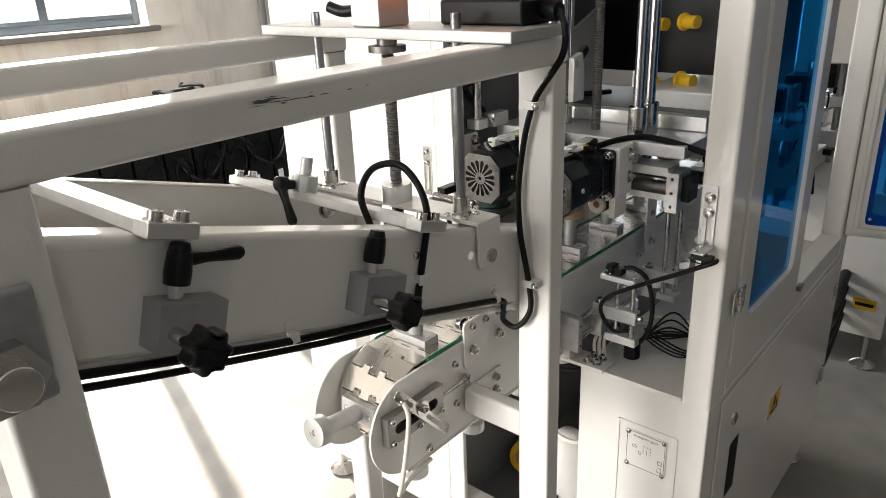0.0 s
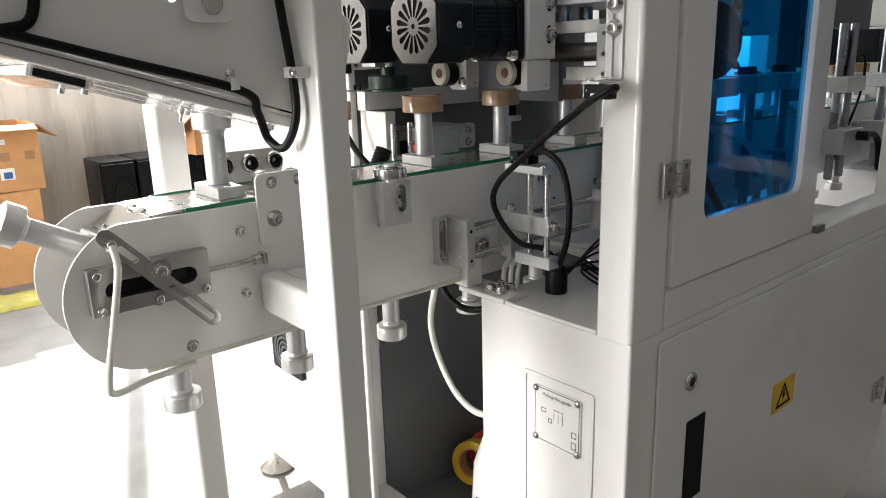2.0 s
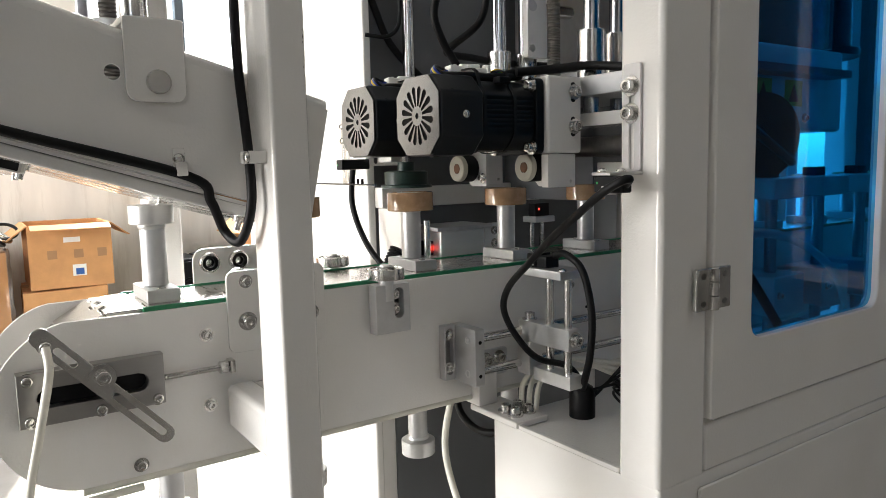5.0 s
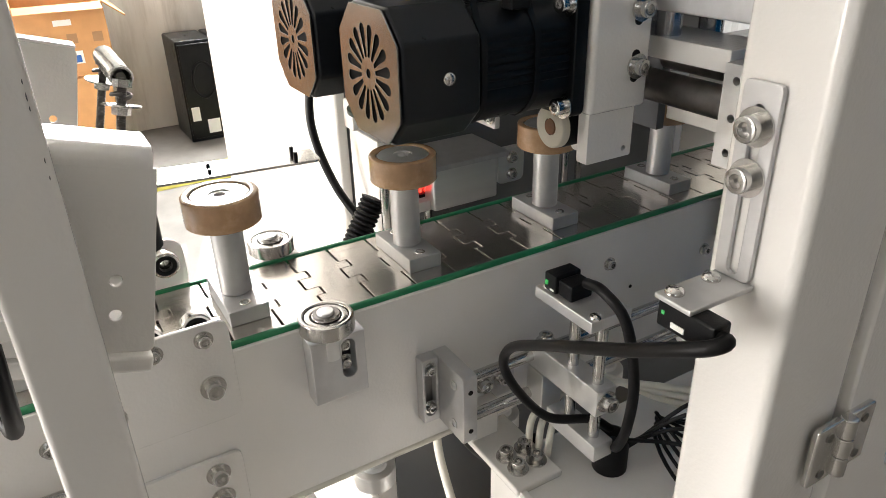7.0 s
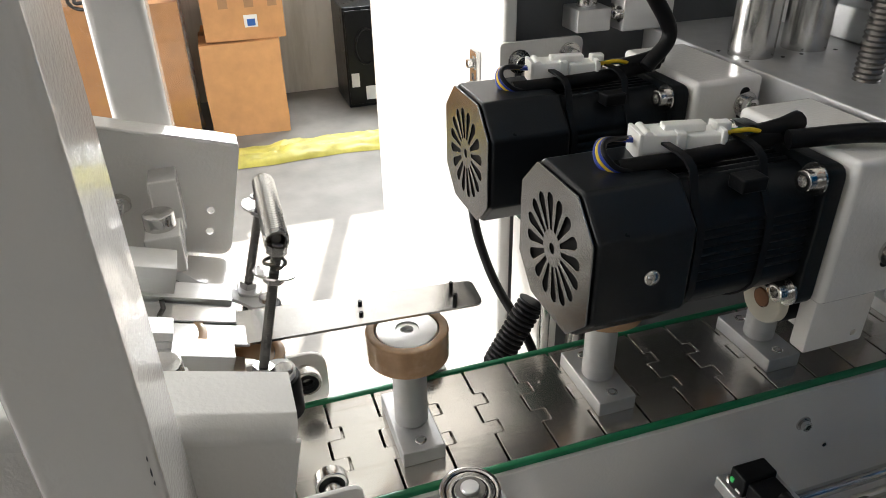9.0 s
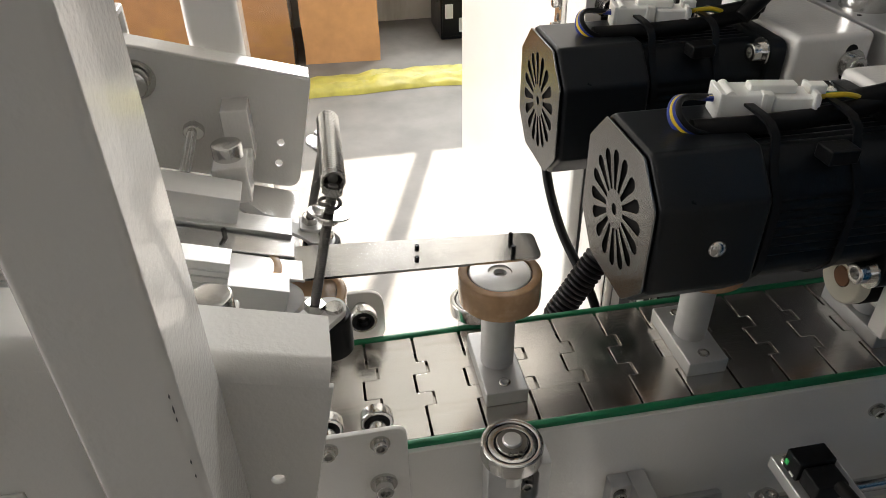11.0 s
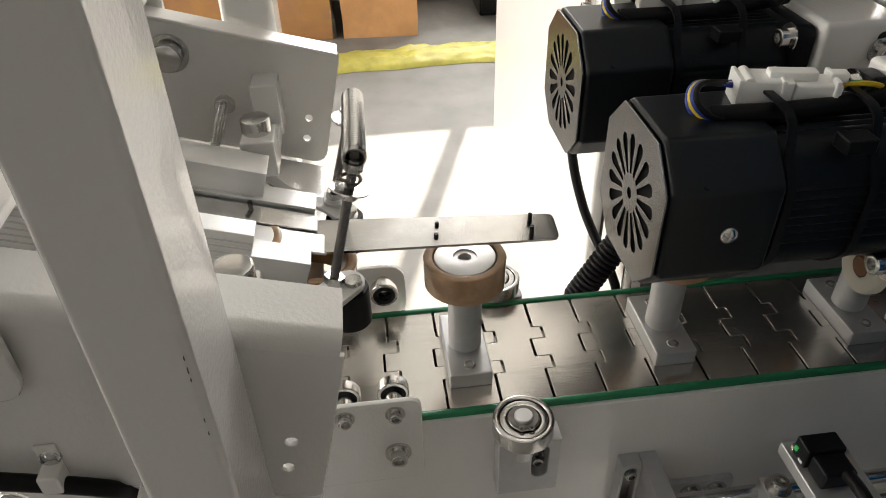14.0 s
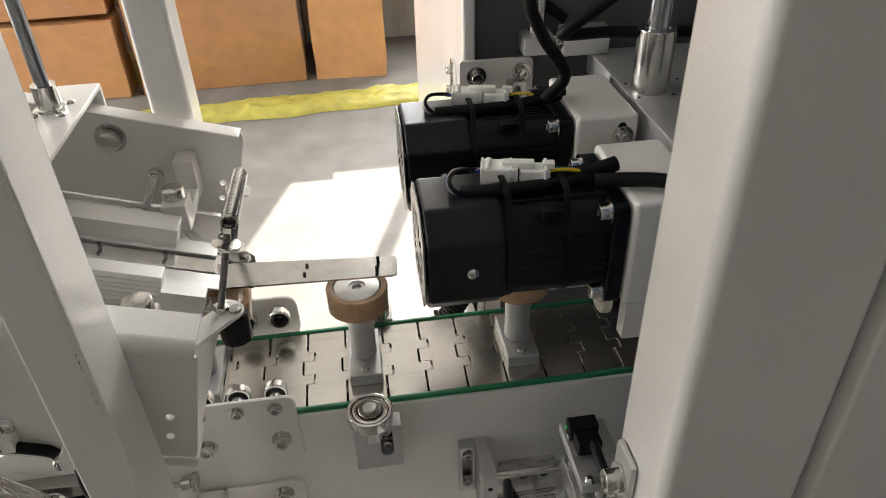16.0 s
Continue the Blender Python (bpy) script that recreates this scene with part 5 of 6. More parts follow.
part("end_block", sheet([(-0.500, 0.936), (-0.478, 0.936), (-0.478, 1.009), (-0.500, 1.009)], [circle(-0.4895, z, 0.003, 12) for z in (0.947, 0.972, 0.998)], 0.055, "y", 1.186), ALU, su)
part("insert", lathe([(0, 0), (0.013, 0), (0.013, 0.0006), (0, 0.0006)], (-0.4778, 1.213, 0.985), (1, 0, 0)), STEEL, su)
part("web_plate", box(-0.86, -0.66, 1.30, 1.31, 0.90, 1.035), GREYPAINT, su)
part("cross_rail", box(-0.60, -0.478, 1.245, 1.30, 0.936, 0.955, 0.001), ALU, su)
part("stopper", box(-0.478, -0.462, 1.20, 1.24, 0.955, 1.0, 0.002), BLACK, su)
# side guide stand at the rear of the chain
gs = thing("guide_stand", "slim aluminium stand with rods beside the chain", "stand", "stands by the chain")
for x, y in ((-0.539, 1.302), (-0.522, 1.322)):
    part("rod", rod((x, y, 0.71), (x, y, 0.93), 0.005), STEEL, gs)
part("clamp", box(-0.550, -0.512, 1.296, 1.33, 0.706, 0.720, 0.001), ALU, gs)
part("clamp", box(-0.550, -0.512, 1.296, 1.33, 0.905, 0.920, 0.001), ALU, gs)
part("plate", sheet(rounded([(1.357, 0.772), (1.402, 0.772), (1.402, 0.93), (1.357, 0.93)], 0.006, 3), [], 0.004, "x", -0.612), ALU, gs)
screw(gs, (-0.608, 1.381, 0.795), "x", SCREWBIG)
screw(gs, (-0.608, 1.381, 0.86))

# far side of the chain
fr = thing("far_rail", "white steel rail on brackets beyond the chain", "rail")
part("rail", box(-0.868, -0.845, 1.055, 1.62, 0.895, 0.926, 0.002), WHITE, fr)
part("bracket", box(-0.868, -0.80, 1.06, 1.08, 0.66, 0.895, 0.002), WHITE, fr)
part("bracket", box(-0.868, -0.80, 1.58, 1.60, 0.66, 0.895, 0.002), WHITE, fr)
gb = thing("gear_block", "aluminium gear block with two socket screws beyond the chain", "block")
part("body", box(-0.835, -0.775, 1.110, 1.190, 0.815, 0.862, 0.003), ALU, gb)
part("cover", box(-0.842, -0.768, 1.10, 1.20, 0.862, 0.868, 0.001), ALU_SATIN, gb)
part("ear", sheet(rounded([(1.190, 0.828), (1.225, 0.828), (1.225, 0.868), (1.190, 0.868)], 0.008, 4), [], 0.008, "x", -0.783, 0.001), ALU, gb)
for z in (0.838, 0.857):
    screw(gb, (-0.775, 1.208, z))
part("pillar", box(-0.83, -0.78, 1.13, 1.17, 0.66, 0.815), GREYPAINT, gb)
ps = thing("rod_stand", "pair of slim steel rods in an aluminium foot beyond the chain", "stand", "stands by the chain")
for y in (1.050, 1.082):
    part("rod", rod((-0.768, y, 0.66), (-0.768, y, 0.880), 0.0045), STEEL, ps)
part("clamp", box(-0.776, -0.760, 1.040, 1.092, 0.70, 0.715, 0.001), ALU, ps)
rs = thing("photo_sensor", "black photo sensor with a lit red lamp", "sensor", "photo sensors by the chain")
part("sensor", box(-0.768, -0.752, 1.270, 1.300, 0.875, 0.895, 0.0015), BLACK, rs)
part("lamp", lathe([(0, 0), (0.0018, 0), (0.0014, 0.001), (0, 0.0015)], (-0.752, 1.278, 0.886), (1, 0, 0), 12), LEDRED, rs, "lit red lamp")
part("foot", box(-0.775, -0.745, 1.265, 1.305, 0.866, 0.875, 0.001), ALU, rs)
for y in (1.275, 1.295):
    part("rod", rod((-0.765, y, 0.70), (-0.765, y, 0.866), 0.004), STEEL, rs)
gp = thing("pulley", "dark green toothed pulley under the motor", "pulley")
part("pulley", lathe([(0, 0), (0.036, 0), (0.036, 0.004), (0.031, 0.005), (0.031, 0.022), (0.026, 0.024), (0.012, 0.024), (0.012, 0.036), (0, 0.036)], (-0.800, 1.070, 0.926), seg=40), material("dark_green_plastic", (0.006, 0.03, 0.022), 0.4, 0, 30, 0.1, 0.05), gp)
part("shaft", rod((-0.800, 1.070, 0.96), (-0.800, 1.070, 1.0), 0.008), STEEL, gp)
part("lug", box(-0.835, -0.80, 1.045, 1.075, 0.962, 0.985, 0.002), ALU, gp)
stand = thing("column_bracket", "white angled bracket with hexagon screws on the far column", "bracket")
part("plate", sheet(rounded([(1.046, 0.958), (1.126, 0.958), (1.126, 1.055), (1.046, 1.055)], [0.003, 0.003, 0.007, 0.004], 4), [slot(1.064, 1.003, 0.084, 0.008, math.pi / 2)], 0.004, "x", -0.8795, 0.0006), WHITE, stand)
for y, z in ((1.064, 1.038), (1.064, 1.014), (1.113, 1.040)):
    part("washer", lathe([(0, 0), (0.0105, 0), (0.0105, 0.0015), (0, 0.0015)], (-0.8755, y, z), (1, 0, 0)), STEEL, stand)
    screw(stand, (-0.874, y, z), "x", SCREWBIG)
lug = part("sensor_lug", sheet(rounded([(1.096, 1.012), (1.116, 1.012), (1.116, 1.034), (1.096, 1.034)], 0.002, 2), [slot(1.106, 1.023, 0.013, 0.006, math.pi / 2)], 0.012, "x", -0.872, 0.0006), STEEL, stand, "bent steel lug", pose(0, 0, 0, 0, 0, 0))
part("side_plate", sheet(rounded([(-0.956, 0.93), (-0.937, 0.93), (-0.937, 1.032), (-0.956, 1.032)], 0.003, 2), [slot(-0.9465, 0.975, 0.07, 0.006, math.pi / 2)], 0.0045, "y", 1.0472, 0.0005), STEEL, stand, "slotted steel angle")
for z in (0.998, 1.02):
    screw(stand, (-0.9465, 1.0472, z), "-y")
tb = thing("column_bracket", "white bracket plate high on the far column with two screws", "bracket")
part("plate", sheet(rounded([(1.028, 1.226), (1.092, 1.226), (1.092, 1.330), (1.028, 1.330)], 0.004, 3), [], 0.004, "x", -0.8795, 0.0006), WHITE, tb)
for z in (1.241, 1.264):
    part("washer", lathe([(0, 0), (0.0095, 0), (0.0095, 0.0015), (0, 0.0015)], (-0.8755, 1.047, z), (1, 0, 0)), STEEL, tb)
    screw(tb, (-0.874, 1.047, z), "x", SCREWBIG)
ts = thing("mark_sensor", "beige box sensor with a plug on the far column", "sensor", "photo sensors by the chain")
part("case", box(-0.8755, -0.855, 1.086, 1.122, 1.250, 1.330, 0.002), CREAM, ts)
part("label", box(-0.855, -0.8544, 1.091, 1.117, 1.262, 1.30), LABELM, ts)
for k in range(3):
    part("print_bar", box(-0.8544, -0.854, 1.094, 1.114, 1.268 + 0.01 * k, 1.271 + 0.01 * k), PRINT_SHADE, ts)
part("plug", lathe([(0, 0), (0.005, 0), (0.008, 0.012), (0.008, 0.028), (0, 0.028)], (-0.865, 1.106, 1.2225), seg=16), BLACK, ts, "black plug")
c = thing("sensor_cable", "thin black cable below the beige sensor", "cable", "black cables")
part("cable", tube([(-0.865, 1.106, 1.224), (-0.865, 1.107, 1.19), (-0.866, 1.103, 1.162), (-0.87, 1.085, 1.148), (-0.88, 1.055, 1.15)], 0.0032, 8), RUBBER, c)
cg = thing("guide_column", "dark steel guide column before the inner panel", "column")
part("rod", rod((-0.878, 1.128, 1.061), (-0.878, 1.128, 2.045), 0.009), STEEL, cg)
part("foot", box(-0.892, -0.862, 1.112, 1.144, 1.0605, 1.080, 0.001), ALU, cg)
c = thing("column_hose", "thick black hose behind the far column", "hose", "black cables")
part("hose", tube([(-0.892, 1.070, 1.215), (-0.886, 1.077, 1.188), (-0.882, 1.092, 1.150), (-0.884, 1.118, 1.122), (-0.886, 1.16, 1.09)], 0.0058, 10), RUBBER, c)
dm = thing("counter_display", "black counter with red digits on a white block and rods", "display", "photo sensors by the chain")
part("case", box(-0.815, -0.795, 1.096, 1.124, 0.8255, 0.847, 0.0015), BLACK, dm)
part("screen", box(-0.7952, -0.7945, 1.0985, 1.1215, 0.830, 0.8425), RED, dm, "dark red display window")
for k in range(3):
    part("digit", box(-0.7946, -0.7941, 1.102 + 0.0065 * k, 1.106 + 0.0065 * k, 0.833, 0.8395), LEDRED, dm)
part("block", box(-0.825, -0.785, 1.085, 1.13, 0.814, 0.8255, 0.001), WHITE, dm)
for y in (1.098, 1.118):
    part("rod", rod((-0.805, y, 0.66), (-0.805, y, 0.814), 0.005), STEEL, dm)
ph = thing("photo_sensor", "small black sensor with a green light on the column", "sensor", "photo sensors by the chain")
part("sensor", box(-0.881, -0.862, 1.000, 1.046, 0.953, 0.968, 0.002), BLACK, ph)
part("lens", box(-0.876, -0.874, 0.9995, 1.0005, 0.959, 0.961), LEDGREEN, ph)
c = thing("column_cable", "black cable hanging down the far column", "cable", "black cables")
part("cable", tube([(-0.885, 1.03, 0.96), (-0.872, 1.02, 0.90), (-0.845, 1.03, 0.84), (-0.80, 1.05, 0.79), (-0.77, 1.06, 0.74), (-0.76, 1.08, 0.66)], 0.0045, 10), RUBBER, c)
c = thing("corrugated_conduit", "black corrugated conduit behind the chain", "conduit")
prof = []
for i in range(52):
    prof += [(0.011, i * 0.005), (0.013, i * 0.005 + 0.0018), (0.013, i * 0.005 + 0.0032)]
part("conduit", lathe([(0, 0)] + prof[:100] + [(0, 0.166)], (-0.79, 1.000, 0.62), (0.0, 0.09, 1), 18), RUBBER, c)
part("bent_conduit", lathe([(0, 0)] + prof[:42] + [(0, 0.07)], (-0.79, 1.014, 0.781), (-0.05, 0.52, 0.85), 18), RUBBER, c)
up = thing("upper_unit", "grey inner plate with holes and a round spool shaft", "plate")
part("plate", sheet(rounded([(-0.87, 1.062), (-0.79, 1.062), (-0.79, 1.45), (-0.87, 1.45)], 0.004, 2), [circle(x, z, 0.006, 14) for x in (-0.848, -0.815) for z in (1.10, 1.135, 1.30, 1.335)], 0.012, "y", 1.335), ALU_SATIN, up)
part("side_cheek", sheet(rounded([(1.231, 1.108), (1.272, 1.108), (1.272, 1.160), (1.264, 1.200), (1.231, 1.192)], 0.002, 2), [circle(1.240, 1.121, 0.0055, 14)], 0.012, "x", -0.732, 0.0008), LABELM, up, "pale drilled bearing block")
part("bearing_face", lathe([(0, 0), (0.008, 0), (0.008, 0.0006), (0, 0.0006)], (-0.7198, 1.240, 1.180), (1, 0, 0), 20), ALU_SATIN, up)
part("shaft", rod((-0.735, 1.262, 1.178), (-0.775, 1.365, 1.192), 0.010), STEEL, up)
part("grey_plate", sheet(rounded([(1.345, 1.085), (1.485, 1.085), (1.485, 1.277), (1.345, 1.225)], 0.003, 2), [circle(1.478, 1.14, 0.004, 12)], 0.008, "x", -0.808, 0.0008), ALU_SATIN, up)
part("shelf", box(-0.86, -0.46, 1.36, 1.62, 1.068, 1.078), GREYPAINT, up)
# added black sheet hides the bright view behind and stands for dark machinery
part("backing", box(-0.895, -0.50, 1.630, 1.640, 1.115, 2.045), BLACK, up, "black sheet added for the dark inside of the machine")
for k, (x, z) in enumerate(((-0.691, 1.235), (-0.625, 1.24), (-0.705, 1.115), (-0.624, 1.122))):
    sp = thing("yellow_spool", "yellow and black film spool inside the machine", "spool", "spools inside the machine")
    part("rim", lathe([(0, 0), (0.016, 0), (0.018, 0.003), (0.018, 0.009), (0.013, 0.012), (0.013, 0.04), (0, 0.04)], (x, 1.50, z), (0.6, -0.2, 0), 28), YELLOW, sp)
    part("core", lathe([(0, 0), (0.010, 0), (0.010, 0.004), (0, 0.004)], (x + 0.03, 1.49, z), (0.6, -0.2, 0), 20), BLACK, sp)
bl = thing("film_reel", "large black reel inside the machine", "reel")
part("reel", lathe([(0, 0), (0.075, 0), (0.075, 0.012), (0.062, 0.014), (0.062, 0.13), (0.075, 0.132), (0.075, 0.144), (0, 0.144)], (-0.60, 1.76, 1.12), (0, 0, 1), 40), BLACK, bl)

# seen through the blue window
for k, y in enumerate((1.60, 1.74, 1.88)):
    u_ = thing("clamp_unit", "aluminium clamp unit beside the chain inside the housing", "clamp unit", "clamp units inside the housing")
    part("clamp", box(-0.600, -0.53, y - 0.045, y + 0.04, 0.712, 0.775, 0.003), ALU_SATIN, u_)
    part("mount", box(XN, -0.6005, y - 0.025, y + 0.025, 0.72, 0.768, 0.002), ALU, u_)
    part("rod", rod((-0.565, y, 0.665), (-0.565, y, 0.893), 0.009), RODGREY, u_)
    part("upper_block", box(-0.60, -0.53, y - 0.05, y + 0.03, 0.8935, 0.925, 0.002), ALU_SATIN, u_)
    part("guide_bar", box(-0.735, -0.6005, y - 0.04, y + 0.02, 0.900, 0.918, 0.002), (ALU, ALU_SATIN)[k % 2], u_)
    screw(u_, (-0.53, y - 0.03, 0.745))
    part("sensor", box(-0.59, -0.565, y - 0.01, y + 0.02, 0.925, 0.940, 0.002), BLACK, u_)
sb = thing("sealing_head", "pale grey housing with yellow warning labels", "housing")
part("body", box(-0.68, -0.495, 1.42, 1.665, 0.994, 1.112, 0.005), LABELM, sb)
for y in (1.475, 1.56):
    screw(sb, (-0.495, y, 1.012))
for y, w in ((1.432, 0.042), (1.507, 0.044)):
    st = part("warning_label", box(-0.4948, -0.494, y, y + w, 1.028, 1.064), YELLOW, sb, "yellow warning label")
    part("mark", sheet([(y + 0.009, 1.034), (y + w - 0.009, 1.034), (y + w / 2, 1.059)], [], 0.0006, "x", -0.494), PRINT_SHADE, st)
c = thing("air_hose", "milky air hose curving inside the housing", "hose", "milky hoses")
part("hose", tube([(-0.47, 1.28, 0.858), (-0.455, 1.366, 0.861), (-0.45, 1.435, 0.853), (-0.45, 1.513, 0.826), (-0.45, 1.582, 0.781), (-0.45, 1.615, 0.717), (-0.45, 1.62, 0.655)], 0.006, 8), TUBE, c)
c = thing("window_cable", "black cable behind the blue window", "cable", "black cables")
part("cable", tube([(-0.41, 1.225, 0.90), (-0.402, 1.25, 0.86), (-0.40, 1.283, 0.821), (-0.40, 1.322, 0.78), (-0.40, 1.357, 0.74), (-0.40, 1.40, 0.672)], 0.0058, 8), RUBBER, c)
fan_g = thing("axial_fan", "dark round fan on the inner wall", "fan")
part("fan", lathe([(0, 0), (0.05, 0), (0.055, 0.01), (0.055, 0.03), (0, 0.03)], (-0.49, 1.418, 0.985), (1, -0.3, 0), 36), BLACK, fan_g)

# ---- machine outside ----
lb = part("corner_bracket", sheet(rounded([(-0.3785, 0.946), (-0.3585, 0.946), (-0.3585, 1.042), (-0.3785, 1.042)], 0.003, 2), [slot(-0.3685, 0.99, 0.084, 0.0062, math.pi / 2)], 0.003, "y", 1.0445, 0.0006), ALU_SATIN, machine, "slotted steel angle bracket")
part("bracket_foot", box(-0.3785, -0.3565, 1.004, 1.0474, 0.943, 0.946, 0.0008), ALU_SATIN, lb)
for z in (0.998, 1.022):
    part("washer", lathe([(0, 0), (0.0092, 0), (0.0092, 0.0014), (0, 0.0014)], (-0.3685, 1.0446, z), (0, -1, 0)), STEEL, lb)
    screw(lb, (-0.3685, 1.0445, z), "-y", SCREWBIG)
for y in (1.011, 1.036):
    screw(lb, (-0.3725, y, 0.946), "z", PANHEAD)
ps = thing("photo_sensor", "black photo sensor with green lamp under a steel bracket", "sensor", "photo sensors by the chain")
part("sensor", box(-0.3775, -0.344, 1.006, 1.018, 0.928, 0.9428, 0.0015), BLACK, ps)
part("lens", box(-0.3742, -0.3726, 1.0054, 1.0064, 0.9358, 0.9376), LEDGREEN, ps, "lit green sensor window")
part("print_bar", box(-0.368, -0.360, 1.0055, 1.0061, 0.931, 0.934), CLEARWHITE, ps)


def hinge(parent, x, y, z):
    h = part("hinge", box(x, x + 0.005, y - 0.026, y - 0.003, z - 0.020, z + 0.020, 0.0015), STEEL, parent, "steel leaf hinge")
    part("leaf", box(x, x + 0.005, y + 0.003, y + 0.026, z - 0.020, z + 0.020, 0.0015), STEEL, h)
    for z0, z1 in ((-0.020, -0.007), (-0.0065, 0.0065), (0.007, 0.020)):
        part("knuckle", rod((x + 0.005, y, z + z0), (x + 0.005, y, z + z1), 0.0048, 16), STEEL, h)
    for dy in (-0.016, 0.016):
        for dz in (-0.013, 0.013):
            part("rivet", lathe([(0, 0), (0.003, 0), (0.003, 0.0006), (0, 0.0006)], (x + 0.005, y + dy, z + dz), (1, 0, 0), 12), DARKSTEEL, h)


hinge(machine, -0.3338, 1.115, 0.835)
hinge(machine, -0.3338, 1.115, 1.45)
hinge(machine, -0.3325, 1.885, 0.555)
hinge(machine, -0.3325, 1.885, 0.315)
part("label_recess", sheet(rounded([(-0.501, 0.16), (-0.384, 0.16), (-0.384, 0.573), (-0.501, 0.573)], 0.006, 3), [rounded([(-0.496, 0.165), (-0.389, 0.165), (-0.389, 0.568), (-0.496, 0.568)], 0.006, 3)], 0.0025, "y", 1.0478, 0.0008), WHITE, machine)
lab = part("guide_label", sheet(rounded([(-0.4815, 0.478), (-0.4035, 0.478), (-0.4035, 0.5575), (-0.4815, 0.5575)], 0.003, 3), [], 0.0015, "y", 1.0478), LABELM, machine, "white instruction plate with drawn diagram")
fm = sheet([(-0.4795, 0.48), (-0.4055, 0.48), (-0.4055, 0.5555), (-0.4795, 0.5555)], [[(-0.4787, 0.4808), (-0.4063, 0.4808), (-0.4063, 0.5547), (-0.4787, 0.5547)]], 0.0004, "y", 1.0475)
part("border", fm, PRINT_SHADE, lab)
cv = bpy.data.curves.new("lettering", "FONT")
cv.body, cv.size, cv.align_x, cv.extrude = "Pulling film guide", 0.0070, "CENTER", 0.0001
txt = new("lettering", cv)
txt.data.materials.append(GREYPAINT)
txt.parent = lab
txt.matrix_basis = pose(-0.4425, 1.0473, 0.5455, 90, 0, 0)
for x, z in ((-0.477, 0.4825), (-0.408, 0.4825), (-0.477, 0.553), (-0.408, 0.553)):
    screw(lab, (x, 1.0478, z), "-y", PANHEAD)
for x, z, w, h in ((-0.468, 0.522, 0.008, 0.006), (-0.456, 0.510, 0.006, 0.006), (-0.447, 0.530, 0.003, 0.0012), (-0.441, 0.530, 0.003, 0.0012), (-0.435, 0.530, 0.003, 0.0012), (-0.447, 0.514, 0.0006, 0.012), (-0.440, 0.514, 0.0006, 0.012), (-0.433, 0.514, 0.0006, 0.012), (-0.418, 0.503, 0.008, 0.008), (-0.418, 0.487, 0.008, 0.010)):
    part("print_frame", sheet([(x, z), (x + w, z), (x + w, z + h), (x, z + h)], [] if min(w, h) < 0.003 else [[(x + 0.0007, z + 0.0007), (x + w - 0.0007, z + 0.0007), (x + w - 0.0007, z + h - 0.0007), (x + 0.0007, z + h - 0.0007)]], 0.0004, "y", 1.0475), PRINT_SHADE, lab)
lk = part("lock", lathe([(0, 0), (0.0125, 0), (0.0125, 0.002), (0.011, 0.004), (0.0075, 0.0045), (0.0065, 0.003), (0, 0.003)], (-0.3325, 1.176, 0.568), (1, 0, 0), 32), STEEL, machine, "round steel cam lock")
part("lock_core", lathe([(0, 0.0005), (0.006, 0.0005), (0.006, 0.0015), (0, 0.0015)], (-0.3295, 1.176, 0.568), (1, 0, 0), 20), BLACK, lk)
part("vent_slot", sheet(rounded([(1.174, 0.388), (1.220, 0.388), (1.220, 0.510), (1.174, 0.510)], 0.002, 2), [], 0.0008, "x", -0.3326), PRINT_SHADE, machine, "black air vent")
wl = part("warning_label", sheet([(1.42, 0.428), (1.494, 0.428), (1.494, 0.478), (1.42, 0.478)], [], 0.0008, "x", -0.3326), YELLOW, machine, "yellow electric shock warning label")
part("triangle", sheet([(1.432, 0.434), (1.482, 0.434), (1.457, 0.474)], [[(1.439, 0.438), (1.475, 0.438), (1.457, 0.467)]], 0.0004, "x", -0.3317), PRINT_SHADE, wl)
part("bolt_mark", sheet([(1.457, 0.462), (1.451, 0.450), (1.456, 0.450), (1.454, 0.440), (1.463, 0.454), (1.458, 0.454), (1.461, 0.462)], [], 0.0004, "x", -0.3317), PRINT_SHADE, wl)
part("latch", box(-0.3368, -0.326, 1.508, 1.532, 0.700, 0.712, 0.002), DARKSTEEL, machine)
part("corner_plate", box(-0.625, -0.535, 1.046, 1.095, 0.652, 0.660, 0.002), WHITE, machine)
part("conveyor_arm", box(-0.640, -0.605, 1.046, 1.075, 0.660, 0.700, 0.002), WHITE, machine)
for x, y in ((-0.574, 1.062), (-0.556, 1.062), (-0.574, 1.082), (-0.556, 1.082)):
    part("washer", lathe([(0, 0), (0.0095, 0), (0.0095, 0.0015), (0, 0.0015)], (x, y, 0.660)), STEEL, machine)
    screw(machine, (x, y, 0.6612), "z", SCREWBIG)
part("table_lip", box(-0.584, -0.386, 1.049, 1.056, 0.652, 0.657, 0.001), WHITE, machine)


def foot(x, y, z, parent):
    f_ = part("levelling_foot", lathe([(0, 0), (0.040, 0), (0.042, 0.006), (0.030, 0.016), (0.014, 0.022), (0.009, 0.026), (0.009, z), (0, z)], (x, y, 0), seg=32), STEEL, parent, "steel levelling foot")
    part("nut", lathe([(0, 0), (0.015, 0), (0.015, 0.012), (0, 0.012)], (x, y, z - 0.022), (0, 0, 1), 6), STEEL, f_)


for x, y, z in ((-0.39, 1.92, 0.155), (-0.39, 1.12, 0.105), (-0.86, 1.92, 0.105), (-1.38, 1.10, 0.105), (-1.38, 1.92, 0.105)):
    foot(x, y, z, machine)
gr = thing("vent_grille", "black square fan grille with rings on the far cabinet", "grille")
part("plate", sheet(rounded([(-1.225, 0.345), (-1.105, 0.345), (-1.105, 0.435), (-1.225, 0.435)], 0.006, 3), [], 0.008, "y", 1.043), BLACK, gr)
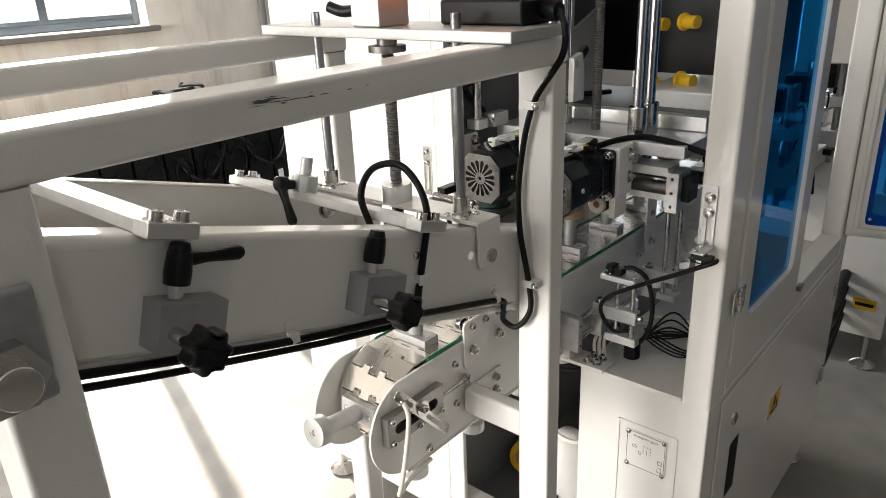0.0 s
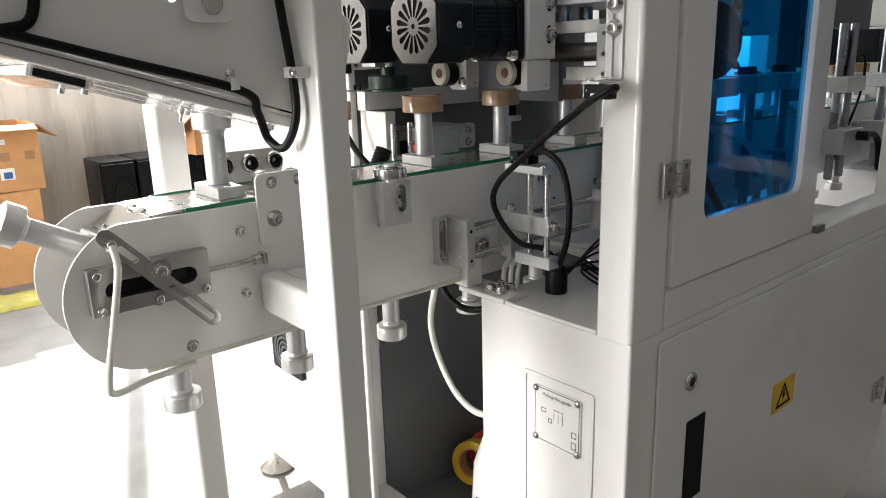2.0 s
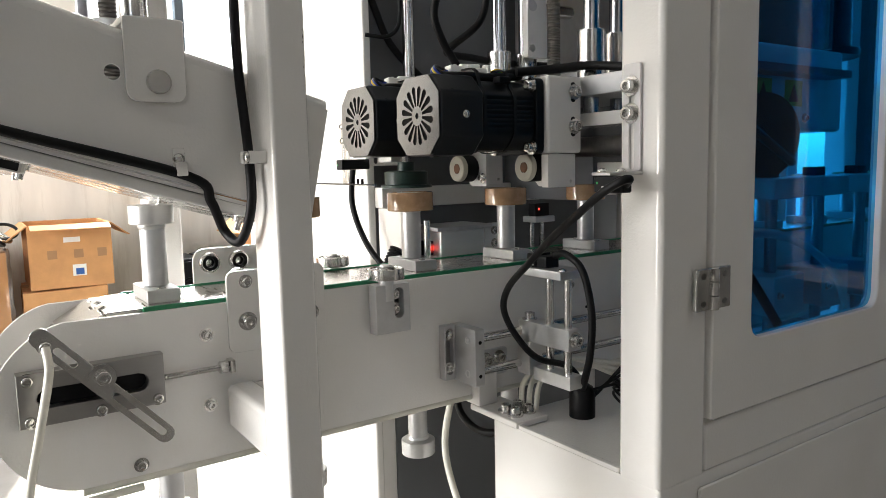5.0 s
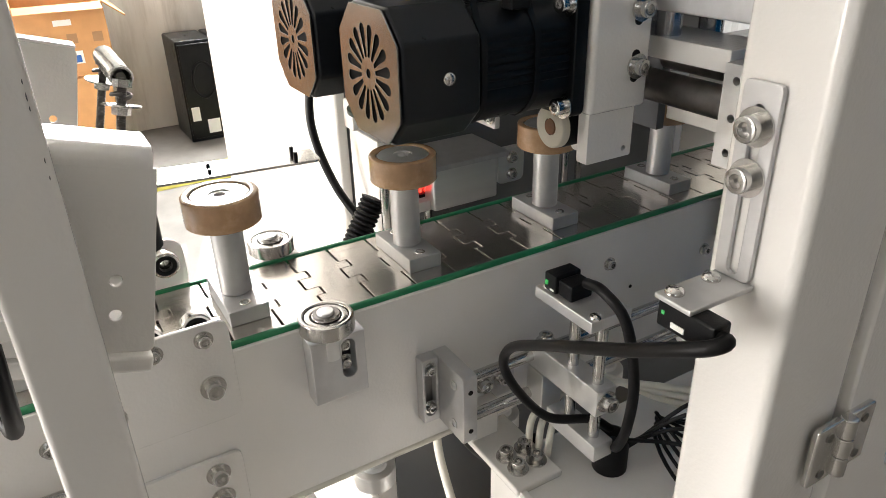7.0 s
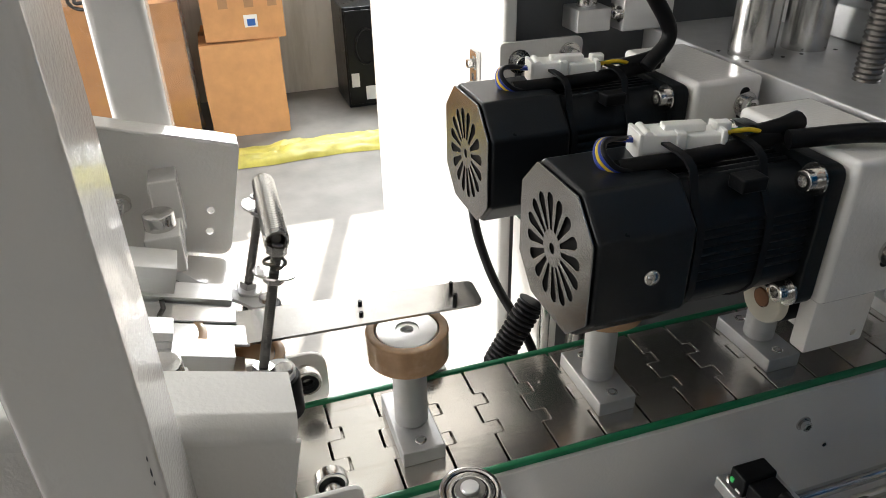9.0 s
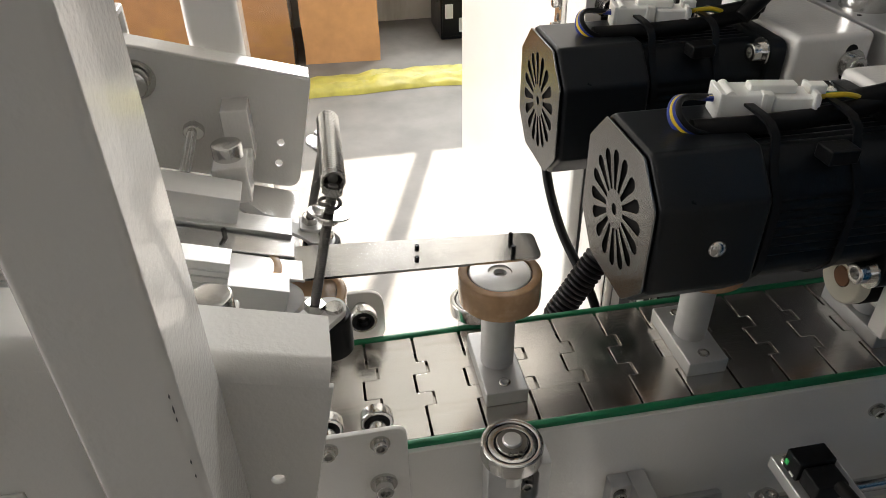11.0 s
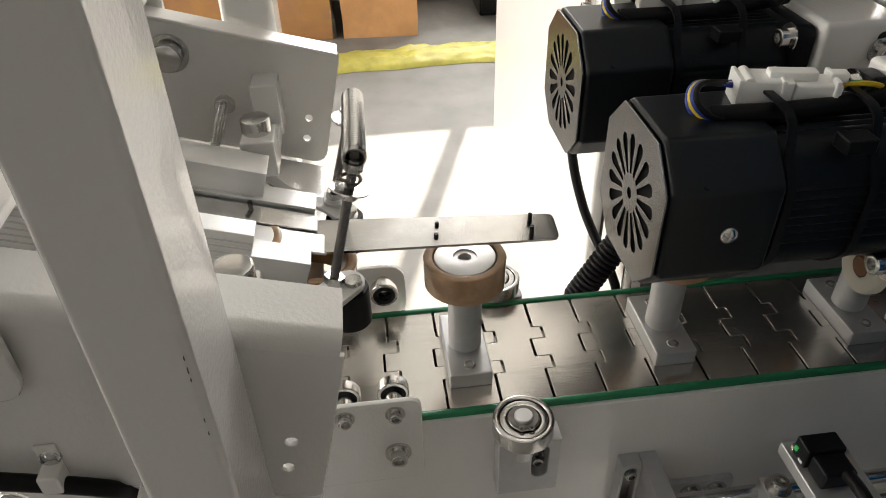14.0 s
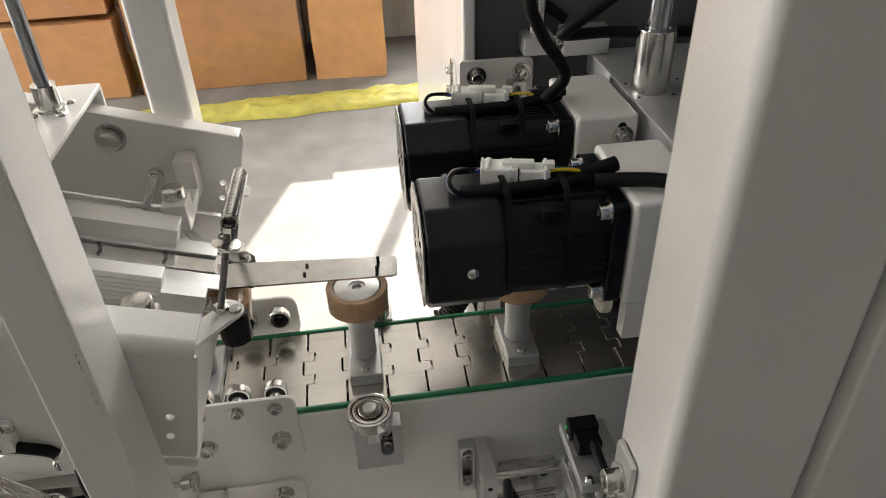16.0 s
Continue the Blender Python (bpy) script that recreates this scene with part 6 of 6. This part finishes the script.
for r in (0.012, 0.022, 0.032, 0.041):
    part("ring", ring_body(r, r + 0.004, 0, 0.003, (-1.165, 1.043, 0.39), (0, -1, 0), 30, 0.0005), GREYPAINT, gr)
for k, (x, y, mat, zz) in enumerate(((-0.874, 1.355, RED, 0.12), (-0.866, 1.302, YELLOW, 0.12), (-0.862, 1.66, YELLOW, 0.12))):
    tr = thing("tape_roll", "roll of %s tape standing in the machine base" % ("red" if k == 0 else "yellow"), "tape roll", "tape rolls in the base")
    part("tape", ring_body(0.03, 0.045, 0, 0.03, (x, y, zz + 0.0452), (0.35, -1, 0.25), 36), mat, tr)
    part("core", ring_body(0.027, 0.030, 0.0005, 0.0295, (x, y, zz + 0.0452), (0.35, -1, 0.25), 30, 0.0003), CARD, tr)
    part("side", ring_body(0.031, 0.0445, 0.030, 0.0305, (x, y, zz + 0.0452), (0.35, -1, 0.25), 30, 0.0001), mat, tr)
c = thing("base_hose", "milky hose curving into the machine base", "hose", "milky hoses")
part("hose", tube([(-0.70, 1.09, 0.69), (-0.72, 1.08, 0.62), (-0.725, 1.075, 0.56), (-0.70, 1.075, 0.50), (-0.65, 1.07, 0.462), (-0.60, 1.075, 0.455), (-0.59, 1.12, 0.47)], 0.005, 10), TUBE, c)
c = thing("base_cable", "black cable under the conveyor", "cable", "black cables")
part("cable", tube([(-0.70, 1.08, 0.66), (-0.68, 1.07, 0.63), (-0.64, 1.07, 0.615), (-0.60, 1.08, 0.625), (-0.58, 1.10, 0.66)], 0.005, 8), RUBBER, c)

# open rear door
rd = thing("open_rear_door", "open white machine door with a blue acrylic pane", "door")
ro = rounded([(0, 0.70), (0.42, 0.70), (0.42, 2.03), (0, 2.03)], 0.004, 2)
part("frame", sheet(ro, [rounded([(0.05, 0.76), (0.37, 0.76), (0.37, 1.95), (0.05, 1.95)], 0.015, 4)], 0.018, "y", 0, 0.002), WHITE, rd)
part("inner_lip", sheet(rounded([(0.015, 0.715), (0.405, 0.715), (0.405, 2.015), (0.015, 2.015)], 0.006, 2), [rounded([(0.025, 0.725), (0.395, 0.725), (0.395, 2.005), (0.025, 2.005)], 0.006, 2)], 0.012, "y", -0.012, 0.001), WHITE, rd)
pn = part("window_pane", sheet(rounded([(0.038, 0.735), (0.385, 0.735), (0.385, 1.97), (0.038, 1.97)], 0.01, 3), [], 0.004, "y", -0.0045), BLUEGLASS, rd, "transparent blue acrylic pane")
for z in (0.75, 1.1, 1.5):
    screw(rd, (0.048, -0.0045, z), "-y", PANHEAD)
part("handle", box(0.10, 0.125, -0.018, -0.005, 0.80, 0.88, 0.01), BLACK, rd)
rd.matrix_basis = pose(-0.335, 1.915, 0, 0, 0, 12)

# next machine along the line
nm = thing("next_machine", "white cabinet of the following machine on levelling feet", "machine")
part("cabinet", box(-0.98, -0.283, 2.54, 3.6, 0.136, 0.64, 0.006), WHITE, nm)
part("far_post", box(-0.98, -0.92, 2.54, 2.60, 0.64, 1.9, 0.006), WHITE, nm)
part("side_post", box(-0.36, -0.283, 2.54, 2.62, 0.64, 1.9, 0.006), WHITE, nm)
# added panel that darkens the view past the housing, in place of machinery
part("rear_panel", box(-0.975, -0.95, 2.605, 3.6, 0.645, 1.9, 0.003), GREYPAINT, nm, "grey panel added as a darker backdrop")
part("upper_case", box(-0.70, -0.45, 2.66, 2.95, 1.02, 1.22, 0.006), WHITE, nm)
part("case_post", box(-0.70, -0.66, 2.66, 2.70, 0.645, 1.02, 0.003), WHITE, nm)
part("warning_label", box(-0.385, -0.315, 2.5385, 2.5397, 0.235, 0.275), YELLOW, nm, "yellow printed warning strip")
part("label_bar", box(-0.378, -0.322, 2.5380, 2.5386, 0.248, 0.260), PRINT_SHADE, nm)
for x, y in ((-0.33, 2.60), (-0.93, 2.60), (-0.33, 3.54)):
    foot(x, y, 0.14, nm)
for k in range(4):
    c = thing("thick_hose", "thick black hose between the machines", "hose", "black hoses between machines")
    part("hose", tube([(-0.40, 1.97, 0.22 + 0.07 * k), (-0.385, 2.10, 0.20 + 0.07 * k), (-0.40, 2.30, 0.17 + 0.055 * k), (-0.42, 2.54, 0.20 + 0.05 * k)], 0.017, 12), RUBBER, c)
for k, y in enumerate((2.17, 2.44, 2.75)):
    u_ = thing("clamp_stand", "aluminium clamp block on steel rods with a black lever", "stand", "stands beyond the housing")
    part("clamp", box(-0.600, -0.53, y - 0.055, y + 0.055, 0.735, 0.79, 0.003), ALU_SATIN, u_)
    part("mount", box(XN, -0.6005, y - 0.03, y + 0.03, 0.74, 0.785, 0.002), ALU, u_)
    for dy in (-0.03, 0.03):
        part("rod", rod((-0.565, y + dy, 0.675), (-0.565, y + dy, 1.02), 0.009), RODGREY, u_)
    part("top_block", box(-0.60, -0.535, y - 0.05, y + 0.05, 0.872, 0.905, 0.002), ALU_SATIN, u_)
    part("guide_bar", box(-0.735, -0.60, y - 0.012, y + 0.012, 0.882, 0.898, 0.002), ALU_SATIN, u_)
    part("drive_box", box(-0.66, -0.585, y - 0.03, y + 0.07, 0.93, 1.01, 0.004), BLACK, u_, "black drive box")
    lv = part("lever_hub", rod((-0.53, y + 0.02, 0.773), (-0.505, y + 0.02, 0.773), 0.011), BLACK, u_, "black clamp lever")
    part("lever_grip", tube([(-0.512, y + 0.02, 0.775), (-0.508, y + 0.06, 0.772), (-0.505, y + 0.085, 0.745), (-0.503, y + 0.095, 0.69)], 0.0075, 8), BLACK, lv)
    part("sensor", box(-0.595, -0.57, y + 0.015, y + 0.045, 0.905, 0.928, 0.002), BLACK, u_)
    part("wire", tube([(-0.58, y + 0.04, 0.925), (-0.55, y + 0.06, 0.95), (-0.56, y + 0.09, 0.86), (-0.60, y + 0.08, 0.70)], 0.003, 8), RUBBER, u_)

# ---- things on the workshop floor ----
def carton(x0, x1, y0, y1, z0, z1, label, turn=0, opened=False, wrapped=False, printed=False):
    th = thing("cardboard_box", label, "box", "cardboard boxes by the wall")
    w, d, h = x1 - x0, y1 - y0, z1 - z0
    t = 0.006
    if opened:
        for a in ((-w / 2, w / 2, -d / 2, -d / 2 + t), (-w / 2, w / 2, d / 2 - t, d / 2), (-w / 2, -w / 2 + t, -d / 2 + t, d / 2 - t), (w / 2 - t, w / 2, -d / 2 + t, d / 2 - t)):
            part("panel", box(*a, 0, h), CARD, th)
        part("bottom", box(-w / 2 + t, w / 2 - t, -d / 2 + t, d / 2 - t, 0, t), CARDIN, th)
        fl = d * 0.42
        for sy in (-1, 1):
            part("flap", box(-w / 2, w / 2, 0, fl * 0.7, -t / 2, t / 2), CARD, th, "", Matrix.Translation((0, sy * d / 2, h)) @ pose(0, 0, 0, sy * -38 + (0 if sy > 0 else 180), 0, 0))
        for sx, a in ((1, 12), (-1, -60)):
            part("flap", box(0, fl * 0.6, -d / 2 + 0.01, d / 2 - 0.01, -t / 2, t / 2), CARDIN if sx < 0 else CARD, th, "", Matrix.Translation((sx * w / 2, 0, h)) @ (pose(0, 0, 0, 0, a, 0) if sx > 0 else pose(0, 0, 0, 0, 60, 180)))
    else:
        b = box(-w / 2, w / 2, -d / 2, d / 2, 0, h, 0.0, 2)
        bmesh.ops.subdivide_edges(b, edges=b.edges[:], cuts=5, use_grid_fill=True)
        for vv in b.verts:
            k = noise.noise(Vector((vv.co.x * 4 + y0 * 7, vv.co.y * 4, vv.co.z * 4)))
            vv.co += vv.co.normalized() * 0.012 * k if vv.co.z > 0.01 else Vector((0, 0, 0))
        part("body", b, CARD, th)
        part("tape", box(-0.028, 0.028, -d / 2 - 0.004, d / 2 + 0.004, h * 0.6, h + 0.007, 0.002), CARDIN, th, "brown packing tape")
    if wrapped:
        b = box(-w / 2 - 0.014, w / 2 + 0.014, -d / 2 - 0.014, d / 2 + 0.014, 0.004, h + 0.014)
        bmesh.ops.subdivide_edges(b, edges=b.edges[:], cuts=26, use_grid_fill=True)
        for vv in b.verts:
            if vv.co.z > 0.02:
                vv.co += vv.co.normalized() * (0.014 * noise.noise(Vector((vv.co.x * 9, vv.co.y * 9, vv.co.z * 22)) + Vector((y0 * 3, 0, 0))) + 0.006 * noise.noise(vv.co * 40))
        part("stretch_film", b, WRAP, th, "clear crinkled stretch film")
    if printed:
        part("print_bar", box(w / 2, w / 2 + 0.0012, 0.0, 0.058, h * 0.18, h * 0.36), LABELM, th, "blue and white printed patch")
        part("print_patch", box(w / 2 + 0.0012, w / 2 + 0.002, 0.013, 0.048, h * 0.20, h * 0.30), BLUEP, th)
        for k, yy in enumerate((-0.08, 0.03, 0.13)):
            part("print_bar", box(w / 2, w / 2 + 0.001, yy - 0.02, yy + 0.02, h * 0.46 + 0.002, h * 0.46 + 0.042), CARDIN, th)
        part("print_patch", box(w / 2, w / 2 + 0.0014, -0.03, 0.04, h * 0.72, h * 0.80), LABELM, th)
    th.matrix_basis = pose((x0 + x1) / 2, (y0 + y1) / 2, z0, 0, 0, turn)
    return th


carton(-4.05, -3.62, 0.77, 1.12, 0.0, 0.43, "brown cardboard box on the concrete floor", -3)
carton(-4.07, -3.64, 0.80, 1.15, 0.435, 0.73, "brown cardboard box with open flaps on another box", -1, opened=True, printed=True)
carton(-4.12, -3.62, -0.08, 0.70, 0.0, 0.62, "large brown cardboard box wrapped in clear film", 2, wrapped=True)
carton(-4.12, -3.60, -0.82, -0.12, 0.0, 0.36, "brown cardboard box wrapped in clear film", -2, wrapped=True)
carton(-4.10, -3.62, -0.80, -0.16, 0.385, 0.66, "brown cardboard box wrapped in clear film on another", 3, wrapped=True)
carton(-4.0, -3.66, 1.87, 2.33, 0.505, 0.71, "open brown cardboard box full of black cables", 4, opened=True)
for k in range(4):
    c = thing("cable_coil", "loose coil of black cable on a cardboard box", "cable coil", "cable coils")
    pts = [(-3.72 + 0.05 * math.sin(a * 1.3 + k) + 0.12 * math.cos(a), 0.48 + 0.2 * math.sin(a) + 0.03 * k, 0.655 + 0.03 * math.sin(a * 2 + k) + 0.018 * k) for a in [i * 0.45 for i in range(15)]]
    part("cable", tube(pts, 0.0075, 8), (RUBBER, STEEL)[k == 2], c)


def ups(y0, z1, x1=-3.82):
    u_ = thing("power_unit", "black metal power supply unit on the floor", "power supply", "black power units by the wall")
    part("case", box(-4.12, x1, y0, y0 + 0.175, 0.0, z1, 0.008), BLACKMET, u_)
    part("front_panel", box(x1, x1 + 0.01, y0 + 0.008, y0 + 0.167, 0.02, z1 - 0.015, 0.004), BLACK, u_)
    pts = [(x1 + 0.018 + 0.006 * math.sin(3 * a), y0 + 0.105 + 0.055 * math.cos(a), z1 * 0.62 + 0.085 * math.sin(a)) for a in [i * 0.5 for i in range(27)]]
    part("cable_coil", tube(pts, 0.006, 8, 3), RUBBER, u_, "coiled black power cord")
    part("white_label", box(x1 + 0.0098, x1 + 0.011, y0 + 0.02, y0 + 0.06, z1 * 0.22, z1 * 0.36), LABELM, u_)
    part("white_label", box(x1 + 0.0098, x1 + 0.011, y0 + 0.09, y0 + 0.15, z1 * 0.08, z1 * 0.22), LABELM, u_)
    return u_


for k in range(9):
    ups(1.44 + 0.185 * k, (0.50, 0.50, 0.49, 0.50, 0.50, 0.48, 0.50, 0.49, 0.50)[k])
for k in range(14):
    c = thing("cable_coil", "loose coil of black cable on the power units", "cable coil", "cable coils")
    yc = 1.95 + 0.075 * k if k % 2 else 1.92 + 0.024 * k
    pts = [(-3.80 + 0.03 * math.sin(a * 1.7 + k) + 0.06 * math.cos(a), yc + 0.085 * math.sin(a), 0.36 + 0.11 * math.cos(a + k)) if k % 2 else (-3.84 + 0.08 * math.sin(a * 1.7 + k), yc + 0.07 * math.sin(a), 0.70 + 0.05 * math.cos(a + k) + 0.004 * k) for a in [i * 0.45 for i in range(16)]]
    part("cable", tube(pts, 0.009, 7, 4), RUBBER, c)
eq = thing("equipment_stack", "white rack devices with connectors beside the power units", "equipment")
part("case", box(-4.0, -3.75, 3.15, 3.55, 0.0, 0.55, 0.006), LABELM, eq)
for z in (0.12, 0.26, 0.40):
    part("panel", box(-3.75, -3.745, 3.18, 3.52, z, z + 0.10, 0.001), GREYPAINT, eq)
part("blue_tray", box(-3.95, -3.70, 3.56, 3.9, 0.0, 0.18, 0.006), BLUEP, eq)

# yellow film lying along the floor
b = bmesh.new()
N, M = 120, 22
rows_ = []
for i in range(N + 1):
    y = -0.35 + 2.35 * i / N
    mid = -3.30 - 0.05 * (y - 0.6) + 0.03 * noise.noise(Vector((y * 3, 5, 0)))
    wd = 0.105 + 0.022 * noise.noise(Vector((y * 4, 1, 0)))
    hh = 0.038 + 0.012 * noise.noise(Vector((y * 5, 9, 0)))
    row = []
    for k in range(M + 1):
        q = -1 + 2 * k / M
        z = max(0.0, hh * (1 - q * q) ** 0.6 * (1 + 0.5 * noise.noise(Vector((y * 14, q * 3, 2)))) + 0.008 * noise.noise(Vector((y * 34, q * 7, 4))) * (1 - q * q))
        row.append(b.verts.new((mid + q * wd, y + 0.02 * noise.noise(Vector((q * 3, y * 6, 0))), z + 0.002)))
    rows_.append(row)
for r0, r1 in zip(rows_, rows_[1:]):
    for k in range(M):
        b.faces.new((r0[k], r0[k + 1], r1[k + 1], r1[k]))
yf = tagged(part("yellow_film", b, YELLOWFILM), "crumpled yellow plastic film lying along the floor", "plastic film")
pipe = structure("wall_pipe", rod((WX + 0.03, 3.05, 0.0), (WX + 0.03, 3.05, 3.55), 0.025), WALLDARK, "grey pipe running up the plaster wall", "pipe")
bag = thing("plastic_bag", "white plastic bag with printed marks in the base", "bag")
part("bag", lathe([(0, 0), (0.06, 0), (0.075, 0.04), (0.07, 0.12), (0.05, 0.18), (0.02, 0.21), (0, 0.21)], (-0.72, 1.25, 0.12), seg=20), LABELM, bag)
part("print_bar", box(-0.735, -0.70, 1.172, 1.176, 0.17, 0.18), PRINT_SHADE, bag)
part("print_bar", box(-0.735, -0.70, 1.172, 1.176, 0.19, 0.20), PRINT_SHADE, bag)


motions()
